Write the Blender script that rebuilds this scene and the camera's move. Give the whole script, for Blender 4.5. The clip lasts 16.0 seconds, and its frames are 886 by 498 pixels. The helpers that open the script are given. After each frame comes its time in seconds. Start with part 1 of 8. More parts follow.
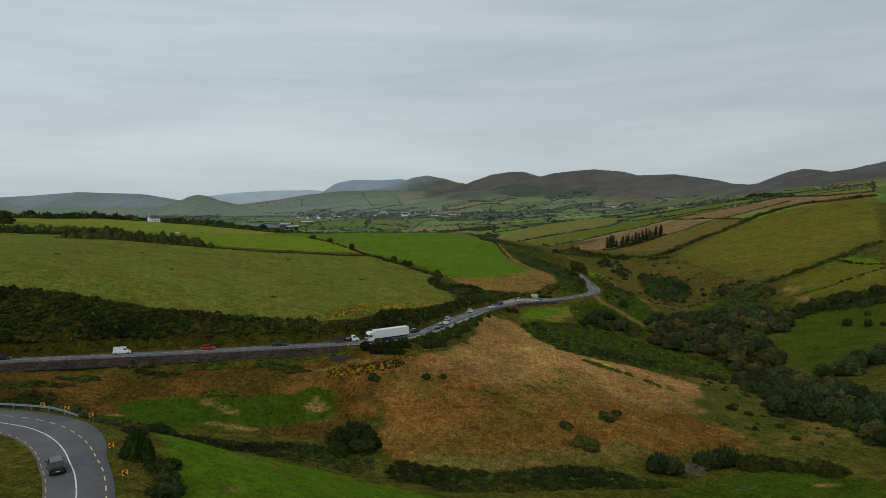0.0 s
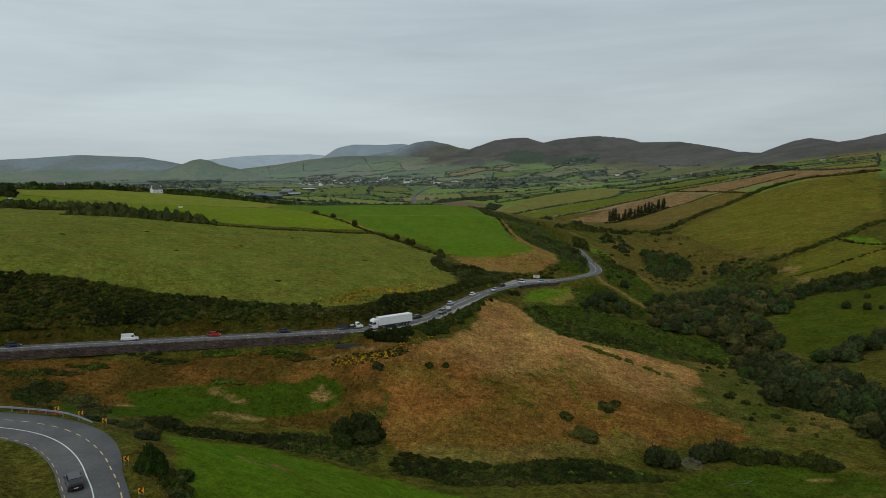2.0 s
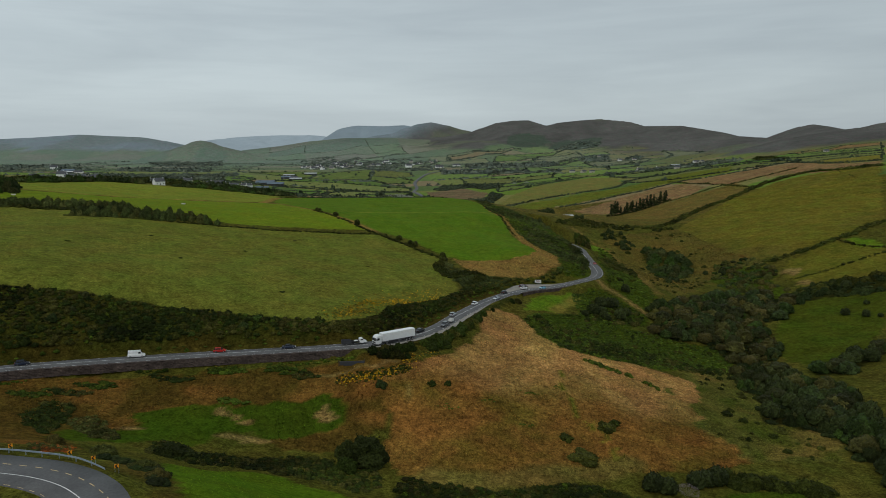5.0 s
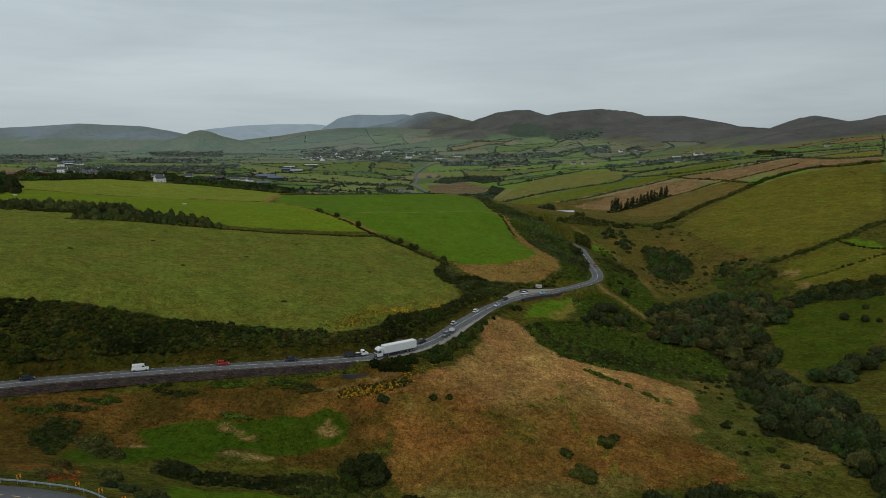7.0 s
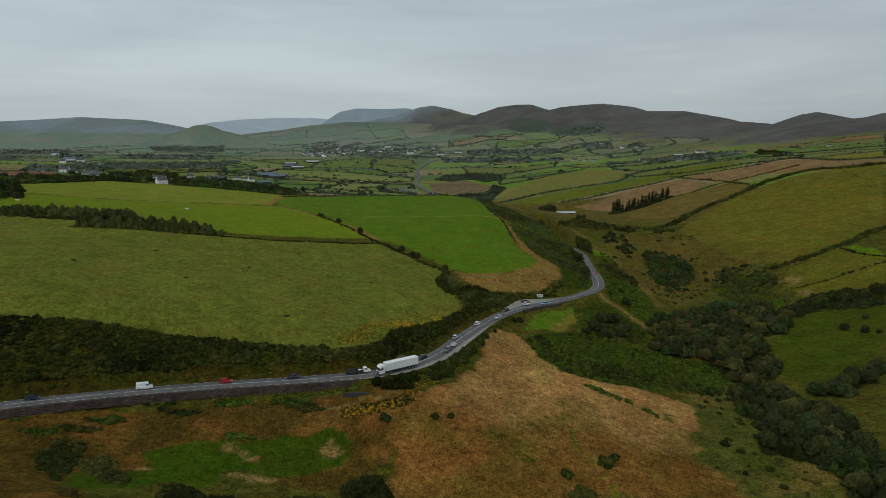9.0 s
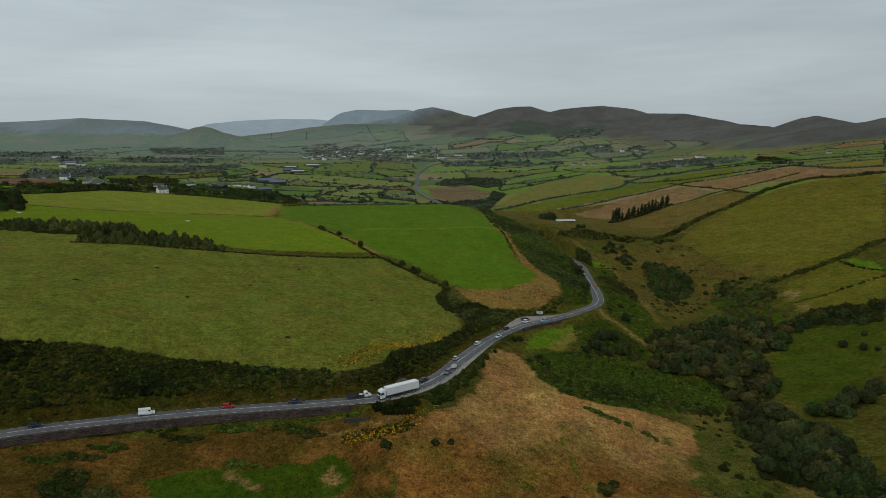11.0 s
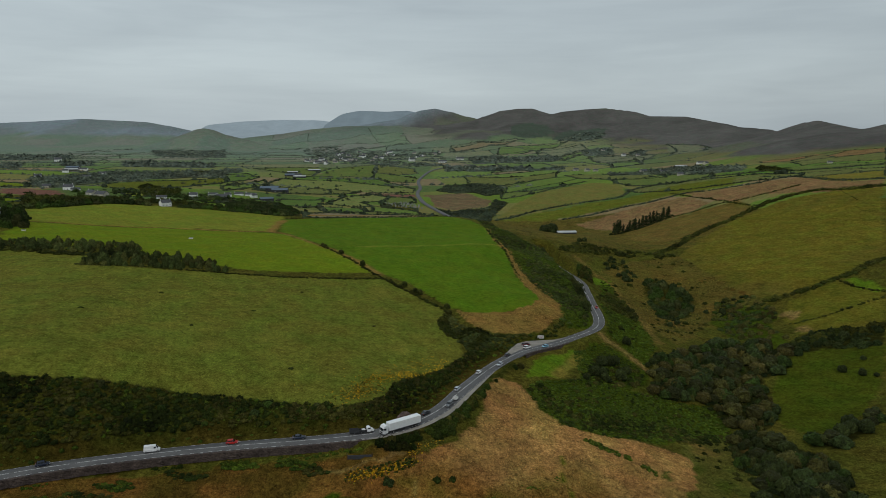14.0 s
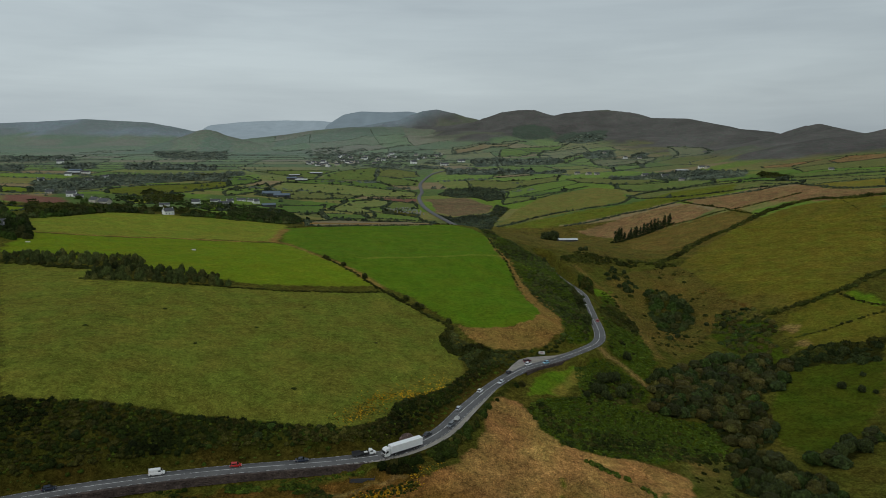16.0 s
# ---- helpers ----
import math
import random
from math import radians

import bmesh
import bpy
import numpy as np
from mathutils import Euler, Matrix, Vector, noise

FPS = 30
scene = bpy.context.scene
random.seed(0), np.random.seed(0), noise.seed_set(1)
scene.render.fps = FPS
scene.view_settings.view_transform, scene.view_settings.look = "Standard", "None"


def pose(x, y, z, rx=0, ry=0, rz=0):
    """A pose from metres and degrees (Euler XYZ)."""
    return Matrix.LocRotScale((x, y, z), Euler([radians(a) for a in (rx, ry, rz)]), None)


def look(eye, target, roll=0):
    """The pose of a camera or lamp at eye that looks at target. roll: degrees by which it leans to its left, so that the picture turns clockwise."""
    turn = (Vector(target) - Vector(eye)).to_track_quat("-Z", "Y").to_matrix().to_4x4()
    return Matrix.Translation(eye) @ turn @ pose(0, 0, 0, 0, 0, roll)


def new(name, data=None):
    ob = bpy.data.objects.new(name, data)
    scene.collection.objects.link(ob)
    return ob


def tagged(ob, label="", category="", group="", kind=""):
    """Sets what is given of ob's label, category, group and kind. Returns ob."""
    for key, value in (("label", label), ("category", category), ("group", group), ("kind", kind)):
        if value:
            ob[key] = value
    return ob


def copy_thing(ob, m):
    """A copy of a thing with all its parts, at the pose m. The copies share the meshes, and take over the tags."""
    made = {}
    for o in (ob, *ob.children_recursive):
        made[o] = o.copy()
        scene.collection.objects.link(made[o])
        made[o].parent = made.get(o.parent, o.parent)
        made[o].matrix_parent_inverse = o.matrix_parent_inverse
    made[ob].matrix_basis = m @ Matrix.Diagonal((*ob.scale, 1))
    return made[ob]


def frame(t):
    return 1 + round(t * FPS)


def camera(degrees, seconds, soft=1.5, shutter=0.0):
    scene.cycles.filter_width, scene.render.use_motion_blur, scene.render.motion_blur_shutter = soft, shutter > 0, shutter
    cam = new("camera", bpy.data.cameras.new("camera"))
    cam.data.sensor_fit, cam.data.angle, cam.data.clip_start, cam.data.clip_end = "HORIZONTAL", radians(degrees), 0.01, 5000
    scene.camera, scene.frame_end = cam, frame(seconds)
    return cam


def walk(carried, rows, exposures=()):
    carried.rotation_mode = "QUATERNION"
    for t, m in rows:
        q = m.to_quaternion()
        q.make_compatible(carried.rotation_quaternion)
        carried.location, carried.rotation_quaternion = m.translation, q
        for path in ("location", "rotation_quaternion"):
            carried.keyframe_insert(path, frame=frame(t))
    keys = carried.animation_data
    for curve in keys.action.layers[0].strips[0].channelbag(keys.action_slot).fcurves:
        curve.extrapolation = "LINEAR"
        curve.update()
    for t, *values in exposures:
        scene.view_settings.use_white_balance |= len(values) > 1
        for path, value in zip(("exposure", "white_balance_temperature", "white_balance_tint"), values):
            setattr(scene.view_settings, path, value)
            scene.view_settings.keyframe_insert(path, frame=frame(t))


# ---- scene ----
cam = camera(65.6, 16.0, soft=0.8)
PATH = [
    (0, (0.612, -0.49, 39.115), (0.605, 1.506, 38.986), -0.9),
    (0.5, (0.47, -0.735, 41.19), (0.461, 1.257, 41.022), -0.8),
    (1, (0.334, -0.944, 43.277), (0.323, 1.047, 43.085), -0.7),
    (1.5, (0.204, -1.117, 45.375), (0.192, 0.872, 45.163), -0.6),
    (2, (0.08, -1.258, 47.485), (0.067, 0.729, 47.253), -0.5),
    (2.5, (-0.039, -1.368, 49.605), (-0.052, 0.617, 49.362), -0.5),
    (3, (-0.152, -1.451, 51.736), (-0.166, 0.533, 51.483), -0.4),
    (3.5, (-0.26, -1.508, 53.877), (-0.275, 0.475, 53.614), -0.4),
    (4, (-0.364, -1.542, 56.028), (-0.379, 0.439, 55.756), -0.3),
    (6.5, (-0.819, -1.454, 66.919), (-0.836, 0.521, 66.605), -0.1),
    (7, (-0.899, -1.402, 69.123), (-0.916, 0.572, 68.8), -0.1),
    (7.5, (-0.976, -1.343, 71.335), (-0.994, 0.629, 71.003), -0.1),
    (8, (-1.051, -1.281, 73.555), (-1.069, 0.69, 73.214), -0.1),
    (8.5, (-1.123, -1.218, 75.783), (-1.142, 0.753, 75.441), -0.0),
    (9, (-1.192, -1.155, 78.019), (-1.212, 0.815, 77.676), -0.0),
    (11.5, (-1.518, -0.947, 89.31), (-1.538, 1.024, 88.967), 0.1),
    (12, (-1.58, -0.942, 91.59), (-1.601, 1.028, 91.247), 0.1),
    (12.5, (-1.641, -0.956, 93.878), (-1.662, 1.014, 93.535), 0.1),
    (13, (-1.703, -0.99, 96.174), (-1.724, 0.98, 95.83), 0.1),
    (13.5, (-1.764, -1.048, 98.477), (-1.786, 0.922, 98.133), 0.1),
    (14, (-1.826, -1.13, 100.788), (-1.849, 0.84, 100.443), 0.2),
    (14.5, (-1.889, -1.241, 103.106), (-1.912, 0.729, 102.762), 0.2),
    (15, (-1.952, -1.381, 105.433), (-1.976, 0.589, 105.087), 0.2),
    (15.5, (-2.017, -1.554, 107.768), (-2.042, 0.416, 107.423), 0.2),
    (16, (-2.083, -1.763, 110.11), (-2.11, 0.207, 109.763), 0.3),
]
walk(cam, [(t, look(eye, target, roll)) for t, eye, target, roll in PATH], exposures=[(0, 0.08), (4, 0.02), (8, -0.02), (12, -0.05), (16, -0.06)])

# ---------------------------------------------------------------- sky and light
world = bpy.data.worlds.new("overcast_sky")
scene.world = world
world.use_nodes = True
wn, wl = world.node_tree.nodes, world.node_tree.links
wn.clear()


def wnode(kind, **values):
    n = wn.new(kind)
    for k, v in values.items():
        n.inputs[k].default_value = v
    return n


SUN_EL, SUN_AZ = 48.0, 200.0
sky = wn.new("ShaderNodeTexSky")
sky.sky_type, sky.sun_disc = "NISHITA", False
sky.sun_elevation, sky.sun_rotation = radians(SUN_EL), radians(SUN_AZ)
sky.air_density, sky.dust_density = 1.0, 3.0
coord = wn.new("ShaderNodeTexCoord")
flat = wn.new("ShaderNodeMapping")
flat.inputs["Scale"].default_value = (1.0, 1.0, 6.5)
wl.new(coord.outputs["Generated"], flat.inputs["Vector"])
streaks = wnode("ShaderNodeTexNoise", Scale=1.8, Detail=5.0, Roughness=0.5, Distortion=0.4)
wl.new(flat.outputs["Vector"], streaks.inputs["Vector"])
ramp = wn.new("ShaderNodeValToRGB")
ramp.color_ramp.elements[0].position, ramp.color_ramp.elements[0].color = 0.33, (0.440, 0.508, 0.545, 1)
ramp.color_ramp.elements[1].position, ramp.color_ramp.elements[1].color = 0.67, (0.592, 0.676, 0.705, 1)
thin_flat = wn.new("ShaderNodeMapping")
thin_flat.inputs["Scale"].default_value = (1.0, 1.0, 11.0)
wl.new(coord.outputs["Generated"], thin_flat.inputs["Vector"])
wisps = wnode("ShaderNodeTexNoise", Scale=4.2, Detail=6.0, Roughness=0.6, Distortion=0.6)
wl.new(thin_flat.outputs["Vector"], wisps.inputs["Vector"])
both = wn.new("ShaderNodeMix")
both.inputs["Factor"].default_value = 0.25
wl.new(streaks.outputs["Fac"], both.inputs["A"])
wl.new(wisps.outputs["Fac"], both.inputs["B"])
wl.new(both.outputs["Result"], ramp.inputs["Fac"])
# the cloud is thinner and brighter towards the west
axes = wn.new("ShaderNodeSeparateXYZ")
wl.new(coord.outputs["Generated"], axes.inputs[0])
west = wn.new("ShaderNodeMapRange")
west.inputs["From Min"].default_value, west.inputs["From Max"].default_value = -0.6, 0.6
west.inputs["To Min"].default_value, west.inputs["To Max"].default_value = 1.03, 0.83
wl.new(axes.outputs["X"], west.inputs["Value"])
cloud = wnode("ShaderNodeBackground", Strength=1.0)
wl.new(ramp.outputs["Color"], cloud.inputs["Color"])
wl.new(west.outputs["Result"], cloud.inputs["Strength"])
clear = wnode("ShaderNodeBackground", Strength=0.08)
wl.new(sky.outputs["Color"], clear.inputs["Color"])
mix = wnode("ShaderNodeMixShader", Fac=0.12)
wl.new(cloud.outputs[0], mix.inputs[1])
wl.new(clear.outputs[0], mix.inputs[2])
wout = wn.new("ShaderNodeOutputWorld")
wl.new(mix.outputs[0], wout.inputs["Surface"])

sun = new("sun", bpy.data.lights.new("sun", "SUN"))
sun.data.energy, sun.data.angle, sun.data.color = 0.7, radians(25), (1.0, 0.95, 0.88)
sun.matrix_world = look((0, 0, 500), (500 * math.sin(radians(SUN_AZ)) * -1, 500 * math.cos(radians(SUN_AZ)) * -1, 500 - 500 * math.tan(radians(SUN_EL))))
scene.view_settings.exposure = 0.0

# ---------------------------------------------------------------- plan of the place
# Landform lines: plan position and level of the ground, in metres
PLATEAU_CREST = [
    (-600, 450, 40), (-350, 470, 34), (-91, 477, 16.5), (37, 530, 10.5), (-357, 560, 34), (-250, 560, 22), (-50, 560, 12), (-341, 595, 32.5), (-316, 625, 31.5), (-272, 645, 27), (-221, 655, 22), (-166, 661, 14), (35, 690, 8), (-371, 700, 28.5), (-95, 725, 10), (0, 725, 9), (-284, 735, 25.5), (-430, 760, 30), (-95, 775, 2), (0, 775, 1), (-600, 800, 22), (-536, 800, 29.5), (-252, 800, 17.5), (20, 850, -14), (-217, 860, 6.5), (-268, 1000, 8),
]
PLATEAU_EDGE = [
    (-40, 241, -2), (62, 245, -22.5), (52, 250, -20.5), (-20, 257, -4.5), (-230, 260, 24), (-67, 266, 4), (-119, 298, 12), (30, 322, -8.5), (-300, 330, 22), (6, 343, -1.5), (45, 354, -9.5), (-1, 375, -1), (48, 389, 2), (-23, 397, 5.5), (-136, 401, 16.5), (-196, 409, 24), (-37, 413, 6.5), (-53, 428, 9.5),
]
STREAM_VALLEY = [
    (150, 180, -28), (114, 221, -32.5), (180, 240, -26), (72, 243, -24.5), (98, 266, -32.5), (116, 305, -40), (63, 322, -15), (141, 328, -37), (93, 367, -18), (90, 377, -14), (86, 385, -13.5), (199, 392, -27), (197, 472, -23.5), (146, 497, -31),
]
EAST_SLOPE = [
    (260, 250, -18), (300, 330, -6), (211, 409, -24), (330, 420, 4), (283, 485, -1.5), (276, 488, 0), (420, 600, 24), (230, 650, -8), (380, 700, 26), (127, 808, -22), (319, 810, 17.5), (420, 810, 38), (254, 813, -3.5), (500, 1000, 52),
]
HOLLOW = [
    (-8, 150, -26), (12, 150, -26.5), (-45, 160, -21), (57, 163, -30.5), (55, 167, -29), (82, 170, -30), (-20, 175, -24), (36, 192, -25), (-34, 195, -20), (18, 199, -20), (50, 200, -24.5), (-24, 211, -12), (-4, 211, -14.5), (-35, 218, -7.5),
]
NEAR_HILL = [
    (0, 0, 2), (-60, 40, 8), (-100, 60, 8), (0, 60, -6), (-48, 95, 4.5), (-500, 100, 10), (-110, 100, 4), (100, 100, -26), (600, 100, -10), (-80, 110, 5), (-95, 112, 5.5), (-49, 114, 1), (-66, 117, 3.5), (-120, 118, 6), (-79, 118, 3.5), (-70, 118, 4), (-34, 120, -5), (200, 120, -20), (-76, 121, 4), (-65, 122, 1.5), (-90, 124, 4.5), (-105, 126, 5), (20, 130, -23), (60, 130, -27), (-75, 133, -3),
]
FAR_PLAIN = [
    (-459, 1100, 15), (-194, 1150, -8.5), (72, 1150, 0), (-56, 1247, -22.5), (300, 1300, 10), (-600, 1400, 0), (-22, 1400, -20), (364, 1500, 5), (600, 1500, 40), (606, 1500, 24.5), (-494, 1700, 6.5), (-4, 1700, -4.5), (-127, 1750, -7.5), (142, 1800, 4), (-366, 2200, 4.5), (0, 2200, 4), (500, 2200, 18),
]
OUTER = [
    (-500, -300, 10), (0, -300, 10), (500, -300, -10), (700, 500, 40), (-1100, 600, 40), (-900, 1100, 10), (-700, 1200, 10), (-865, 1300, 17.5), (900, 1300, 80), (-1000, 2000, 8), (-909, 2000, 19), (900, 2000, 60),
]
WEST_BANK = [
    (-95, 140, -2), (-110, 150, -4), (-70, 150, -12), (-165, 160, -5), (-95, 160, -10), (-130, 175, -6), (-140, 184, -7.5), (-120, 193, -8.5), (-134, 195, -4.5), (-107, 199, -9), (-93, 205, -9.5), (-107, 209, -6), (-80, 209, -10), (-60, 214, -10), (-120, 218, 0), (-80, 218, -7), (-190, 222, 20), (-95, 224, -2.5), (-153, 225, 14.5), (-136, 229, 12.5), (-120, 236, 8.5), (-100, 238, 5), (-80, 238, 2), (-60, 238, 0),
]
LANDFORM = PLATEAU_CREST + PLATEAU_EDGE + STREAM_VALLEY + EAST_SLOPE + HOLLOW + NEAR_HILL + FAR_PLAIN + OUTER + WEST_BANK
# The mountains on the horizon, a backdrop behind the farmland
HORIZON = {
    "far_pale_ridge": [(-1708, 4850, 119), (-1469, 4850, 144), (-1192, 4850, 156), (-916, 4850, 154), (-798, 4850, 139), (-560, 4850, 136), (-380, 4850, 120)],
    "far_peak": [(-898, 4750, 96), (-820, 4750, 150), (-757, 4750, 195), (-626, 4750, 218), (-434, 4750, 212), (-299, 4750, 220), (-165, 4750, 190)],
}
RIDGES = {
    "west_range": [(-3036, 4300, 113), (-2821, 4300, 131), (-2608, 4300, 139), (-2288, 4300, 158), (-2042, 4300, 145), (-1902, 4300, 139), (-1762, 4300, 116), (-1605, 4300, 85), (-1413, 4300, 52)],
    "cone_hill": [(-1221, 3000, 55), (-1146, 3000, 79), (-1103, 3000, 96), (-1068, 3000, 101), (-1029, 3000, 94), (-974, 3000, 73), (-877, 3000, 51)],
    "middle_slope": [(-936, 3300, 62), (-814, 3300, 76), (-652, 3300, 100), (-490, 3300, 114), (-276, 3300, 115), (-115, 3300, 105)],
    "north_peak": [(-341, 4300, 158), (-254, 4300, 196), (-184, 4300, 217), (-108, 4300, 227), (-11, 4300, 207), (93, 4300, 177), (198, 4300, 154)],
    "round_hill": [(101, 3600, 140), (165, 3600, 164), (252, 3600, 193), (338, 3600, 204), (411, 3600, 205), (501, 3600, 179), (571, 3600, 165)],
    "long_hill": [(457, 3400, 165), (538, 3400, 184), (647, 3400, 195), (742, 3400, 201), (840, 3300, 186), (893, 3200, 161), (993, 3000, 156), (1024, 2850, 139), (1040, 2600, 108), (1037, 2350, 77)],
    "east_peak": [(975, 2250, 74), (1005, 2200, 89), (1032, 2150, 109), (1047, 2080, 124), (1064, 2050, 129), (1025, 1900, 119), (964, 1700, 99)],
    "east_shoulder": [(925, 1650, 95), (911, 1550, 104), (951, 1550, 113), (1038, 1550, 130), (1171, 1550, 142)],
}
PLAN = {
    "greencrop": [(-161, 649), (-137, 669), (-94, 686), (-49, 697), (-3, 715), (18, 690), (34, 631), (39, 554), (42, 501), (43, 461), (46, 433), (51, 415), (51, 402), (46, 389), (30, 376), (17, 373), (8, 373), (-2, 378), (-16, 396), (-30, 417), (-42, 426), (-63, 452), (-83, 481), (-104, 505), (-142, 554)],
    "leftgreen_top": [(-358, 561), (-341, 595), (-318, 628), (-272, 645), (-222, 657), (-167, 675), (-146, 552), (-168, 547), (-232, 545), (-286, 518), (-322, 506)],
    "leftgreen": [(-319, 502), (-283, 514), (-229, 539), (-166, 540), (-144, 545), (-120, 519), (-95, 486), (-67, 451), (-51, 430), (-74, 421), (-120, 407), (-141, 408), (-192, 408), (-205, 426), (-239, 430), (-273, 432), (-299, 437), (-303, 445)],
    "bigfield": [(-283, 413), (-256, 409), (-219, 405), (-212, 378), (-181, 382), (-136, 394), (-88, 404), (-45, 418), (-29, 399), (-15, 383), (-7, 377), (-3, 359), (-5, 345), (2, 325), (5, 310), (-7, 287), (-19, 278), (-25, 267), (-27, 256), (-36, 245), (-45, 242), (-65, 240), (-87, 240), (-107, 239), (-127, 236), (-144, 230), (-161, 226)],
    "margin": [(38, 570), (48, 472), (56, 428), (65, 403), (59, 378), (51, 363), (38, 353), (19, 347), (9, 354), (1, 374), (8, 372), (30, 376), (46, 388), (51, 402), (46, 433), (42, 498)],
    "scrubhill": [(24, 712), (39, 554), (48, 475), (56, 431), (65, 402), (60, 377), (65, 372), (80, 386), (84, 402), (88, 444), (97, 516), (88, 536), (75, 574), (51, 646)],
    "tan": [(18, 292), (27, 290), (33, 282), (37, 271), (44, 263), (58, 261), (75, 264), (88, 266), (97, 262), (87, 228), (86, 203), (88, 187), (78, 182), (54, 178), (38, 174), (8, 173), (-11, 169), (-20, 177), (-17, 196), (-24, 211), (-12, 223), (1, 233), (10, 256)],
    "brown": [(-129, 191), (-109, 200), (-79, 210), (-43, 216), (-32, 221), (-10, 228), (-17, 212), (-19, 190), (-30, 178), (-47, 174), (-56, 185), (-79, 188), (-87, 170), (-113, 165)],
    "gpatch1": [(-94, 151), (-97, 161), (-86, 174), (-88, 183), (-82, 187), (-76, 192), (-68, 193), (-57, 194), (-55, 187), (-58, 184), (-63, 179), (-66, 170), (-74, 168), (-81, 159), (-87, 153)],
    "gpatch2": [(-56, 194), (-55, 196), (-44, 199), (-39, 202), (-35, 202), (-32, 201), (-30, 193), (-33, 189), (-39, 185), (-48, 181), (-54, 182)],
    "greenpatch_r": [(34, 300), (39, 320), (58, 339), (66, 347), (61, 327), (55, 317), (50, 307)],
    "fern": [(31, 289), (38, 298), (61, 313), (84, 318), (100, 325), (109, 325), (128, 327), (132, 307), (125, 295), (111, 292), (86, 270), (63, 262), (45, 263), (35, 274)],
    "valleyfloor": [(118, 548), (156, 591), (201, 609), (208, 555), (216, 487), (201, 479), (167, 439), (132, 388), (124, 421), (128, 511)],
    "woodA": [(154, 544), (166, 548), (175, 534), (181, 518), (181, 496), (172, 484), (164, 464), (150, 450), (140, 452), (146, 480), (148, 503), (149, 521)],
    "woodB": [(103, 344), (110, 360), (127, 379), (137, 381), (151, 397), (165, 407), (171, 396), (186, 399), (198, 390), (189, 373), (178, 358), (166, 356), (163, 345), (160, 325), (156, 312), (144, 302), (138, 303), (132, 307), (127, 322), (128, 327), (122, 331), (109, 325), (100, 325)],
    "woodC": [(126, 298), (138, 303), (144, 298), (148, 285), (152, 270), (156, 265), (151, 248), (148, 233), (144, 220), (145, 215), (130, 191), (120, 193), (123, 205), (120, 213), (115, 218), (107, 221), (111, 236), (121, 252), (114, 257)],
    "woodD": [(197, 391), (217, 409), (231, 409), (238, 393), (260, 404), (244, 377), (233, 374), (221, 384), (194, 382)],
    "rfield1": [(209, 618), (242, 667), (294, 718), (371, 759), (420, 759), (469, 752), (327, 514), (284, 487), (255, 477), (220, 478), (207, 527), (199, 600)],
    "rfield2": [(228, 460), (252, 471), (270, 476), (284, 443), (259, 400), (237, 401), (214, 402), (215, 425)],
    "rfield3": [(197, 386), (227, 381), (243, 372), (224, 342), (194, 307), (175, 296), (163, 294), (153, 303), (160, 331), (181, 366)],
    "R1": [(186, 615), (214, 649), (252, 696), (297, 725), (330, 749), (376, 769), (409, 774), (431, 758), (473, 758)],
    "R2": [(144, 885), (190, 896), (222, 908), (267, 911), (307, 921), (332, 908), (364, 895), (397, 890), (437, 899), (446, 860), (463, 816), (499, 801)],
    "R3": [(56, 879), (114, 941), (156, 964), (206, 974), (238, 976), (264, 1016), (294, 1035), (331, 1019), (376, 1030), (408, 1008), (439, 987), (488, 929), (574, 926)],
    "R4": [(200, 789), (258, 809), (283, 805), (310, 807), (340, 801), (374, 807), (414, 821)],
    "R5": [(298, 939), (317, 846), (324, 795), (336, 756)],
    "R7": [(213, 470), (236, 471), (254, 475), (272, 480), (287, 485), (306, 498), (324, 510)],
    "R8": [(272, 480), (273, 467), (279, 452), (284, 443)],
    "R9": [(212, 426), (234, 428), (254, 431), (280, 435)],
    "R10": [(202, 393), (217, 400), (235, 397), (247, 395), (258, 398)],
    "R12": [(424, 756), (410, 688), (413, 659)],
    "ploughed": [(-613, 919), (-501, 801), (-439, 764), (-398, 692), (-428, 690), (-485, 725)],
    "belt": [(-212, 378), (-219, 405), (-198, 419), (-143, 414), (-134, 398), (-182, 383)],
    "beltL": [(-295, 436), (-275, 440), (-253, 440), (-232, 443), (-211, 446), (-198, 425), (-210, 413), (-227, 412), (-256, 408), (-275, 405)],
    "topscrub": [(-245, 730), (-240, 820), (-212, 843), (-168, 741), (-155, 686), (-188, 677), (-217, 655)],
    "bank": [(-161, 226), (-127, 236), (-87, 240), (-65, 240), (-45, 242), (-36, 245), (-27, 256), (-25, 267), (-7, 287), (6, 313), (15, 327), (27, 333), (37, 343), (34, 330), (18, 304), (4, 276), (-7, 252), (-22, 235), (-42, 227), (-80, 219), (-107, 210), (-134, 196), (-160, 177), (-215, 150), (-215, 200)],
    "lowerbush": [(-31, 225), (-22, 233), (-13, 234), (-14, 224), (-21, 221), (-27, 222)],
    "lowerbush2": [(-12, 236), (-2, 253), (11, 281), (25, 310), (33, 311), (24, 298), (13, 275), (7, 257), (-2, 236), (-8, 229)],
    "fg_green": [(-57, 120), (-65, 147), (-60, 147), (-55, 151), (-49, 157), (-40, 157), (-35, 155), (-26, 153), (-19, 151), (-13, 148), (-7, 145), (9, 139), (40, 120), (20, 84), (-22, 66), (-31, 80), (-42, 98), (-45, 103), (-48, 109), (-52, 114)],
    "fg_scrub": [(-15, 161), (-11, 169), (-5, 166), (3, 166), (11, 164), (22, 166), (30, 169), (36, 170), (57, 161), (33, 156), (22, 154), (8, 152), (0, 151), (-4, 154), (-13, 156)],
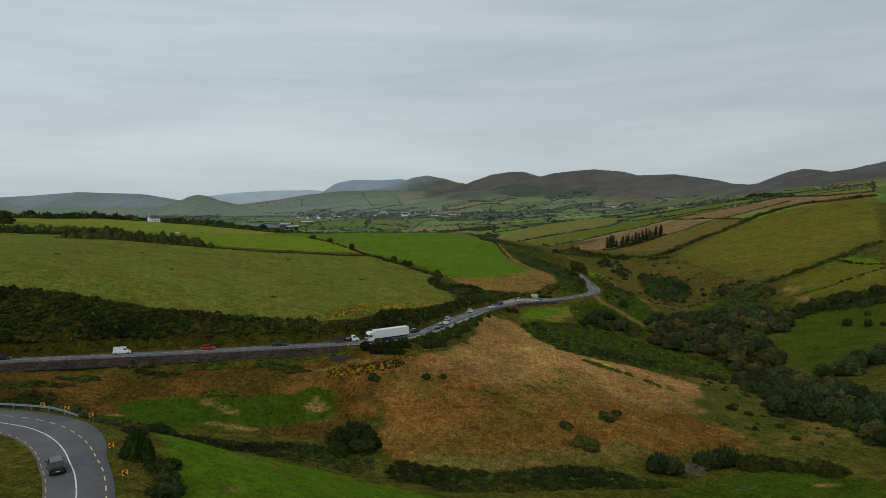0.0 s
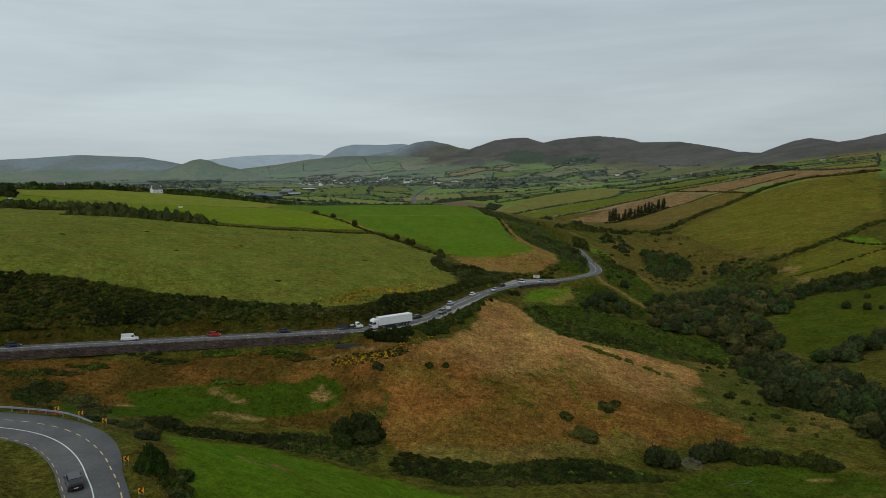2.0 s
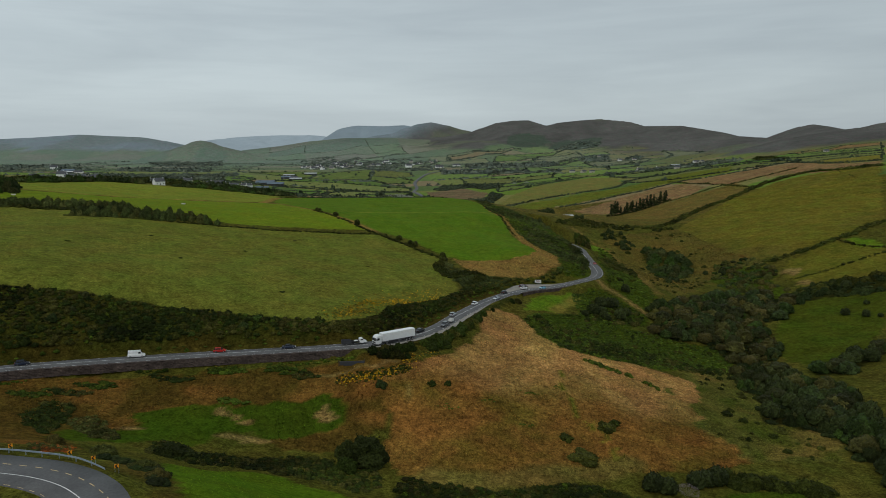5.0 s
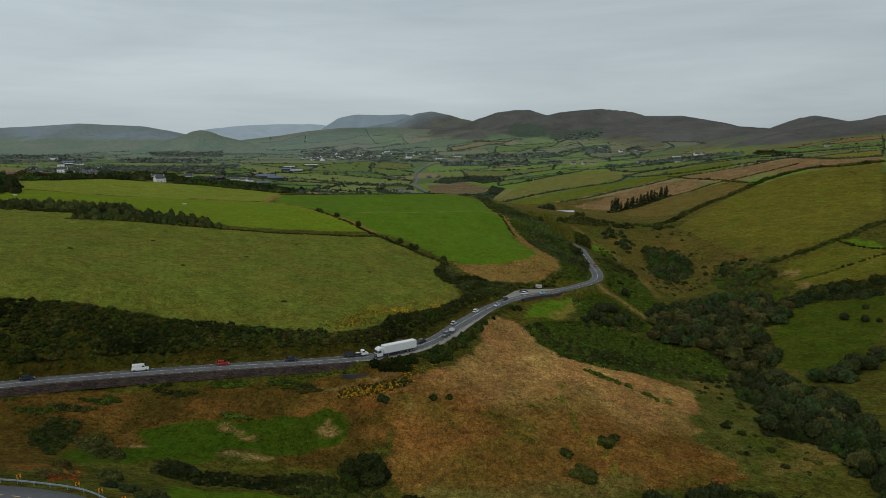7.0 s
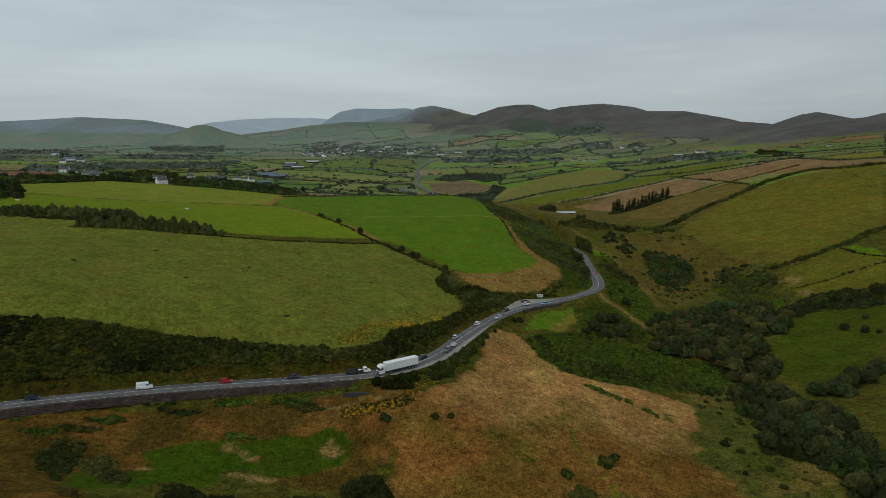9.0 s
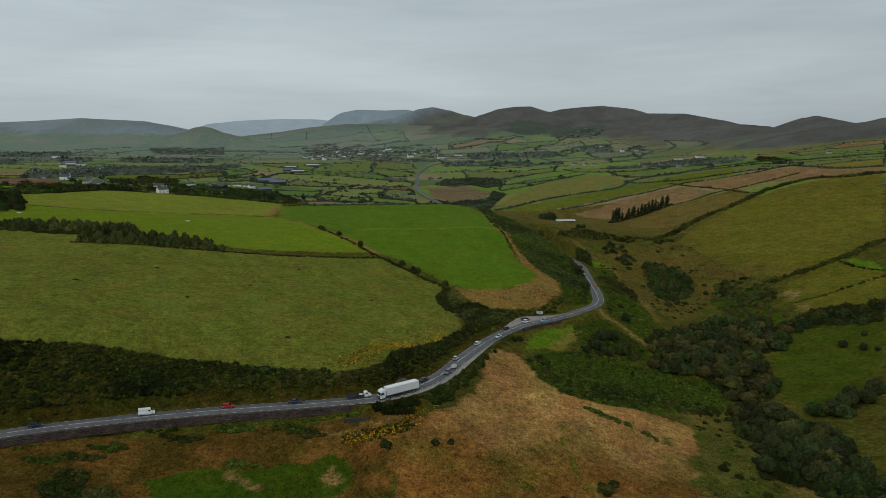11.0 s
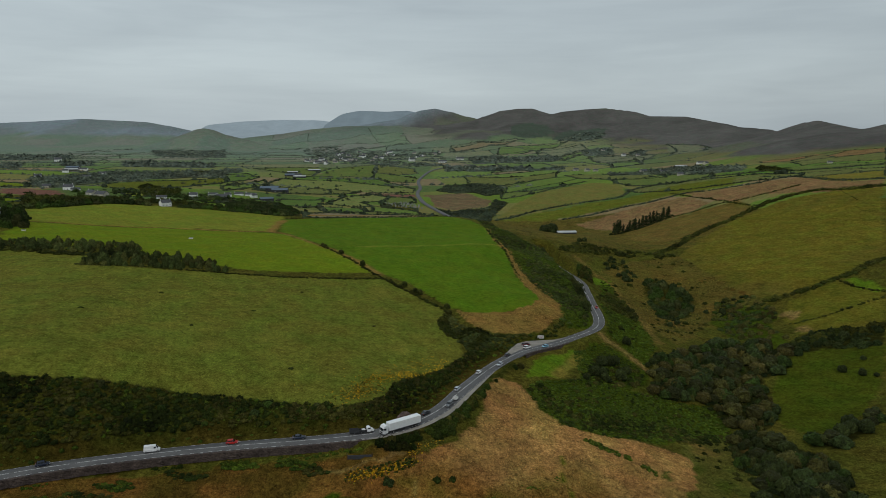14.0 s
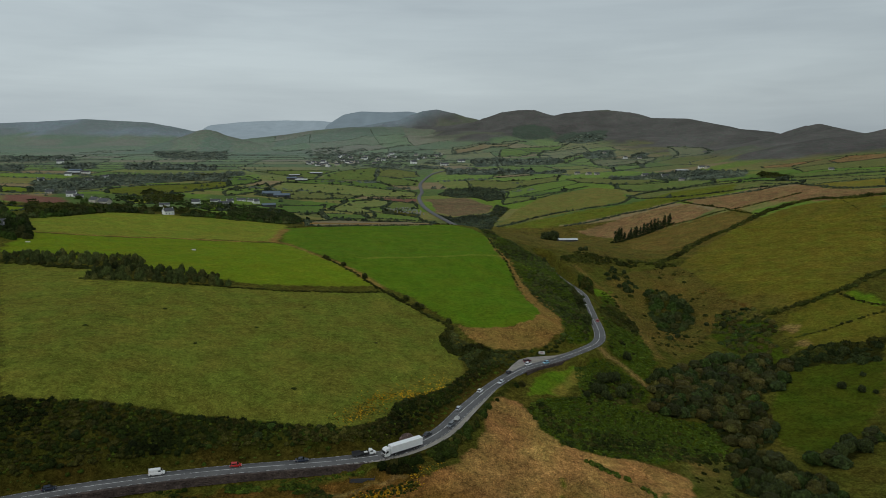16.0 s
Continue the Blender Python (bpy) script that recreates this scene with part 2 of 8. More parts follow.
    "br_green": [(53, 158), (71, 168), (87, 172), (95, 169), (108, 161), (102, 152), (49, 150)],
    "br_hedge": [(76, 176), (80, 175), (84, 174), (88, 173), (92, 172), (97, 170)],
    "e_brown": [(307, 941), (359, 897), (412, 888), (443, 878), (446, 845), (459, 801), (500, 801), (468, 749), (429, 752), (400, 766), (361, 805), (326, 798), (319, 829), (310, 902)],
    "e_heath": [(154, 851), (219, 889), (267, 906), (305, 899), (309, 822), (251, 803), (191, 774), (163, 825)],
    "e_tan": [(196, 772), (256, 803), (307, 800), (332, 754), (299, 730), (254, 703), (209, 669), (182, 690)],
    "e_pink": [(572, 1296), (622, 1282), (711, 1276), (657, 1269), (570, 1173), (546, 1224)],
    "e_yellow": [(449, 870), (490, 862), (539, 866), (506, 811), (461, 804), (446, 831)],
    "e_pale": [(56, 887), (97, 1011), (140, 1090), (242, 1199), (270, 1112), (249, 990), (198, 978), (114, 940)],
    "e_green": [(59, 879), (113, 930), (196, 967), (243, 962), (325, 1002), (397, 979), (369, 908), (309, 928), (223, 914), (145, 891), (99, 874)],
    "e_bright": [(101, 1317), (148, 1402), (218, 1490), (261, 1492), (254, 1407), (178, 1253), (109, 1124), (86, 1110)],
    "far_brown": [(-53, 1287), (-2, 1268), (42, 1072), (60, 1030), (47, 982), (-2, 947), (-26, 983)],
    "far_scrub": [(-26, 963), (-2, 939), (51, 978), (67, 1042), (82, 1012), (65, 953), (51, 888), (27, 685), (-2, 880)],
    "woodE": [(93, 601), (119, 649), (148, 634), (186, 622), (203, 610), (185, 600), (161, 603), (136, 606), (99, 591)],
    "woodF": [(130, 577), (141, 592), (148, 568), (145, 557), (127, 561)],
    "woodA2": [(139, 551), (148, 565), (156, 558), (154, 546), (144, 534), (137, 538)],
    "slopeR": [(118, 536), (125, 520), (119, 429), (116, 380), (104, 351), (88, 376), (91, 403), (98, 448)],
    "midscrub": [(64, 327), (76, 345), (88, 343), (97, 346), (98, 335), (84, 318), (69, 312), (61, 313)],
    "town": [(-445, 2681), (-213, 2537), (-27, 2580), (-45, 2396), (-146, 2155), (-181, 1952), (-333, 1998)],
    "village": [(-443, 2051), (-343, 2062), (-291, 1836), (-387, 1824)],
    "graves": [(-100, 989), (-71, 1019), (-40, 980), (-42, 949), (-82, 948)],
    "woodB2": [(173, 448), (184, 470), (192, 488), (204, 493), (215, 488), (219, 470), (216, 449), (204, 425), (204, 402), (197, 391), (186, 399), (172, 419)],
    "woodG": [(158, 290), (163, 295), (167, 286), (176, 297), (184, 297), (200, 308), (194, 295), (174, 280), (163, 274), (155, 280)],
    "slopebush": [(98, 459), (115, 500), (125, 496), (122, 444), (113, 420), (108, 434), (95, 434)],
    "damp": [(100, 277), (111, 292), (125, 295), (114, 256), (119, 250), (111, 235), (106, 219), (114, 217), (119, 212), (121, 202), (115, 190), (89, 189), (88, 199), (83, 205), (82, 215), (86, 233)],
    "red_heath": [(195, 550), (201, 523), (220, 497), (217, 471), (202, 481), (199, 515)],
    "fern_strip": [(106, 529), (118, 533), (127, 533), (120, 518), (106, 514)],
    "strip_green": [(273, 473), (285, 477), (288, 450), (283, 442), (274, 458)],
    "v_long": [(-286, 1728), (-200, 1833), (-183, 1572), (-315, 1551)],
    "v_corner": [(-200, 1833), (-94, 1725), (-80, 1641), (-134, 1613), (-190, 1656)],
    "v_small": [(-190, 1656), (-134, 1613), (-79, 1564), (-79, 1495), (-138, 1507), (-181, 1556)],
    "v_strip": [(-315, 1551), (-181, 1556), (-136, 1487), (-76, 1395), (-168, 1444), (-245, 1478), (-364, 1466)],
    "v_broad": [(-364, 1466), (-245, 1478), (-168, 1444), (-76, 1395), (-73, 1326), (-171, 1281), (-255, 1276), (-336, 1225)],
    "v_farm": [(-336, 1225), (-255, 1276), (-171, 1281), (-191, 1145), (-250, 999), (-302, 1035)],
    "v_bright": [(-368, 1107), (-386, 1311), (-389, 1422), (-325, 1100), (-322, 967)],
    "v_dark": [(-496, 1499), (-461, 1548), (-416, 1478), (-418, 1364), (-425, 1282)],
    "v_top": [(-477, 1652), (-363, 1726), (-297, 1714), (-322, 1570), (-387, 1589)],
    "v_low": [(-171, 1079), (-144, 1232), (-105, 1140), (-103, 1023), (-131, 976), (-111, 937), (-123, 912), (-165, 914), (-174, 904)],
    "v_paddock": [(-105, 1140), (-59, 1091), (-51, 1019), (-84, 992), (-103, 1023)],
    "v_blue": [(-171, 867), (-121, 896), (-105, 858), (-143, 771)],
    "v_grave": [(-111, 937), (-47, 918), (-37, 877), (-102, 862)],
    "v_stubble": [(-154, 702), (-132, 784), (-71, 836), (-29, 875), (-24, 705), (-148, 674)],
    "v_house": [(-270, 809), (-242, 906), (-191, 954), (-186, 988), (-171, 867), (-201, 801), (-246, 736)],
    "v_tilled": [(-152, 1255), (-71, 1298), (-59, 1119), (-108, 1167)],
    "v_yard": [(-101, 999), (-83, 984), (-47, 942), (-51, 914), (-97, 955)],
    "s1": [(83, 1106), (136, 1113), (192, 1182), (243, 1247), (207, 1184), (143, 1096), (103, 1060), (76, 1041)],
    "s2": [(24, 1590), (112, 1542), (163, 1546), (248, 1608), (226, 1501), (149, 1418), (102, 1357), (35, 1477)],
    "s3": [(92, 1632), (176, 1674), (192, 1635), (103, 1599)],
    "s4": [(120, 1872), (249, 1920), (265, 1768), (219, 1693), (136, 1690)],
    "s5": [(249, 1530), (324, 1533), (361, 1343), (349, 1130), (313, 1165), (282, 1259), (256, 1431)],
    "s6": [(280, 1231), (317, 1181), (365, 1180), (402, 1075), (375, 1003), (320, 1034), (277, 1062), (268, 1127)],
    "s7": [(320, 1034), (375, 1003), (424, 967), (457, 907), (448, 889), (400, 911), (311, 952), (267, 990), (260, 1029)],
    "t1": [(176, 2575), (325, 2686), (445, 2689), (302, 2410), (156, 2279)],
    "t2": [(315, 2437), (478, 2577), (463, 2340), (331, 2155), (274, 2191)],
    "t3": [(406, 2044), (530, 2111), (554, 1901), (471, 1758), (385, 1824)],
    "t4": [(-3, 2678), (129, 2695), (290, 2779), (168, 2620), (-2, 2529)],
    "t5": [(733, 2387), (840, 2365), (644, 1772), (585, 1855)],
    "e_pink2": [(717, 1269), (769, 1242), (740, 1194), (629, 1143), (663, 1234)],
    "u1": [(537, 1105), (629, 1161), (732, 1181), (617, 993), (550, 999), (494, 983)],
    "u2": [(473, 980), (533, 967), (593, 955), (556, 893), (497, 900), (447, 925)],
    "u3": [(418, 943), (471, 936), (554, 890), (539, 866), (459, 870), (443, 878)],
    "w_g1": [(-745, 1119), (-668, 1064), (-576, 919), (-633, 949)],
    "w_g2": [(-446, 665), (-411, 650), (-395, 612), (-412, 613)],
    "w_f1": [(-509, 1002), (-521, 1208), (-480, 1450), (-425, 1282), (-389, 994), (-384, 853), (-453, 891)],
    "w_f2": [(-386, 785), (-364, 808), (-328, 740), (-349, 733)],
    "w_f3": [(-293, 745), (-270, 809), (-243, 724), (-254, 706)],
    "far_scrub_upper": [(-14, 1445), (58, 1448), (96, 1326), (82, 1094), (52, 1083), (-2, 1296), (-30, 1352)],
    "farwood1": [(-758, 1225), (-727, 1308), (-728, 1466), (-651, 1514), (-532, 1610), (-471, 1423), (-550, 1412), (-584, 1281), (-557, 1081), (-519, 916), (-596, 967)],
    "farwood2": [(-910, 1903), (-788, 1913), (-623, 1800), (-570, 1644), (-773, 1613)],
    "farwood3": [(-1077, 1892), (-994, 1897), (-844, 1609), (-897, 1585)],
    "farwood4": [(-434, 945), (-453, 1019), (-386, 909), (-371, 928), (-322, 804), (-341, 755)],
    "farwood5": [(-1240, 2852), (-1149, 2860), (-1021, 2827), (-936, 2852), (-723, 2197), (-984, 2300)],
    "farwood6": [(-1540, 2336), (-1301, 2359), (-1132, 2050), (-1319, 1997)],
    "farwood7": [(-1146, 1733), (-1117, 1780), (-919, 1460), (-959, 1448)],
    "farwood8": [(-463, 738), (-399, 691), (-359, 715), (-299, 660), (-260, 661), (-219, 652), (-230, 684), (-274, 696), (-312, 703), (-322, 640), (-334, 604), (-362, 582), (-398, 624)],
    "farwood9": [(-536, 1622), (-507, 1660), (-478, 1564), (-504, 1522)],
    "farwood10": [(52, 2196), (142, 2208), (283, 2186), (339, 2097), (291, 1999), (158, 1961), (59, 1867)],
    "farwood11": [(-17, 1787), (142, 1762), (221, 1705), (289, 1780), (270, 1665), (133, 1653), (-16, 1671)],
    "farwood12": [(417, 2242), (504, 2401), (545, 2367), (498, 2135), (406, 2089)],
    "farwood13": [(542, 2125), (595, 2231), (603, 2162), (560, 2004)],
    "farwood14": [(345, 1545), (454, 1471), (508, 1424), (490, 1161), (440, 1043), (388, 1084), (375, 1214), (331, 1453)],
    "farwood15": [(473, 1081), (473, 971), (456, 943), (437, 996)],
    "farwood16": [(-961, 2933), (-856, 3173), (-679, 2961), (-690, 2806), (-900, 2741)],
    "farwood17": [(-611, 2869), (-372, 2833), (-214, 2592), (-44, 2569), (-31, 1787), (-166, 1816), (-316, 1821), (-417, 1944)],
    "plantation": [(414, 2775), (461, 2861), (565, 2924), (619, 2794), (563, 2687), (475, 2680)],
    "fern_slope": [(62, 343), (82, 364), (103, 344), (84, 318), (69, 312), (61, 313), (61, 325)],
    "farwood18": [(411, 2857), (514, 3035), (647, 2919), (575, 2738), (464, 2735)],
    "farwood19": [(263, 3111), (411, 3091), (440, 2950), (323, 2852), (244, 2880)],
    "t6": [(421, 2258), (433, 2207), (329, 2026), (300, 2090)],
    "t7": [(402, 1800), (482, 1826), (462, 1673), (380, 1640)],
    "t8": [(-1, 2625), (231, 2720), (217, 2669), (9, 2529)],
    "hollow_scrub": [(-74, 154), (-76, 164), (-75, 168), (-70, 167), (-66, 164), (-57, 166), (-50, 168), (-44, 172), (-36, 174), (-30, 174), (-22, 172), (-18, 167), (-18, 161), (-24, 156), (-33, 160), (-41, 160), (-50, 160), (-57, 157), (-62, 153), (-68, 155)],
    "rail_scrub": [(-114, 172), (-114, 181), (-108, 184), (-104, 179), (-101, 166), (-97, 154), (-108, 163)],
    "rail_scrub_low": [(-102, 171), (-98, 179), (-88, 169), (-83, 160), (-88, 158), (-98, 166)],
    "fern_edge": [(36, 294), (39, 300), (42, 289), (52, 281), (63, 282), (78, 287), (94, 295), (113, 299), (131, 298), (126, 287), (107, 282), (86, 275), (71, 269), (58, 266), (48, 269), (40, 275)],
    "woodH": [(121, 211), (134, 220), (145, 220), (125, 188), (119, 190), (116, 197)],
}
PLAN["crop"] = PLAN.pop("greencrop")
PLAN["brown_low"] = [(-175, 188), (-129, 196), (-109, 203), (-98, 186), (-89, 170), (-91, 152), (-80, 138), (-78, 132), (-112, 128), (-170, 140)]
PLAN["far_moor"] = [(46, 640), (95, 690), (152, 825), (138, 885), (62, 872), (44, 760)]
PLAN["verge_near"] = [(-66, 124), (-58, 116), (-50, 106), (-42, 92), (-36, 78), (-30, 66), (-22, 66), (-31, 78), (-37, 92), (-43, 104), (-54, 122), (-62, 130)]
# Fields of the far valley: outline and what grows on it
VALLEY_FIELDS = {"v_long": "q_green", "v_corner": "q_olive", "v_small": "q_green", "v_strip": "q_deep", "v_broad": "q_pale", "v_farm": "q_olive", "v_bright": "q_bright", "v_dark": "q_deep", "v_top": "q_green", "v_low": "q_pale", "v_paddock": "q_green", "v_blue": "q_deep", "v_grave": "q_bright", "v_stubble": "h_straw", "v_house": "q_deep", "v_tilled": "ploughed", "v_yard": "rough", "s1": "q_green", "s2": "q_olive", "s3": "h_straw", "s4": "h_green", "s5": "q_olive", "s6": "q_green", "s7": "q_olive", "t1": "h_green", "t2": "h_pale", "t3": "h_olive", "t4": "h_pale", "t5": "h_olive", "t6": "h_green", "t7": "h_green", "t8": "h_straw", "e_pink2": "brown_field", "u1": "q_olive", "u2": "q_green", "u3": "q_olive", "w_g1": "leftgreen", "w_g2": "leftgreen", "w_f1": "e_green", "w_f2": "leftgreen_top", "w_f3": "crop"}
# Centre lines with levels: the main road from west to north, and the near bend
ROAD = [(-215, 132, -1), (-160, 176, -2.5), (-134, 195, -4.1), (-107, 209, -5.9), (-80, 218, -6.7), (-42, 226, -6.8), (-22, 234, -7), (-7, 251, -7.3), (4, 275, -7.3), (18, 303, -7.5), (34, 328, -8.5), (52, 347, -10.5), (72, 368, -11.2), (83, 384, -11.7), (88, 405, -11.8), (91, 441, -12.6), (94, 474, -13.2), (96, 510, -13.5), (88, 560, -13.5), (80, 620, -13)]
NEAR_ROAD = [(-33, 56, 4.2), (-37.5, 66, 4.4), (-41.3, 74, 4.6), (-43.9, 79.3, 4.8), (-45.7, 82.7, 4.9), (-48.1, 86.7, 5.0), (-50.9, 90.7, 5.0), (-53.9, 94.9, 5.0), (-57.5, 99.1, 5.0), (-61.6, 102.9, 5.0), (-66, 105.9, 5.0), (-71.2, 108.2, 5.0), (-77, 109.7, 5.0), (-86, 111, 5.1), (-100, 111.8, 5.2), (-140, 112, 5.4)]
FAR_ROAD = [(2, 860, -11.7), (-5, 883, -11.5), (-32, 971, -8.8), (-49, 1059, -8.2), (-66, 1306, -21.2), (-65, 1403, -19.4), (-74, 1512, -14.4), (-67, 1597, -7.9), (-50, 1686, -0.6), (-16, 1755, 3.6), (20, 1819, 5.8), (90, 1900, 6.5)]


def curve(points, step):
    """A smooth line through the points, resampled at even steps."""
    p = np.array(points, float)
    ext = np.vstack([2 * p[0] - p[1], p, 2 * p[-1] - p[-2]])
    out = []
    for i in range(1, len(ext) - 2):
        a, b, c, d = ext[i - 1 : i + 3]
        u = np.linspace(0, 1, 24, endpoint=False)[:, None]
        out.append(0.5 * (2 * b + (c - a) * u + (2 * a - 5 * b + 4 * c - d) * u**2 + (3 * b - a - 3 * c + d) * u**3))
    q = np.vstack([*out, p[-1:]])
    s = np.r_[0, np.cumsum(np.linalg.norm(np.diff(q[:, :2], axis=0), axis=1))]
    t = np.arange(0, s[-1], step)
    return np.stack([np.interp(t, s, q[:, k]) for k in range(q.shape[1])], 1)


# ---------------------------------------------------------------- the ground's level
CONTROL = np.array(LANDFORM, float)


def spread(r):
    return np.sqrt(r * r + 400.0)


def landform_weights():
    n = len(CONTROL)
    k = -spread(np.hypot(*(CONTROL[:, None, :2] - CONTROL[None, :, :2]).transpose(2, 0, 1))) + 8.0 * np.eye(n)
    p = np.c_[np.ones(n), CONTROL[:, :2] / 1000]
    m = np.block([[k, p], [p.T, np.zeros((3, 3))]])
    return np.linalg.solve(m, np.r_[CONTROL[:, 2], 0, 0, 0])


WEIGHTS = landform_weights()


def lattice(seed):
    return np.random.RandomState(seed).rand(256, 256)


LATTICES = [lattice(s) for s in range(6)]


def wave(x, y, size, which=0):
    """Smooth value noise from -1 to 1, one bump every size metres."""
    g = LATTICES[which % 6]
    u, v = x / size + 37.3 * which, y / size + 11.7 * which
    i, j = np.floor(u).astype(int), np.floor(v).astype(int)
    a, b = u - i, v - j
    a, b = a * a * (3 - 2 * a), b * b * (3 - 2 * b)
    i, j, i1, j1 = i & 255, j & 255, (i + 1) & 255, (j + 1) & 255
    return 2 * ((g[i, j] * (1 - a) + g[i1, j] * a) * (1 - b) + (g[i, j1] * (1 - a) + g[i1, j1] * a) * b) - 1


def along(line, x, y):
    """Distance from a line (with levels), and the level of its nearest point."""
    best, level = np.full(x.shape, 1e9), np.zeros(x.shape)
    for a, b in zip(line[:-1], line[1:]):
        d = b[:2] - a[:2]
        t = np.clip(((x - a[0]) * d[0] + (y - a[1]) * d[1]) / max(d @ d, 1e-9), 0, 1)
        r = np.hypot(x - a[0] - t * d[0], y - a[1] - t * d[1])
        near = r < best
        best[near], level[near] = r[near], (a[2] + t * (b[2] - a[2]))[near]
    return best, level


LAY_BY = np.array([(29, 327, -8.9), (36, 338.5, -9.5), (45, 347, -10.2), (58, 357, -11.2)])
ROADS = [(curve(ROAD, 6.0), 4.6, 6.0), (curve(NEAR_ROAD, 4.0), 7.0, 4.0), (LAY_BY, 5.4, 3.0)]
RIDGE_REACH = {"west_range": 760, "cone_hill": 420, "middle_slope": 1150, "north_peak": 1000, "round_hill": 1250, "long_hill": 1350, "east_peak": 760, "east_shoulder": 620}
HEATH_HILLS = ("west_range", "north_peak", "round_hill", "long_hill", "east_peak", "east_shoulder")


def smooth(a, b, v):
    t = np.clip((v - a) / (b - a), 0, 1)
    return t * t * (3 - 2 * t)


def hills(fx, fy, fz):
    """The far plain with its hills, and how much of each place is open heath."""
    west = smooth(500, 100, fx) * smooth(1500, 1900, fy)
    fz = np.clip(fz, -25, 75 - 60 * smooth(1500, 2100, fy))
    fz = fz * (1 - west) + 6 * west
    top, heath = fz.copy(), np.zeros(fz.shape)
    for name, line in RIDGES.items():
        line = np.array(line, float)
        crumple, spur = 1 + 0.22 * wave(fx, fy, 300, 2), 105 * np.abs(wave(fx, fy, 170, 3)) + 35 * np.abs(wave(fx, fy, 60, 1))
        fade = smooth(1000, 1400, fy) if name.startswith("east") else smooth(1500, 2300, fy)
        # the crest's level is that of its nearest stretches, blended
        r, level, weight = np.full(fz.shape, 1e9), np.zeros(fz.shape), np.zeros(fz.shape)
        for p0, p1 in zip(line, line[1:]):
            d = p1[:2] - p0[:2]
            t = np.clip(((fx - p0[0]) * d[0] + (fy - p0[1]) * d[1]) / (d @ d), 0, 1)
            q = np.hypot(fx - p0[0] - t * d[0], fy - p0[1] - t * d[1])
            w = (q + 15) ** -4.0
            level, weight, r = level + w * (p0[2] + t * (p1[2] - p0[2])), weight + w, np.minimum(r, q)
        level = level / weight
        r = r * crumple + spur * smooth(20, 250, r)
        shape = (1 - np.clip(r / (RIDGE_REACH[name] * np.clip(level / 160, 0.4, 1)), 0, 1)) ** 1.5 * fade
        height = fz + (level - fz) * shape
        higher = height > top
        if name in HEATH_HILLS:
            heath = np.where(higher, smooth(*((0.10, 0.24) if name.startswith("east") else (0.31, 0.45)), shape + 0.10 * wave(fx, fy, 120, 1) + 0.05 * wave(fx, fy, 45, 4)), heath)
        else:
            heath = np.where(higher, 0.35 * smooth(0.6, 0.9, shape), heath)
        top = np.maximum(top, height)
    return top, heath


def ground_level(x, y, rough=True):
    x, y = np.atleast_1d(np.asarray(x, float)), np.atleast_1d(np.asarray(y, float))
    z = np.empty(x.shape)
    for k in range(0, len(x), 40000):
        s = slice(k, k + 40000)
        cx, cy = x[s], np.minimum(y[s], 2300)
        d = spread(np.hypot(cx[:, None] - CONTROL[:, 0], cy[:, None] - CONTROL[:, 1]))
        z[s] = -d @ WEIGHTS[:-3] + WEIGHTS[-3] + (WEIGHTS[-2] * cx + WEIGHTS[-1] * cy) / 1000
    far = (y > 1500) | ((y > 1000) & (x > 500))
    if far.any():
        z[far] = hills(x[far], y[far], z[far])[0]
    if rough:
        z += 0.30 * wave(x, y, 14, 1) + 0.10 * wave(x, y, 4.5, 4)
    close = (y < 640) & (y > 40) & (x > -260) & (x < 140)
    if close.any():
        cx, cy, cz = x[close], y[close], z[close]
        for line, half, fade in ROADS:
            r, level = along(line, cx, cy)
            reach = np.full(r.shape, fade)
            if half < 5:  # the south side drops behind retaining walls
                south = (cy < np.interp(cx, line[:66, 0], line[:66, 1])) & ((cx < -32) | ((cx > 31) & (cx < 58)))
                reach[south] = 0.7
                cz = np.where(south & (cx < -32), cz - (1.3 + 0.7 * wave(cx, cy, 16, 3)) * (1 - smooth(5.0, 18.0, r)), cz)
            if half == 4.6:  # room for the gravel shoulder in the bend
                half = 4.6 + 1.9 * smooth(-48, -26, cx) * smooth(26, 6, cx)
            k = smooth(np.where(reach < 1, half - 1.3, half), half + reach - np.where(reach < 1, 1.2, 0), r)
            cz = cz * k + (level - 0.12) * (1 - k)
        z[close] = cz
    return z


def level_at(x, y):
    return float(ground_level([x], [y])[0])


def inside(poly, x, y):
    p = np.asarray(poly, float)
    c = np.zeros(x.shape, bool)
    box = (x > p[:, 0].min()) & (x < p[:, 0].max()) & (y > p[:, 1].min()) & (y < p[:, 1].max())
    if not box.any():
        return c
    bx, by = x[box], y[box]
    r = np.zeros(bx.shape, bool)
    for (x0, y0), (x1, y1) in zip(p, np.roll(p, -1, 0)):
        if y0 != y1:
            r ^= ((by < y0) != (by < y1)) & (bx < (x1 - x0) * (by - y0) / (y1 - y0) + x0)
    c[box] = r
    return c


# ---------------------------------------------------------------- far quilt of fields
QUILT_TURN = radians(12)


def quilt_place(u, v):
    """A corner of the far fields from its running numbers."""
    a, b = u * 150.0, 62.0 * v * (1 + 0.045 * np.maximum(v, 0))
    a = a + 40 * wave(u * 97.0, v * 61.0, 130, 5)
    b = b + 16 * wave(u * 83.0, v * 71.0, 150, 3)
    return a * math.cos(QUILT_TURN) - b * math.sin(QUILT_TURN), 760 + a * math.sin(QUILT_TURN) + b * math.cos(QUILT_TURN)


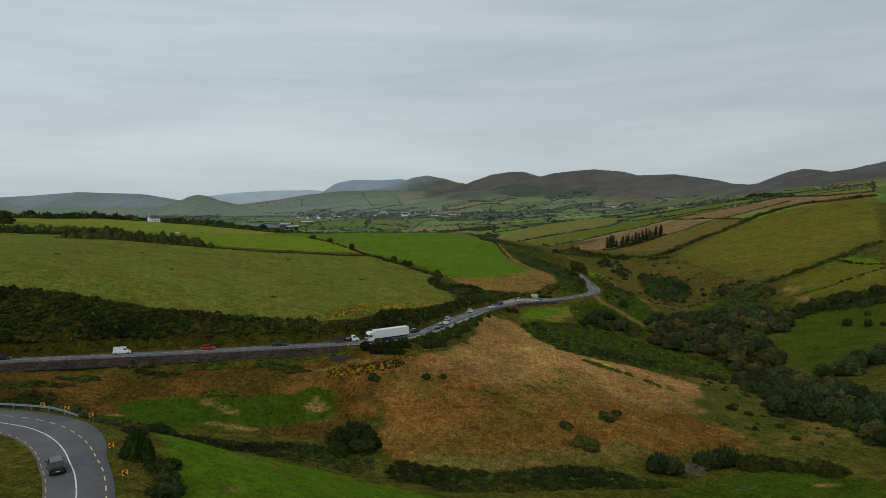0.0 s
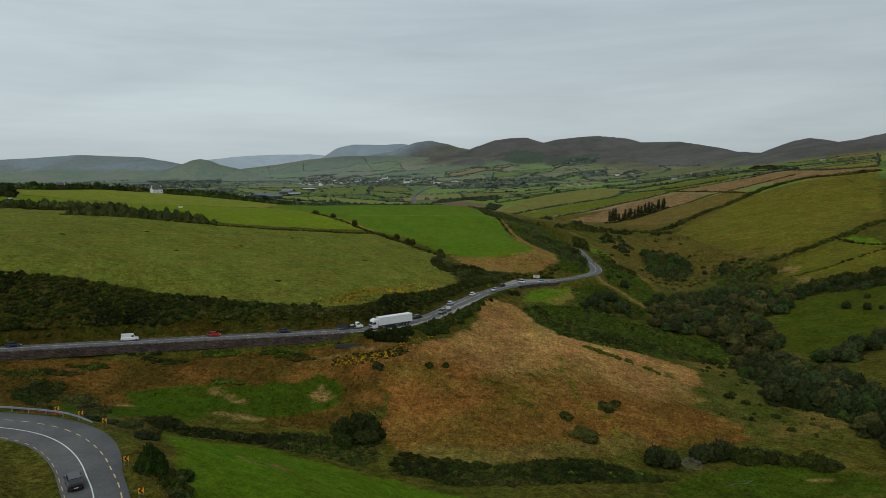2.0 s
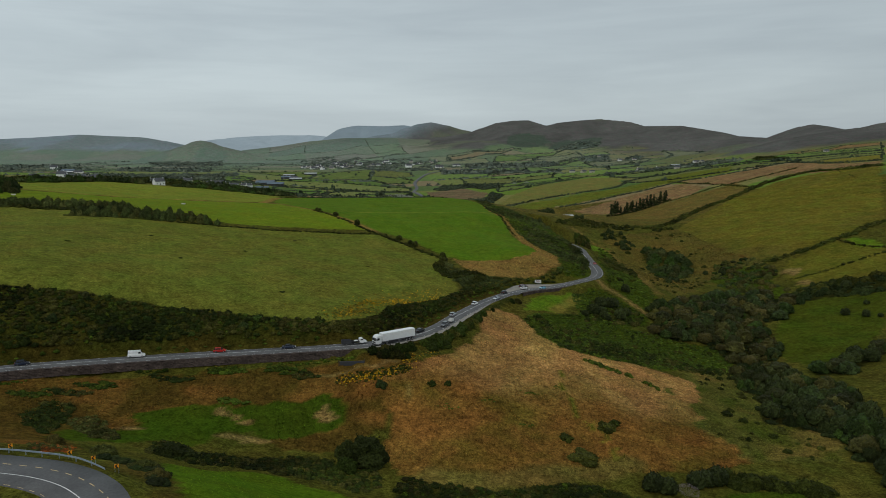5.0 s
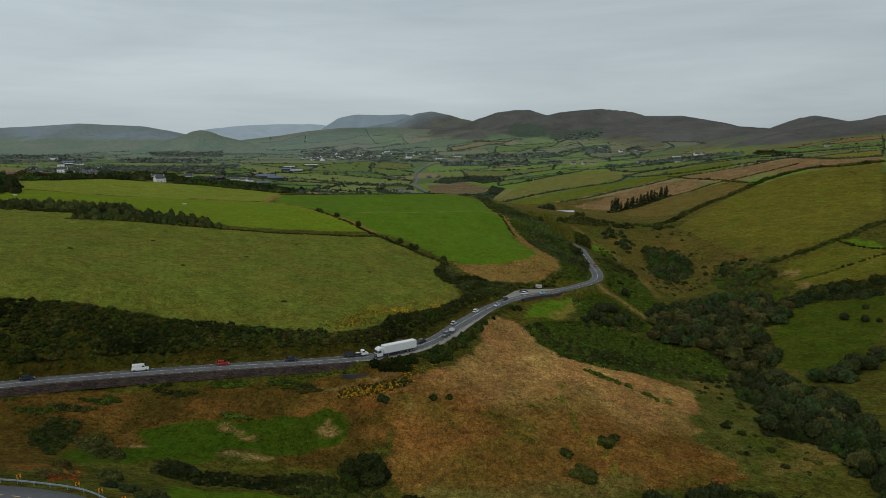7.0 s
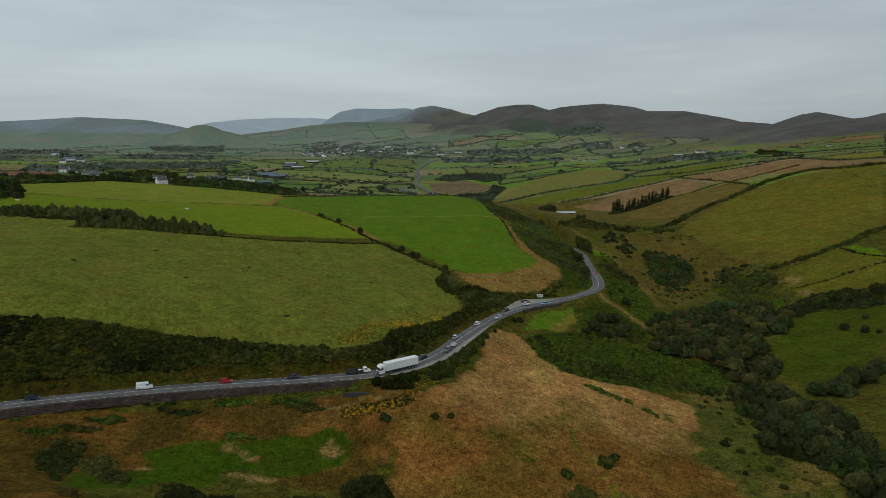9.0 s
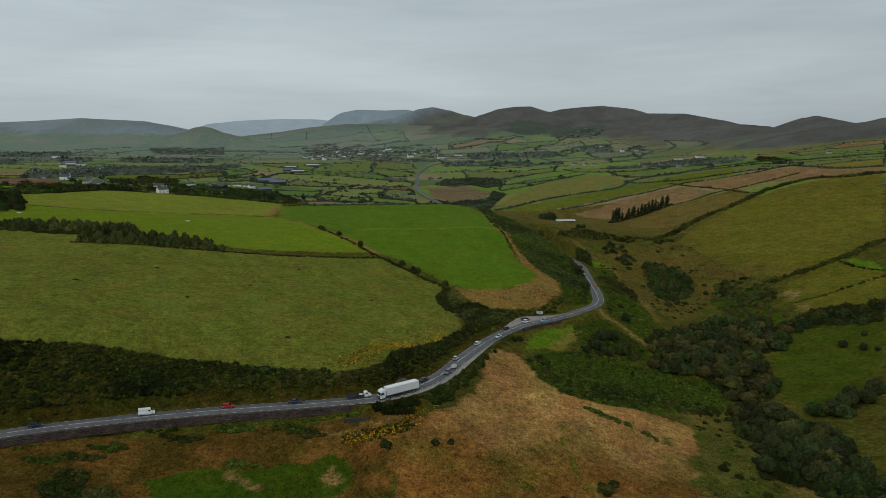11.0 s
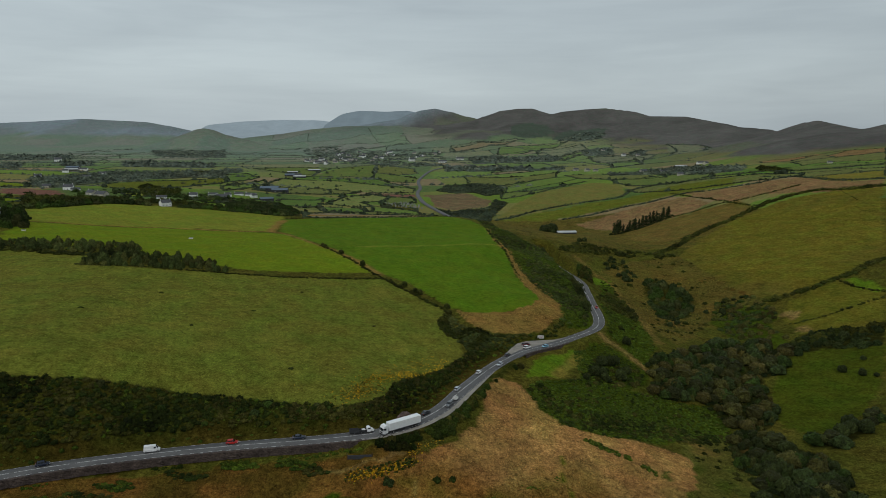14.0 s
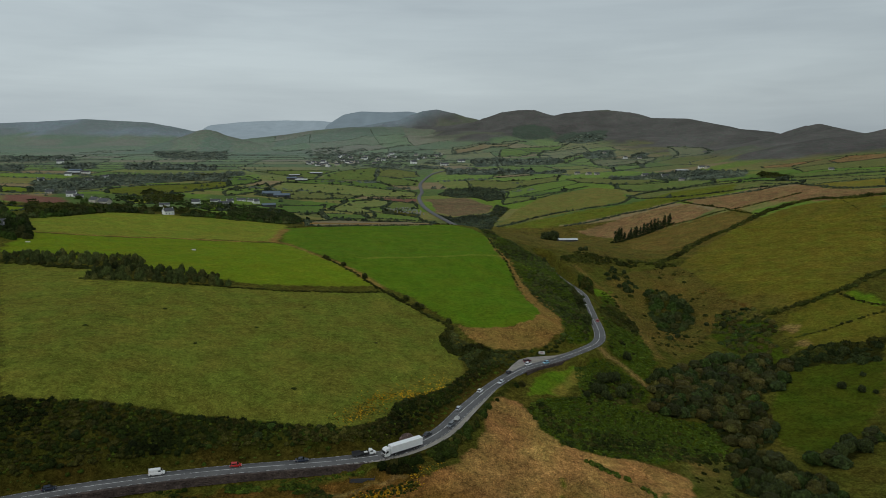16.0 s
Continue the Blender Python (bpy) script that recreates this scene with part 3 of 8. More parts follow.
def quilt_cell(x, y):
    c, s = math.cos(QUILT_TURN), math.sin(QUILT_TURN)
    u, b = (x * c + (y - 760) * s) / 150.0, (-x * s + (y - 760) * c) / 62.0
    v = np.where(b > 0, (np.sqrt(1 + 0.18 * np.maximum(b, 0)) - 1) / 0.09, b)
    for _ in range(4):
        px, py = quilt_place(u, v)
        u = u + ((x - px) * c + (y - py) * s) / 150.0 * 0.8
        v = v + (-(x - px) * s + (y - py) * c) / (62.0 * (1 + 0.09 * np.maximum(v, 0))) * 0.8
    return np.floor(u).astype(int), np.floor(v).astype(int)


# ---------------------------------------------------------------- what covers the ground: colour and unevenness
COVER = {
    "rough": ((0.086, 0.092, 0.026), 1.0), "crop": ((0.101, 0.192, 0.021), 0.5), "leftgreen": ((0.155, 0.236, 0.024), 0.45),
    "leftgreen_top": ((0.198, 0.252, 0.056), 0.5), "bigfield": ((0.148, 0.178, 0.048), 0.75), "margin": ((0.255, 0.178, 0.088), 0.95),
    "scrub": ((0.040, 0.050, 0.014), 1.0), "tan": ((0.306, 0.190, 0.114), 1.0), "brown": ((0.097, 0.067, 0.023), 0.95), "marsh": ((0.054, 0.092, 0.013), 0.8), "damp": ((0.102, 0.114, 0.038), 1.0), "bare": ((0.230, 0.170, 0.100), 1.2),
    "patch": ((0.050, 0.093, 0.011), 0.7), "fern": ((0.052, 0.084, 0.012), 0.9), "valley": ((0.118, 0.108, 0.040), 1.0),
    "rfield1": ((0.145, 0.145, 0.031), 0.85), "rfield2": ((0.130, 0.138, 0.031), 0.7), "rfield3": ((0.060, 0.088, 0.014), 0.7),
    "ploughed": ((0.210, 0.112, 0.150), 0.6), "near_green": ((0.092, 0.178, 0.016), 0.6), "wood": ((0.027, 0.032, 0.011), 0.8),
    "verge": ((0.100, 0.090, 0.030), 0.9), "heath": ((0.094, 0.090, 0.082), 1.1), "hazed_hill": ((0.190, 0.228, 0.250), 0.6),
    "e_tan": ((0.163, 0.133, 0.057), 0.8), "e_yellow": ((0.196, 0.190, 0.060), 0.5), "e_pale": ((0.182, 0.194, 0.091), 0.5), "e_green": ((0.126, 0.158, 0.036), 0.6),
    "lush": ((0.108, 0.196, 0.022), 0.7), "rusty": ((0.186, 0.103, 0.042), 1.0),
    "brown_field": ((0.241, 0.168, 0.134), 0.9),
}
COVER = {k: ((c[0] * 0.84, c[1] * 0.75, c[2] * 0.40), u) if k not in ("heath", "hazed_hill") else (c, u) for k, (c, u) in COVER.items()}
# far fields, brightened and blued in their colours to stand for haze
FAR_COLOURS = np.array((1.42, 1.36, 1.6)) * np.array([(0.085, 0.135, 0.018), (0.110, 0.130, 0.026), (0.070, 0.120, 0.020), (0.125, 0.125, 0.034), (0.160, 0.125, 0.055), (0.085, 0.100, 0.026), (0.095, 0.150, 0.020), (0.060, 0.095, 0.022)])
HAZED_GRASS = np.array((0.186, 0.220, 0.168))
# q_, h_ and wood_far colours are greyed and paled for distance haze
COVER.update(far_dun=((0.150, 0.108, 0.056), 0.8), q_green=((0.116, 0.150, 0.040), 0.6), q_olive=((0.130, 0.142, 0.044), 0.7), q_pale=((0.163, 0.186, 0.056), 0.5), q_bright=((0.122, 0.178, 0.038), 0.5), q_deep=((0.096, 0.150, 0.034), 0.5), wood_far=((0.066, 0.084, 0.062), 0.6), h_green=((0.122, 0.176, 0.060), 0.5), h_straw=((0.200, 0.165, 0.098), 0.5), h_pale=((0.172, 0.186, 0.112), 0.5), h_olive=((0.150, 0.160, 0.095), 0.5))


TRACKS = [
    ([(-322, 506), (-286, 517), (-231, 542), (-167, 544), (-144, 550), (-120, 522), (-96, 489)], 1.6, "margin"),
    ([(-44, 210.5), (-36, 212.5), (-27, 215.5), (-18, 220)], 0.7, "bare"),
    ([(-150, 700), (-94, 712), (-49, 722), (-3, 742), (20, 752)], 7.0, "margin"),
    ([(-148, 552), (-155, 590), (-160, 640)], 3.0, "margin"), ([(-72, 499), (-20, 517), (40, 542)], 1.5, "leftgreen_top"),
    ([(-96, 489), (-83, 475), (-66, 455), (-47, 426)], 2.2, "margin"), ([(83, 371), (88, 367), (93, 361), (98, 356), (102, 348.5)], 1.9, "bare"),
    ([(105, 583), (111, 548), (120, 535), (125, 522), (125, 483), (121.5, 442), (120, 407), (121, 388)], 2.4, "e_tan"), ([(60, 380), (62, 420), (48, 480), (38, 555), (34, 640)], 2.5, "margin"),
    ([(-6, 168), (20, 171), (50, 181)], 4.0, "e_tan"),
    ([(-14, 216), (-13, 210), (-13, 205), (-13, 198)], 0.3, "margin"), ([(49, 310), (56, 323), (63, 338)], 2.6, "e_yellow"),
    ([(42, 202), (44, 195), (46, 187), (47, 182)], 0.5, "rfield2"),
    ([(45, 204), (47, 196), (48, 190), (49, 183)], 0.5, "rfield2"),
    ([(39, 236), (39, 218), (41, 204)], 0.5, "rfield2"),
]


def glade(x, y):
    """Where the scrub opens into grass, from 0 to 1."""
    return smooth(0.12, 0.55, wave(x, y, 19, 2) + 0.5 * wave(x, y, 7, 4))


FAR_WOODS = [f"farwood{k}" for k in range(1, 20)] + ["plantation"]


def cover(x, y):
    n = len(x)
    colour, uneven = np.empty((n, 3)), np.ones(n)
    colour[:], uneven[:] = COVER["rough"][0], COVER["rough"][1]

    def lay(mask, kind):
        colour[mask], uneven[mask] = COVER[kind][0], COVER[kind][1]

    wx, wy = x + 1.6 * wave(x, y, 9, 0) + 0.8 * wave(x, y, 3.5, 1), y + 1.6 * wave(x, y, 8, 2) + 0.8 * wave(x, y, 3.2, 3)
    sx, sy = x + 0.5 * wave(x, y, 6, 0), y + 0.5 * wave(x, y, 6, 2)
    # far fields
    far = (y > 745) | ((x < -230) & (y > 700)) | ((x > 60) & (y > 700))
    i, j = quilt_cell(x[far], y[far])
    h = (i * 73856093 ^ j * 19349663) & 0x7FFFFFFF
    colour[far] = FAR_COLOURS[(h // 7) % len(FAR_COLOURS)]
    # the fields pale with distance, haze mixed into their colour
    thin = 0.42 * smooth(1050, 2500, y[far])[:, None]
    colour[far] = colour[far] * (1 - thin) + HAZED_GRASS * thin
    # grey-green haze put into the colour of the far western plain
    west_haze = (0.55 * smooth(1300, 2800, y[far]) * smooth(350, -500, x[far]))[:, None]
    colour[far] = colour[far] * (1 - west_haze) + np.array((0.160, 0.204, 0.196)) * west_haze
    uneven[far] = 0.5
    east = (0.7 * smooth(450, 700, x[far]) * smooth(950, 1200, y[far]))[:, None]
    colour[far] = colour[far] * (1 - east) + np.array((0.118, 0.110, 0.048)) * east
    lay((x < 330) & (x > 40) & (y > 640) & (y < 800) | (x > 40) & (x < 250) & (y > 640) & (y < 885), "valley")
    # heath on the hills, paling with distance to a painted blue-grey haze
    hill = (y > 1500) | ((y > 1000) & (x > 500))
    if hill.any():
        hx, hy = x[hill], y[hill]
        up = hills(hx, hy, np.full(hx.shape, 10.0))[1][:, None]
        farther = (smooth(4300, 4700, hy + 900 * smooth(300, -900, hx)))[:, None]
        heath = np.array(COVER["heath"][0]) * (1 - farther) + np.array(COVER["hazed_hill"][0]) * farther
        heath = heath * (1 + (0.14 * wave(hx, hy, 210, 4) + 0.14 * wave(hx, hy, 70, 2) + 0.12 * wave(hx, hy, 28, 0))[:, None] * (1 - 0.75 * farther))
        turf = smooth(0.1, 0.6, wave(hx, hy, 260, 5) + 0.4 * wave(hx, hy, 80, 3))[:, None] * (1 - 0.5 * farther)
        heath = heath * (1 - 0.6 * turf) + np.array((0.125, 0.138, 0.085)) * 0.6 * turf
        planted = smooth(0.34, 0.40, wave(hx, hy, 190, 0) + 0.15 * wave(hx, hy, 50, 2))[:, None] * (1 - farther) * smooth(0.9, 0.6, up)
        heath = heath * (1 - 0.7 * planted) + np.array((0.060, 0.082, 0.066)) * 0.7 * planted
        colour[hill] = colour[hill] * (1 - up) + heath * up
    for name, kind in VALLEY_FIELDS.items():
        lay(inside(PLAN[name], wx, wy), kind)
    for name in FAR_WOODS:
        if name not in ("farwood16", "farwood17"):
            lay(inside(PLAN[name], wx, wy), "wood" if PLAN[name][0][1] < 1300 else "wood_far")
    # woodB and woodC: the dark floor colour deepens the shade between crowns
    for name, kind in (("e_brown", "brown_field"), ("e_heath", "brown_field"), ("e_tan", "e_tan"), ("e_pink", "brown_field"), ("e_yellow", "e_yellow"), ("e_pale", "e_pale"), ("e_green", "e_green"), ("e_bright", "q_bright"), ("far_brown", "far_dun"), ("far_scrub", "scrub"), ("far_scrub_upper", "scrub"), ("brown", "brown"), ("brown_low", "brown"), ("rfield1", "rfield1"), ("rfield2", "rfield2"), ("rfield3", "rfield3"), ("valleyfloor", "valley"), ("slopeR", "fern"), ("midscrub", "scrub"), ("woodA", "scrub"), ("red_heath", "brown"), ("fern_strip", "lush"), ("strip_green", "lush"), ("fern_slope", "fern"), ("fern", "fern"), ("woodB2", "fern"), ("woodB", "wood"), ("woodC", "wood"), ("woodD", "wood"), ("woodG", "wood"), ("greenpatch_r", "lush"), ("damp", "damp"), ("far_moor", "valley"), ("tan", "tan"), ("gpatch1", "patch"), ("gpatch2", "patch"), ("fg_green", "near_green"), ("verge_near", "verge"), ("fg_scrub", "scrub"), ("br_green", "marsh"), ("bank", "scrub"), ("scrubhill", "fern"), ("lowerbush", "scrub"), ("lowerbush2", "scrub"), ("margin", "margin"), ("ploughed", "ploughed")):
        lay(inside(PLAN[name], wx, wy), kind)
    for name, kind in (("bigfield", "bigfield"), ("leftgreen_top", "leftgreen_top"), ("leftgreen", "leftgreen"), ("crop", "crop")):
        lay(inside(PLAN[name], sx, sy), kind)
    dry = inside(PLAN["tan"], wx, wy)
    low = smooth(238, 196, y[dry] + 14 * wave(x[dry], y[dry], 24, 1) + 8 * wave(x[dry], y[dry], 8, 2) + 0.06 * x[dry])[:, None]
    colour[dry] = colour[dry] * (1 - low) + np.array(COVER["rusty"][0]) * low
    colour[dry] = colour[dry] * (1 + 0.10 * smooth(215, 262, y[dry]) + 0.22 * wave(x[dry], y[dry], 30, 2) + 0.14 * wave(x[dry], y[dry], 11, 4))[:, None]
    # green grass comes through the dry field, most of all low down, and pale streaks run across its slope
    dx, dy = x[dry], y[dry]
    turf = smooth(0.10, 0.75, wave(dx, dy, 16, 3) + 0.6 * wave(dx, dy, 6, 0) + 0.3 * wave(dx, dy, 3, 2))[:, None] * (0.16 + 0.26 * low)
    colour[dry] = colour[dry] * (1 - turf) + np.array(COVER["rfield2"][0]) * 0.8 * turf
    straw = smooth(0.05, 0.7, wave(0.35 * (dx + 0.5 * dy), dy - 0.5 * dx, 3.2, 4) + 0.5 * wave(dx, dy, 9, 5))[:, None] * (1 - 0.7 * low)
    colour[dry] = colour[dry] * (1 + 0.16 * straw)
    moor = inside(PLAN["brown"], wx, wy) | (inside(PLAN["brown_low"], wx, wy) & ~inside(PLAN["gpatch1"], wx, wy))
    mix_ = smooth(0.0, 0.5, wave(x[moor], y[moor], 15, 3) + 0.5 * wave(x[moor], y[moor], 6, 1))[:, None]
    mix_ = mix_ * (0.45 + 0.55 * smooth(-140, -70, x[moor]))[:, None]
    colour[moor] = colour[moor] * (1 - mix_) + np.array(COVER["rusty"][0]) * mix_
    # grassy glades in the scrub of the road bank and of the slope beside the crop
    for name, kind in (("bank", "rough"), ("scrubhill", "fern")):
        b = np.flatnonzero(inside(PLAN[name], wx, wy))
        k = glade(x[b], y[b])[:, None]
        colour[b] = colour[b] * (1 - k) + np.array(COVER[kind][0]) * (0.55 if kind == "rough" else 1.1) * k
    b = np.flatnonzero(inside(PLAN["bank"], x, y))
    r = along(ROADS[0][0], x[b], y[b])[0] + 1.6 * wave(x[b], y[b], 9, 1)
    k = (0.9 * smooth(10.5, 7.0, r))[:, None]
    colour[b] = colour[b] * (1 - k) + np.array(COVER["verge"][0]) * (0.50 + 0.22 * smooth(6.5, 5.0, r))[:, None] * k
    # pale grass along the foot of the dry field runs into it
    foot = inside(PLAN["damp"], x + 9 * wave(x, y, 15, 3) + 5 * wave(x, y, 5, 1), y + 9 * wave(x, y, 15, 0) + 5 * wave(x, y, 5, 2))
    lay(foot & ~inside(PLAN["woodC"], wx, wy), "damp")
    damp = np.flatnonzero(foot)
    mix_ = smooth(0.0, 0.55, wave(x[damp], y[damp], 11, 2) + 0.5 * wave(x[damp], y[damp], 4, 0))[:, None]
    colour[damp] = colour[damp] * (1 - 0.6 * mix_) + np.array(COVER["fern"][0]) * 0.6 * mix_
    straw = smooth(0.1, 0.6, wave(x[damp], y[damp], 14, 5) + 0.4 * wave(x[damp], y[damp], 5, 3))[:, None]
    colour[damp] = colour[damp] * (1 - 0.45 * straw) + np.array(COVER["margin"][0]) * 0.45 * straw
    pasture = np.flatnonzero(inside(PLAN["rfield1"], wx, wy))
    px, py = x[pasture], y[pasture]
    rough = smooth(0.0, 1.3, (238 - px) / 30 + (560 - py) / 160 + 0.7 * wave(px, py, 30, 2) + 0.4 * wave(px, py, 11, 0))[:, None]
    rough = np.maximum(rough, 0.45 * smooth(0.35, 0.8, wave(px, py, 55, 4) + 0.4 * wave(px, py, 16, 1))[:, None])
    colour[pasture] = colour[pasture] * (1 - 0.7 * rough) + np.array(COVER["valley"][0]) * 0.7 * rough
    wet = inside(PLAN["valleyfloor"], wx, wy)
    mix_ = 0.16 * smooth(0.0, 0.5, wave(x[wet], y[wet], 24, 1) + 0.5 * wave(x[wet], y[wet], 8, 3))[:, None]
    colour[wet] = colour[wet] * (1 - mix_) + np.array(COVER["rusty"][0]) * mix_
    lay(inside([(190, 518), (204, 527), (212, 503), (219, 474), (212, 459), (199, 483)], wx + 3 * wave(x, y, 9, 4), wy + 3 * wave(x, y, 9, 5)), "valley")
    for name in ("gpatch1", "gpatch2"):
        lay(inside(PLAN[name], wx + 2.5 * wave(x, y, 7, 4), wy + 2.5 * wave(x, y, 7, 5)), "patch")
    for bx, by, rx, ry in ((-37, 194, 2.6, 4.5), (-61, 189, 7, 1.6), (-57, 179, 6, 2.5), (-86, 174, 3.5, 1.6), (-36, 118, 2.4, 1.2), (-33, 121, 1.8, 1.0), (-30, 96, 2.0, 1.0), (91, 163, 2.2, 1.2), (222, 440, 4, 7), (219, 417, 5, 4)):
        lay(((wx + 2 * wave(x, y, 4, 1) - bx) / rx) ** 2 + ((wy + 2 * wave(x, y, 4, 3) - by) / ry) ** 2 < 1, "bare")
    for line, half, kind in TRACKS:
        near = (x > min(p[0] for p in line) - 9) & (x < max(p[0] for p in line) + 9) & (y > min(p[1] for p in line) - 9) & (y < max(p[1] for p in line) + 9)
        d, _ = along(np.array([(*p, 0) for p in line], float), wx[near], wy[near])
        k = (1 - smooth(half * 0.5, half * 1.5, d))[:, None]
        colour[near] = colour[near] * (1 - k) + np.array(COVER[kind][0]) * k
    return colour, uneven


# ---------------------------------------------------------------- materials
def material(name, rough=0.8, metal=0.0):
    m = bpy.data.materials.new(name)
    m.use_nodes = True
    n, l = m.node_tree.nodes, m.node_tree.links
    shader = n["Principled BSDF"]
    shader.inputs["Roughness"].default_value, shader.inputs["Metallic"].default_value = rough, metal
    shader.inputs["Specular IOR Level"].default_value = 0.3
    return m, n, l, shader


def tinted(n, l, source, scales, low, high):
    """Multiplies a colour by noises of several sizes."""
    where = n.new("ShaderNodeTexCoord")
    for scale, lo, hi in zip(scales, low, high):
        t = n.new("ShaderNodeTexNoise")
        t.inputs["Scale"].default_value, t.inputs["Detail"].default_value, t.inputs["Roughness"].default_value = scale, 5, 0.62
        l.new(where.outputs["Object"], t.inputs["Vector"])
        r = n.new("ShaderNodeMapRange")
        r.inputs["From Min"].default_value, r.inputs["From Max"].default_value = 0.32, 0.68
        r.inputs["To Min"].default_value, r.inputs["To Max"].default_value = lo, hi
        l.new(t.outputs["Fac"], r.inputs["Value"])
        m = n.new("ShaderNodeVectorMath")
        m.operation = "SCALE"
        l.new(source, m.inputs[0])
        l.new(r.outputs["Result"], m.inputs["Scale"])
        source = m.outputs["Vector"]
    return source


def plain(name, colour, rough=0.7, metal=0.0, scales=(0.6, 7.0), low=(0.85, 0.85), high=(1.15, 1.15), bump=0.0, bump_scale=30):
    m, n, l, shader = material(name, rough, metal)
    c = n.new("ShaderNodeRGB")
    c.outputs[0].default_value = (*colour, 1)
    l.new(tinted(n, l, c.outputs[0], scales, low, high), shader.inputs["Base Color"])
    if bump:
        t = n.new("ShaderNodeTexNoise")
        t.inputs["Scale"].default_value, t.inputs["Detail"].default_value = bump_scale, 4
        b = n.new("ShaderNodeBump")
        b.inputs["Strength"].default_value, b.inputs["Distance"].default_value = bump, 0.05
        l.new(n.new("ShaderNodeTexCoord").outputs["Object"], t.inputs["Vector"])
        l.new(t.outputs["Fac"], b.inputs["Height"])
        l.new(b.outputs["Normal"], shader.inputs["Normal"])
    return m


def ground_material():
    m, n, l, shader = material("meadow_and_moor", 0.95)
    shader.inputs["Specular IOR Level"].default_value = 0.02
    col = n.new("ShaderNodeAttribute")
    col.attribute_name = "cover"
    une = n.new("ShaderNodeAttribute")
    une.attribute_name = "uneven"
    where = n.new("ShaderNodeTexCoord")
    source = col.outputs["Color"]
    height = None
    for scale, lo, hi, stretch in ((0.022, 0.86, 1.14, 1), (0.10, 0.72, 1.28, 1), (0.42, 0.53, 1.47, 1), (1.3, 0.44, 1.56, 1), (4.0, 0.48, 1.54, 1)):
        mp = n.new("ShaderNodeMapping")
        mp.inputs["Scale"].default_value = (1, stretch, 1)
        l.new(where.outputs["Object"], mp.inputs["Vector"])
        t = n.new("ShaderNodeTexNoise")
        t.inputs["Scale"].default_value, t.inputs["Detail"].default_value, t.inputs["Roughness"].default_value = scale, 5, 0.62
        l.new(mp.outputs["Vector"], t.inputs["Vector"])
        r = n.new("ShaderNodeMapRange")
        r.inputs["From Min"].default_value, r.inputs["From Max"].default_value = 0.30, 0.70
        r.inputs["To Min"].default_value, r.inputs["To Max"].default_value = lo, hi
        l.new(t.outputs["Fac"], r.inputs["Value"])
        k = n.new("ShaderNodeMix")
        k.inputs["A"].default_value = 1.0
        k.clamp_factor = False
        l.new(une.outputs["Fac"], k.inputs["Factor"])
        l.new(r.outputs["Result"], k.inputs["B"])
        s = n.new("ShaderNodeVectorMath")
        s.operation = "SCALE"
        l.new(source, s.inputs[0])
        l.new(k.outputs["Result"], s.inputs["Scale"])
        source, height = s.outputs["Vector"], t.outputs["Fac"]
    # patches where the turf turns greener or more straw-coloured
    t = n.new("ShaderNodeTexNoise")
    t.inputs["Scale"].default_value, t.inputs["Detail"].default_value = 0.07, 6
    l.new(where.outputs["Object"], t.inputs["Vector"])
    ra = n.new("ShaderNodeValToRGB")
    ra.color_ramp.elements[0].position, ra.color_ramp.elements[0].color = 0.36, (0.91, 1.03, 0.95, 1)
    ra.color_ramp.elements[1].position, ra.color_ramp.elements[1].color = 0.64, (1.09, 0.98, 1.03, 1)
    l.new(t.outputs["Fac"], ra.inputs["Fac"])
    mul = n.new("ShaderNodeVectorMath")
    mul.operation = "MULTIPLY"
    l.new(source, mul.inputs[0])
    l.new(ra.outputs["Color"], mul.inputs[1])
    l.new(mul.outputs["Vector"], shader.inputs["Base Color"])
    b = n.new("ShaderNodeBump")
    b.inputs["Strength"].default_value, b.inputs["Distance"].default_value = 0.8, 0.35
    l.new(height, b.inputs["Height"])
    l.new(b.outputs["Normal"], shader.inputs["Normal"])
    return m


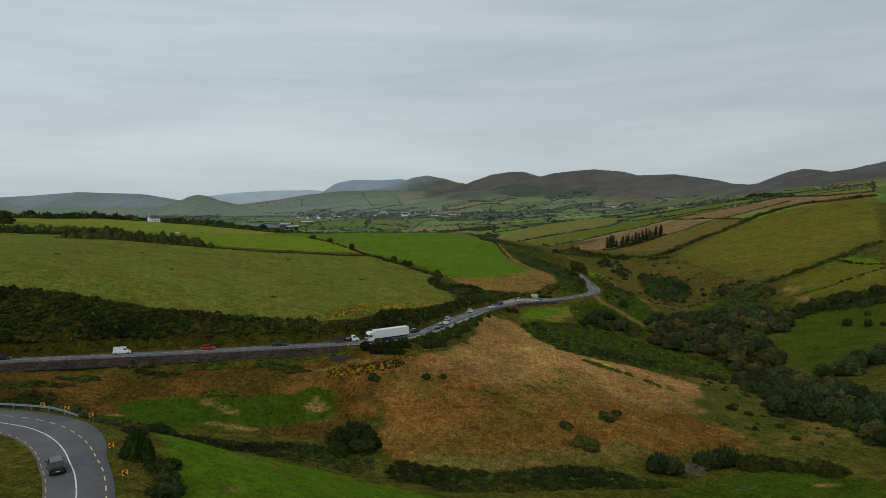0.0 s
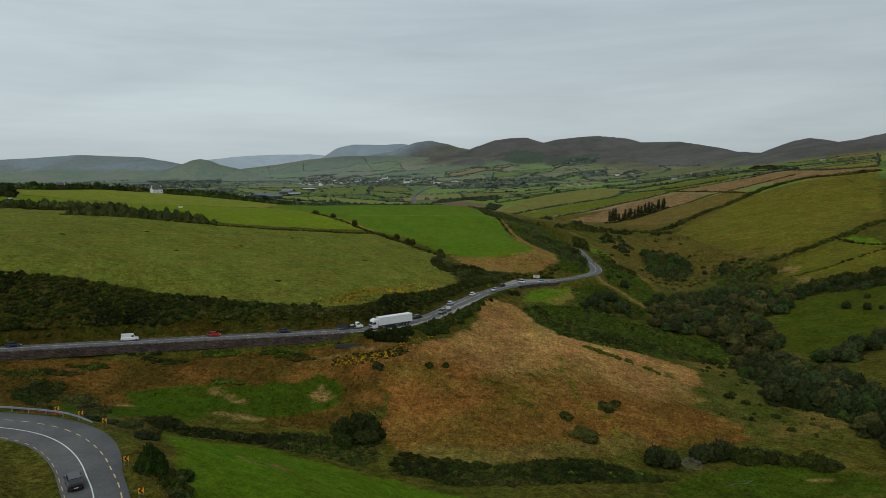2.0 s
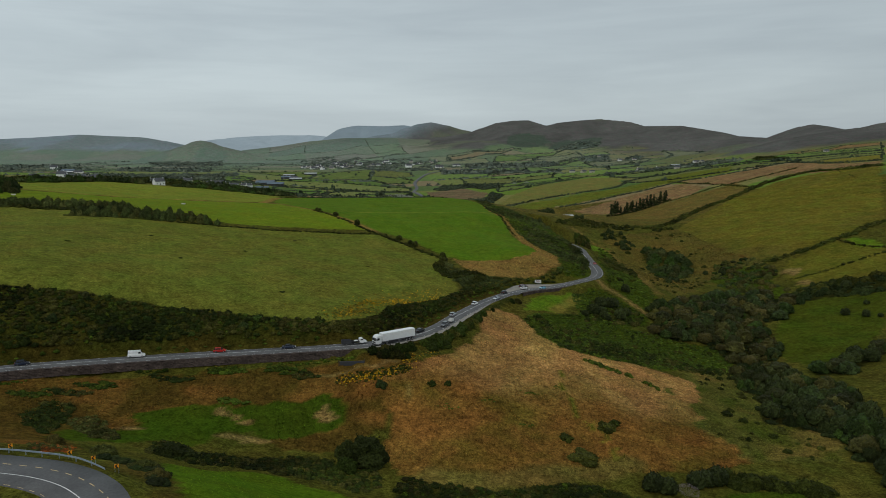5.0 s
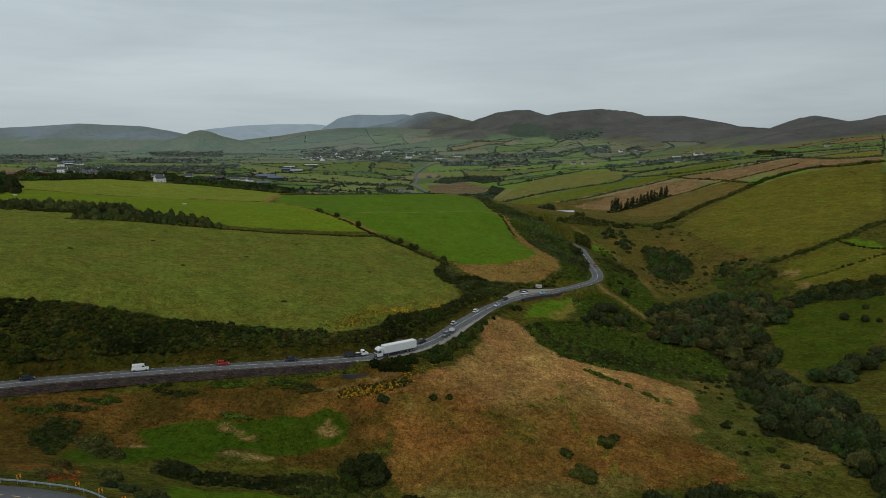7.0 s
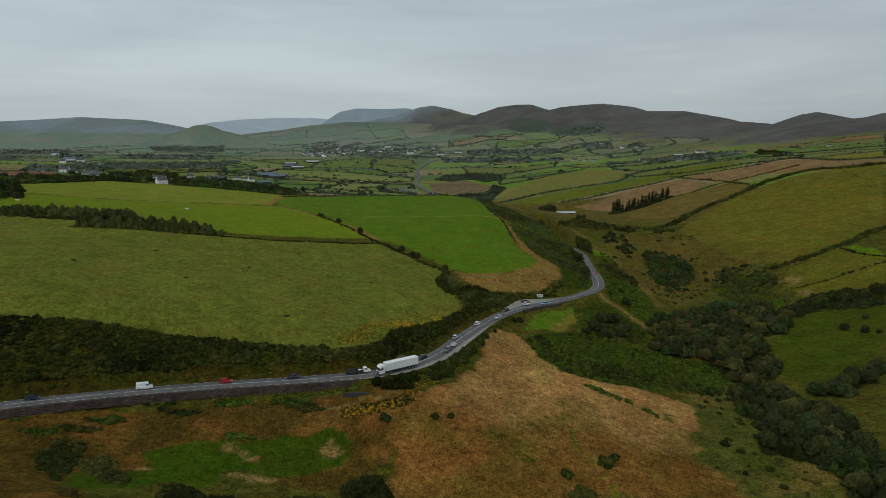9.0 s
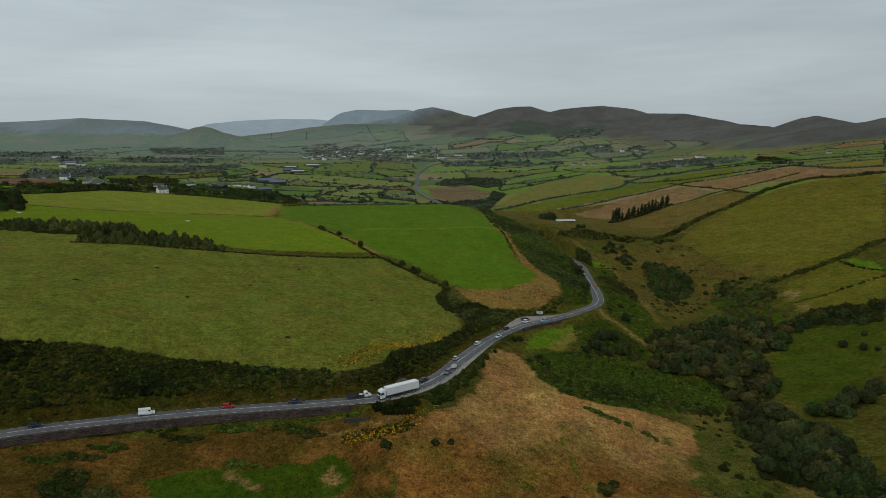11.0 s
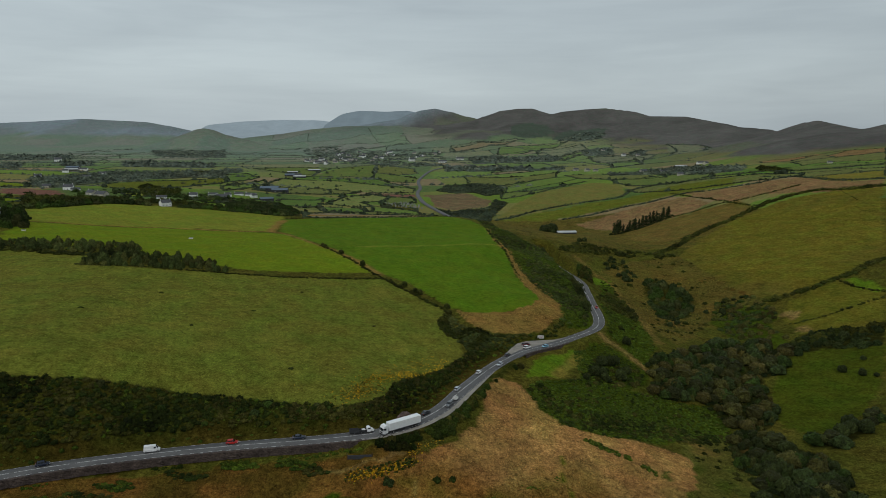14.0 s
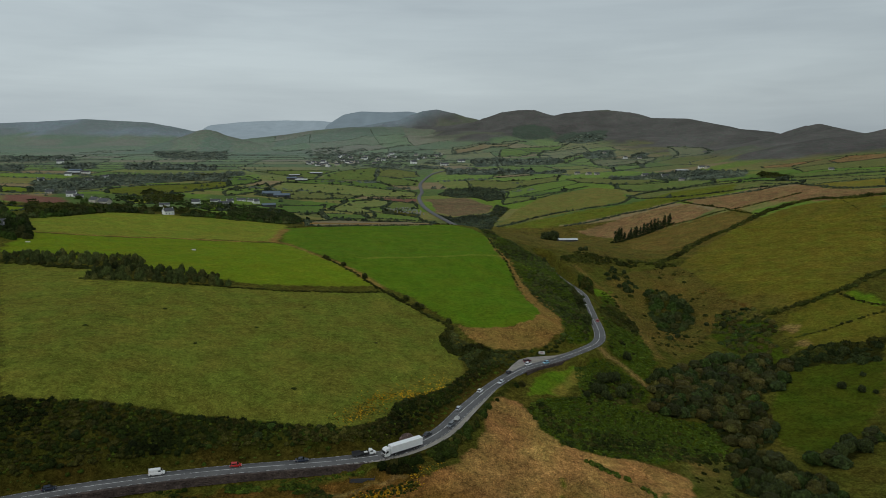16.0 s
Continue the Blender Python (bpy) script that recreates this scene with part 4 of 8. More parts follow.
def leaf_material(name, spread_low=0.74, spread_high=1.28, own_low=1.0, own_high=1.0, sheen=0.06, rough=0.85):
    """Foliage: the clump's own tint, each leaf spray a little lighter or darker, with fine leafy mottling and relief."""
    m, n, l, shader = material(name, rough)
    shader.inputs["Specular IOR Level"].default_value = sheen
    col = n.new("ShaderNodeAttribute")
    col.attribute_name = "tint"
    geo = n.new("ShaderNodeNewGeometry")
    r = n.new("ShaderNodeMapRange")
    r.inputs["To Min"].default_value, r.inputs["To Max"].default_value = spread_low, spread_high
    l.new(geo.outputs["Random Per Island"], r.inputs["Value"])
    s = n.new("ShaderNodeVectorMath")
    s.operation = "SCALE"
    l.new(col.outputs["Color"], s.inputs[0])
    l.new(r.outputs["Result"], s.inputs["Scale"])
    info = n.new("ShaderNodeObjectInfo")
    own = n.new("ShaderNodeMapRange")
    own.inputs["To Min"].default_value, own.inputs["To Max"].default_value = own_low, own_high
    l.new(info.outputs["Random"], own.inputs["Value"])
    s2 = n.new("ShaderNodeVectorMath")
    s2.operation = "SCALE"
    l.new(s.outputs["Vector"], s2.inputs[0])
    l.new(own.outputs["Result"], s2.inputs["Scale"])
    l.new(tinted(n, l, s2.outputs["Vector"], (0.35, 1.6, 5.5), (0.74, 0.50, 0.46), (1.26, 1.55, 1.66)), shader.inputs["Base Color"])
    t = n.new("ShaderNodeTexNoise")
    t.inputs["Scale"].default_value, t.inputs["Detail"].default_value = 3.0, 5
    l.new(n.new("ShaderNodeTexCoord").outputs["Object"], t.inputs["Vector"])
    b_ = n.new("ShaderNodeBump")
    b_.inputs["Strength"].default_value, b_.inputs["Distance"].default_value = 1.0, 0.5
    l.new(t.outputs["Fac"], b_.inputs["Height"])
    l.new(b_.outputs["Normal"], shader.inputs["Normal"])
    return m


GROUND, LEAF = ground_material(), leaf_material("foliage")
CROWN = leaf_material("tree_foliage", 0.56, 1.36, 0.72, 1.32, 0.10, 0.70)
ASPHALT = plain("worn_asphalt", (0.105, 0.104, 0.104), 0.85, 0, (0.15, 2.5), (0.8, 0.85), (1.2, 1.15), 0.3, 20)
GRAVEL = plain("pale_gravel", (0.25, 0.23, 0.20), 0.95, 0, (0.3, 3.0), (0.8, 0.75), (1.2, 1.25), 0.5, 12)
LINE = plain("white_line_paint", (0.72, 0.72, 0.70), 0.6, 0, (0.7, 6.0), (0.75, 0.8), (1.1, 1.1))
YELLOW_LINE = plain("yellow_line_paint", (0.66, 0.50, 0.24), 0.6, 0, (0.7, 6.0), (0.75, 0.8), (1.1, 1.1))
BARK = plain("bark", (0.060, 0.048, 0.036), 0.95, 0, (0.9, 8.0), (0.7, 0.7), (1.3, 1.3), 0.5, 20)
STONE = plain("dark_wall_stone", (0.052, 0.038, 0.032), 0.95, 0, (0.35, 1.8), (0.6, 0.55), (1.5, 1.5), 0.8, 3)


# ---------------------------------------------------------------- mesh helpers
def mesh_object(name, verts, faces, mat, colours=None, parent=None, shade=False, label=""):
    me = bpy.data.meshes.new(name)
    me.from_pydata([], [], [])
    verts = np.asarray(verts, np.float32)
    sizes = np.array([len(f) for f in faces], np.int32) if not isinstance(faces, np.ndarray) else np.full(len(faces), faces.shape[1], np.int32)
    loops = np.concatenate([np.asarray(f, np.int32) for f in faces]) if not isinstance(faces, np.ndarray) else faces.astype(np.int32).ravel()
    me.vertices.add(len(verts))
    me.vertices.foreach_set("co", verts.ravel())
    me.loops.add(len(loops))
    me.loops.foreach_set("vertex_index", loops)
    me.polygons.add(len(sizes))
    me.polygons.foreach_set("loop_start", np.r_[0, np.cumsum(sizes)[:-1]].astype(np.int32))
    me.polygons.foreach_set("loop_total", sizes)
    me.polygons.foreach_set("use_smooth", np.full(len(sizes), shade))
    for key, values in (colours or {}).items():
        if values.ndim == 2:
            me.attributes.new(key, "FLOAT_COLOR", "POINT").data.foreach_set("color", np.c_[values, np.ones(len(values))].astype(np.float32).ravel())
        else:
            me.attributes.new(key, "FLOAT", "POINT").data.foreach_set("value", values.astype(np.float32))
    me.materials.append(mat)
    me.update(calc_edges=True)
    me.validate()
    ob = new(name, me)
    if parent is not None:
        ob.parent = parent
    if label:
        tagged(ob, label)
    return ob


def part(name, bm, mat, parent=None, label=""):
    me = bpy.data.meshes.new(name)
    bm.to_mesh(me)
    bm.free()
    me.materials.append(mat)
    ob = new(name, me)
    if parent is not None:
        ob.parent = parent
    if label:
        tagged(ob, label)
    return ob


def box(bm, size, centre, turn=0.0, bevel=0.0, taper=None):
    """A block with softened edges; taper scales its top in x and y."""
    m = Matrix.Translation(centre) @ Matrix.Rotation(turn, 4, "Z") @ Matrix.Diagonal((*size, 1))
    made = bmesh.ops.create_cube(bm, size=1.0, matrix=m)
    if taper:
        zs = max(v.co.z for v in made["verts"])
        c = Vector(centre)
        for v in made["verts"]:
            if v.co.z > zs - 1e-4:
                v.co.x, v.co.y = c.x + (v.co.x - c.x) * taper[0], c.y + (v.co.y - c.y) * taper[1]
    if bevel:
        edges = list({e for v in made["verts"] for e in v.link_edges})
        bmesh.ops.bevel(bm, geom=edges, offset=bevel, segments=2, affect="EDGES", profile=0.6)


# ---------------------------------------------------------------- the ground: one sheet to the horizon
def build_ground():
    nx, ny = 640, 680
    u = np.linspace(-1, 1, nx)
    xs = 130 * np.sinh(np.arcsinh(4600 / 130) * u)
    v = np.linspace(-np.arcsinh(620 / 160), np.arcsinh(4690 / 160), ny)
    ys = 220 + 160 * np.sinh(v)
    gx, gy = np.meshgrid(xs, ys)
    x, y = gx.ravel(), gy.ravel()
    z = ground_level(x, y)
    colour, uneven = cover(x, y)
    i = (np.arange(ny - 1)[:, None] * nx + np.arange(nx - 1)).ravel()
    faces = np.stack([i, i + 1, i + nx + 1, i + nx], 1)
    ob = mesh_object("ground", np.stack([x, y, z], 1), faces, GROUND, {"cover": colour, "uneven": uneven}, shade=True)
    return tagged(ob, "rolling farmland of green fields, tan moor and heathery hills", "ground", kind="structure")


build_ground()


# ---------------------------------------------------------------- mountains on the horizon
def horizon_ridge(line, colour, seed, label):
    """A distant mountain: its crest, with slopes falling to the plain before and behind it."""
    q = np.array(line, float)
    n = 140
    t = np.linspace(0, 1, n)
    x = q[0, 0] - 120 + (q[-1, 0] - q[0, 0] + 240) * t
    crest = np.interp(x, q[:, 0], q[:, 2])
    crest = np.convolve(np.pad(crest, 3, "edge"), np.ones(7) / 7, "valid") * np.clip(np.minimum(t, 1 - t) * 11 + 0.1, 0, 1)
    verts = []
    for back, fall in ((-520, 0.10), (-380, 0.34), (-260, 0.56), (-150, 0.76), (-60, 0.93), (0, 1.0), (60, 0.9), (130, 0.1)):
        spur = 1 + 0.10 * wave(x, np.full(n, back + 0.0), 130, seed) * (back < 0)
        verts.append(np.stack([x, np.full(n, q[0, 1] + back) + 25 * wave(x, x, 90, seed), crest * fall * spur], 1))
    verts = np.vstack(verts)
    i = (np.arange(7)[:, None] * n + np.arange(n - 1)).ravel()
    # the base colour holds the haze in front of the mountain
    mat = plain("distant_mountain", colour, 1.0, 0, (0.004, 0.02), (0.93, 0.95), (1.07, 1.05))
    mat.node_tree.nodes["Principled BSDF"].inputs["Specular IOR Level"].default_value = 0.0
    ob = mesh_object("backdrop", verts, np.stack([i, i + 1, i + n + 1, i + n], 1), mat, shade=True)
    return tagged(ob, label, "mountain", kind="structure")


horizon_ridge(HORIZON["far_pale_ridge"], (0.36, 0.42, 0.46), 1, "long mountain under low cloud on the horizon, paled by painted haze")
horizon_ridge(HORIZON["far_peak"], (0.235, 0.285, 0.315), 2, "rocky mountain on the horizon with blue-grey haze in its colour")


# ---------------------------------------------------------------- roads
def ribbon(line, lo, hi, lift, dash=None):
    """A strip beside a centre line between two offsets (to the right of its way), with gaps when dashed (on, off)."""
    d = np.gradient(line[:, :2], axis=0)
    d /= np.linalg.norm(d, axis=1)[:, None]
    side = np.stack([d[:, 1], -d[:, 0]], 1)
    lo, hi = np.broadcast_to(lo, len(line)), np.broadcast_to(hi, len(line))
    a = np.c_[line[:, :2] + side * lo[:, None], line[:, 2] + lift]
    b = np.c_[line[:, :2] + side * hi[:, None], line[:, 2] + lift]
    verts = np.stack([a, b], 1).reshape(-1, 3)
    s = np.r_[0, np.cumsum(np.linalg.norm(np.diff(line[:, :2], axis=0), axis=1))]
    keep = [k for k in range(len(line) - 1) if dash is None or (s[k] % sum(dash)) < dash[0]]
    return verts, [(2 * k, 2 * k + 1, 2 * k + 3, 2 * k + 2) for k in keep]


def road_slab(name, line, lo, hi, mat, label, kind="road"):
    """The carriageway: a cambered slab with thickness."""
    d = np.gradient(line[:, :2], axis=0)
    d /= np.linalg.norm(d, axis=1)[:, None]
    side = np.stack([d[:, 1], -d[:, 0]], 1)
    lo, hi = np.broadcast_to(lo, len(line)), np.broadcast_to(hi, len(line))
    rows = []
    for o, drop in ((lo - 0.15, -0.5), (lo, -0.03), ((lo + hi) / 2, 0.03), (hi, -0.03), (hi + 0.15, -0.5)):
        rows.append(np.c_[line[:, :2] + side * o[:, None], line[:, 2] + drop])
    verts = np.stack(rows, 1).reshape(-1, 3)
    faces = [(5 * k + j, 5 * k + j + 1, 5 * k + j + 6, 5 * k + j + 5) for k in range(len(line) - 1) for j in range(4)]
    ob = mesh_object(name, verts, faces, mat, shade=True)
    return tagged(ob, label, kind, kind="structure")


MAIN, NEAR, FAR = curve(ROAD, 1.5), curve(NEAR_ROAD, 0.8), curve(FAR_ROAD, 12)
main_road = road_slab("road", MAIN, -3.25, 3.5, ASPHALT, "two-lane grey asphalt country road winding above the valley")
mesh_object("centre_line", *ribbon(MAIN, -0.09, 0.09, 0.034, (15.0, 1.5)), LINE, parent=main_road)
mesh_object("edge_line", *ribbon(MAIN, -3.0, -2.88, 0.0, (1.5, 1.5)), LINE, parent=main_road)
mesh_object("edge_line", *ribbon(MAIN, 3.02, 3.14, 0.0, (1.5, 1.5)), LINE, parent=main_road)
near_out = 4.2 + 2.3 * smooth(86, 103, NEAR[:, 1])
near_road = road_slab("road", NEAR, -3.6, near_out, ASPHALT, "wide grey asphalt bend with white centre line")
mesh_object("centre_line", *ribbon(NEAR, -0.08, 0.10, 0.045), LINE, parent=near_road)
mesh_object("edge_line", *ribbon(NEAR, 3.15, 3.32, 0.045, (1.6, 1.6)), YELLOW_LINE, parent=near_road)
mesh_object("edge_line", *ribbon(NEAR, -3.33, -3.23, 0.012, (1.6, 1.6)), YELLOW_LINE, parent=near_road)
FAR[:, 2] = np.maximum(FAR[:, 2], ground_level(FAR[:, 0], FAR[:, 1])) + 0.8
road_slab("road", FAR, -3.4, 3.4, ASPHALT, "pale grey country road winding through the far valley")


# ---------------------------------------------------------------- foliage
def ico(sub):
    bm = bmesh.new()
    bmesh.ops.create_icosphere(bm, subdivisions=sub, radius=1.0)
    v = np.array([p.co[:] for p in bm.verts])
    f = np.array([[p.index for p in q.verts] for q in bm.faces])
    bm.free()
    return v, f


def spray_clump(seed, sub, leaves, size, squash=1.0):
    """A rounded clump of foliage one metre in radius: a lumpy heart and loose sprays of leaves round it, all triangles."""
    r = np.random.RandomState(seed)
    v, f = ico(sub)
    lump = 0.80 + 0.14 * np.sin(v @ r.normal(0, 2.6, 3) + 1.0) + 0.16 * r.rand(len(v))
    v = v * lump[:, None]
    v[:, 2] = np.where(v[:, 2] < 0, v[:, 2] * 0.35, v[:, 2] * squash)
    vs, fs, base = [v], [f], len(v)
    for k in range(leaves):
        d = r.normal(size=3)
        d[2] = abs(d[2]) * 0.9 - 0.15
        d /= np.linalg.norm(d)
        c = d * (0.78 + 0.30 * r.rand()) * np.array([1, 1, squash if d[2] > 0 else 0.4])
        nrm = d + r.normal(0, 0.55, 3)
        nrm /= np.linalg.norm(nrm)
        a = np.cross(nrm, r.normal(size=3))
        a /= np.linalg.norm(a)
        b = np.cross(nrm, a)
        s = size * (0.6 + 0.8 * r.rand())
        vs.append(np.array([c - a * s, c - b * s * 0.7 + nrm * s * 0.2, c + a * s, c + b * s * 0.7 - nrm * s * 0.2]))
        fs.append(np.array([[0, 1, 2], [0, 2, 3]]) + base)
        base += 4
    return np.vstack(vs), np.vstack(fs)


CLUMPS = [spray_clump(s, 2, 110, 0.105) for s in range(6)]
BRUSH = [spray_clump(90 + s, 1, 48, 0.16) for s in range(6)]
SMALL = [spray_clump(20 + s, 1, 18, 0.21) for s in range(5)]


def dome_clump(seed, sub, leaves, size):
    """A soft rounded crown one metre in radius: a dome with swells of three sizes and fine sprays of leaves all over it."""
    r = np.random.RandomState(seed)
    v, f = ico(sub)
    swell = np.ones(len(v))
    for freq, amount in ((2.2, 0.12), (4.5, 0.09), (9.0, 0.07)):
        for _ in range(3):
            swell += amount * np.sin(v @ (r.normal(size=3) * freq) + r.rand() * 6.28) * 0.6
    swell += 0.06 * r.normal(size=len(v))
    reach = swell * 0.9
    v = v * reach[:, None]
    v[:, 2] = np.where(v[:, 2] < 0, v[:, 2] * 0.45, v[:, 2])
    vs, fs, base = [v], [f], len(v)
    for k in r.choice(len(v), leaves):
        if v[k, 2] < -0.2:
            continue
        d = v[k] / np.linalg.norm(v[k])
        c = v[k] * (1.0 + 0.07 * r.rand()) + r.normal(0, 0.05, 3)
        nrm = d + r.normal(0, 0.5, 3)
        nrm /= np.linalg.norm(nrm)
        a = np.cross(nrm, r.normal(size=3))
        a /= np.linalg.norm(a)
        b = np.cross(nrm, a)
        z = size * (0.6 + 0.8 * r.rand())
        vs.append(np.array([c - a * z, c - b * z * 0.7, c + a * z, c + b * z * 0.7]))
        fs.append(np.array([[0, 1, 2], [0, 2, 3]]) + base)
        base += 4
    return np.vstack(vs), np.vstack(fs)


DOMES = [dome_clump(150 + s, 3, 200, 0.10) for s in range(5)]
LEAFY = [dome_clump(170 + s, 3, 430, 0.088) for s in range(5)]
FINE_DOMES = [dome_clump(160 + s, 4, 420, 0.055) for s in range(4)]


def tuft(seed, blades=7):
    r = np.random.RandomState(seed)
    vs, fs = [], []
    for k in range(blades):
        a, lean = r.rand() * 6.283, 0.3 + 0.7 * r.rand()
        d, n = np.array([math.cos(a), math.sin(a), 0]), np.array([-math.sin(a), math.cos(a), 0])
        c = d * 0.25 * r.rand()
        vs.append(np.array([c - n * 0.16, c + n * 0.16, c + d * lean + [0, 0, 0.6 + 0.4 * r.rand()]]))
        fs.append(np.array([[0, 1, 2]]) + 3 * k)
    return np.vstack(vs), np.vstack(fs)


TUFTS = [tuft(s) for s in range(4)]


def joined(places, templates, seed=0):
    """Copies of the templates at the places (x, y, z, radius, height, r, g, b), as one mesh's verts, faces and tints."""
    places = np.asarray(places, float)
    r = np.random.RandomState(seed)
    which = r.randint(0, len(templates), len(places))
    turn = r.rand(len(places)) * 6.283
    vs, fs, ts, base = [], [], [], 0
    for k, (tv, tf) in enumerate(templates):
        p, a = places[which == k], turn[which == k]
        if not len(p):
            continue
        c, s = np.cos(a)[:, None], np.sin(a)[:, None]
        x = (tv[:, 0] * c - tv[:, 1] * s) * p[:, 3:4] + p[:, 0:1]
        y = (tv[:, 0] * s + tv[:, 1] * c) * p[:, 3:4] + p[:, 1:2]
        z = tv[:, 2] * p[:, 4:5] + p[:, 2:3]
        vs.append(np.stack([x, y, z], 2).reshape(-1, 3))
        fs.append((tf[None] + (np.arange(len(p)) * len(tv))[:, None, None] + base).reshape(-1, 3))
        ts.append(np.repeat(p[:, 5:8], len(tv), 0))
        base += len(p) * len(tv)
    return np.vstack(vs), np.vstack(fs), np.vstack(ts)


def stuff(name, places, templates, label, category, kind="stuff", seed=0, mat=None):
    v, f, t = joined(places, templates, seed)
    ob = mesh_object(name, v, f, mat or LEAF, {"tint": t})
    return tagged(ob, label, category, kind=kind)


def fill(poly, step, seed, edge=0.0, keep=1.0):
    """Uneven places inside an outline, about one every step metres."""
    r = np.random.RandomState(seed)
    p = np.asarray(poly, float)
    lo, hi = p.min(0), p.max(0)
    gx, gy = np.meshgrid(np.arange(lo[0], hi[0], step), np.arange(lo[1], hi[1], step))
    x, y = gx.ravel() + (r.rand(gx.size) - 0.5) * step * 1.2, gy.ravel() + (r.rand(gx.size) - 0.5) * step * 1.2
    ok = inside(poly, x, y) & (r.rand(len(x)) < keep)
    return x[ok], y[ok]


def clear_of_road(x, y, gap=5.2):
    ok = np.ones(len(x), bool)
    for line in (ROADS[0][0], ROADS[1][0]):
        d, _ = along(line, x, y)
        ok &= d > (gap if line is ROADS[0][0] else 7.6)
    return ok


TINTS_RAW = {
    "gorse": [(0.021, 0.032, 0.011), (0.029, 0.044, 0.013), (0.040, 0.046, 0.016), (0.025, 0.042, 0.013), (0.055, 0.056, 0.024)],
    "bramble": [(0.042, 0.072, 0.015), (0.058, 0.094, 0.018), (0.060, 0.086, 0.020), (0.036, 0.062, 0.015)],
    "willow": [(0.029, 0.046, 0.024), (0.038, 0.052, 0.031), (0.024, 0.039, 0.019), (0.044, 0.052, 0.030), (0.031, 0.058, 0.020)],
    "brownish": [(0.070, 0.064, 0.032), (0.060, 0.062, 0.030), (0.052, 0.062, 0.028)],
    "dark": [(0.023, 0.035, 0.019), (0.030, 0.042, 0.022), (0.018, 0.030, 0.016)],
    "conifer": [(0.022, 0.044, 0.012), (0.028, 0.052, 0.014), (0.018, 0.036, 0.010)],
    # the distant, remote and far tints are paled and blued to imitate haze
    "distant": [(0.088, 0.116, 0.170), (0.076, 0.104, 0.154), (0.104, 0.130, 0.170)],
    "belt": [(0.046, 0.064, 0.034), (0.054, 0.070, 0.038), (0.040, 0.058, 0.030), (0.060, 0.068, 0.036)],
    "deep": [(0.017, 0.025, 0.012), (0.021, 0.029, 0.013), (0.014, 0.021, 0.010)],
    "remote_haze": [(0.096, 0.126, 0.200), (0.084, 0.114, 0.180), (0.112, 0.138, 0.196)],
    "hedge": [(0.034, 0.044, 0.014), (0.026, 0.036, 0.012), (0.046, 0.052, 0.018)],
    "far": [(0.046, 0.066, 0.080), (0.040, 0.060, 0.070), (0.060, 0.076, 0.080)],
    "yellow": [(0.44, 0.25, 0.008), (0.34, 0.19, 0.008), (0.10, 0.09, 0.012), (0.06, 0.07, 0.012)],
    "rust": [(0.22, 0.060, 0.010), (0.15, 0.052, 0.012), (0.085, 0.060, 0.014), (0.05, 0.055, 0.012)],
}


TINTS = {k: [(c[0] * 0.90, c[1] * 0.84, c[2] * 0.42) for c in v] if k not in ("yellow", "rust") else v for k, v in TINTS_RAW.items()}


def places(x, y, radius, height, tint, seed, sink=0.15):
    r = np.random.RandomState(seed)
    n = len(x)
    pal = np.array(TINTS[tint])
    rad = radius[0] + (radius[1] - radius[0]) * r.rand(n) ** 1.5
    hei = rad * (height[0] + (height[1] - height[0]) * r.rand(n))
    # neighbours share a kind, so the tints change in drifts
    kind = (0.5 + 0.6 * wave(x, y, 13, seed) + 0.35 * r.normal(size=n)) * len(pal)
    col = pal[np.clip(kind.astype(int), 0, len(pal) - 1)] * (0.8 + 0.4 * r.rand(n) + 0.45 * wave(x, y, 22, seed + 2) + 0.2 * wave(x, y, 9, seed + 1))[:, None]
    return np.c_[x, y, ground_level(x, y) - sink * hei, rad, hei, col]


def scrub(name, poly, step, radius, height, tint, seed, label, category="scrub", keep=1.0, templates=None, gap=0.0, open_=0.0):
    """open_: how far the scrub thins out in the grassy glades."""
    x, y = fill(poly, step, seed, keep=keep)
    ok = clear_of_road(x, y, max(gap, 3.9 + radius[1])) & (np.random.RandomState(seed + 900).rand(len(x)) > open_ * glade(x, y))
    return stuff(name, places(x[ok], y[ok], radius, height, tint, seed), templates or CLUMPS, label, category, seed=seed)


P = PLAN
scrub("gorse_scrub", P["bank"], 1.3, (0.6, 1.7), (0.6, 1.15), "gorse", 1, "dense dark gorse and bramble scrub on the road bank", templates=BRUSH, open_=0.5, gap=9.0)
scrub("fern_bank", P["bank"], 3.4, (0.5, 1.2), (0.8, 1.3), "bramble", 2, "bright bracken and bramble patches among the gorse", "bracken", 0.5, BRUSH)
scrub("verge_brambles", P["bank"], 2.2, (0.4, 1.0), (0.4, 0.7), "bramble", 25, "low brambles and tall grass above the road verge", "brambles", 0.4, BRUSH, gap=6.2)
scrub("thorn_bushes", P["bank"], 10.0, (1.6, 2.6), (0.8, 1.2), "willow", 12, "grey-green thorn bushes rising out of the gorse", "bushes", 0.5, gap=9.0)
scrub("corner_scrub", [(-3, 372), (2, 352), (10, 346), (20, 343), (34, 348), (30, 335), (18, 326), (8, 312), (2, 325), (-5, 345), (-4, 360)], 1.7, (0.7, 1.8), (0.6, 1.0), "belt", 26, "gorse and bramble scrub filling the field corner", templates=BRUSH, gap=7.0)
scrub("hill_scrub", P["scrubhill"], 3.9, (1.2, 2.6), (0.6, 0.9), "belt", 3, "dark green scrub covering the slope beside the road", templates=BRUSH, open_=0.97)
scrub("hill_fern", P["scrubhill"], 2.1, (0.8, 1.5), (0.35, 0.6), "bramble", 4, "green fern patches over the scrubby slope", "bracken", 1.0, BRUSH)
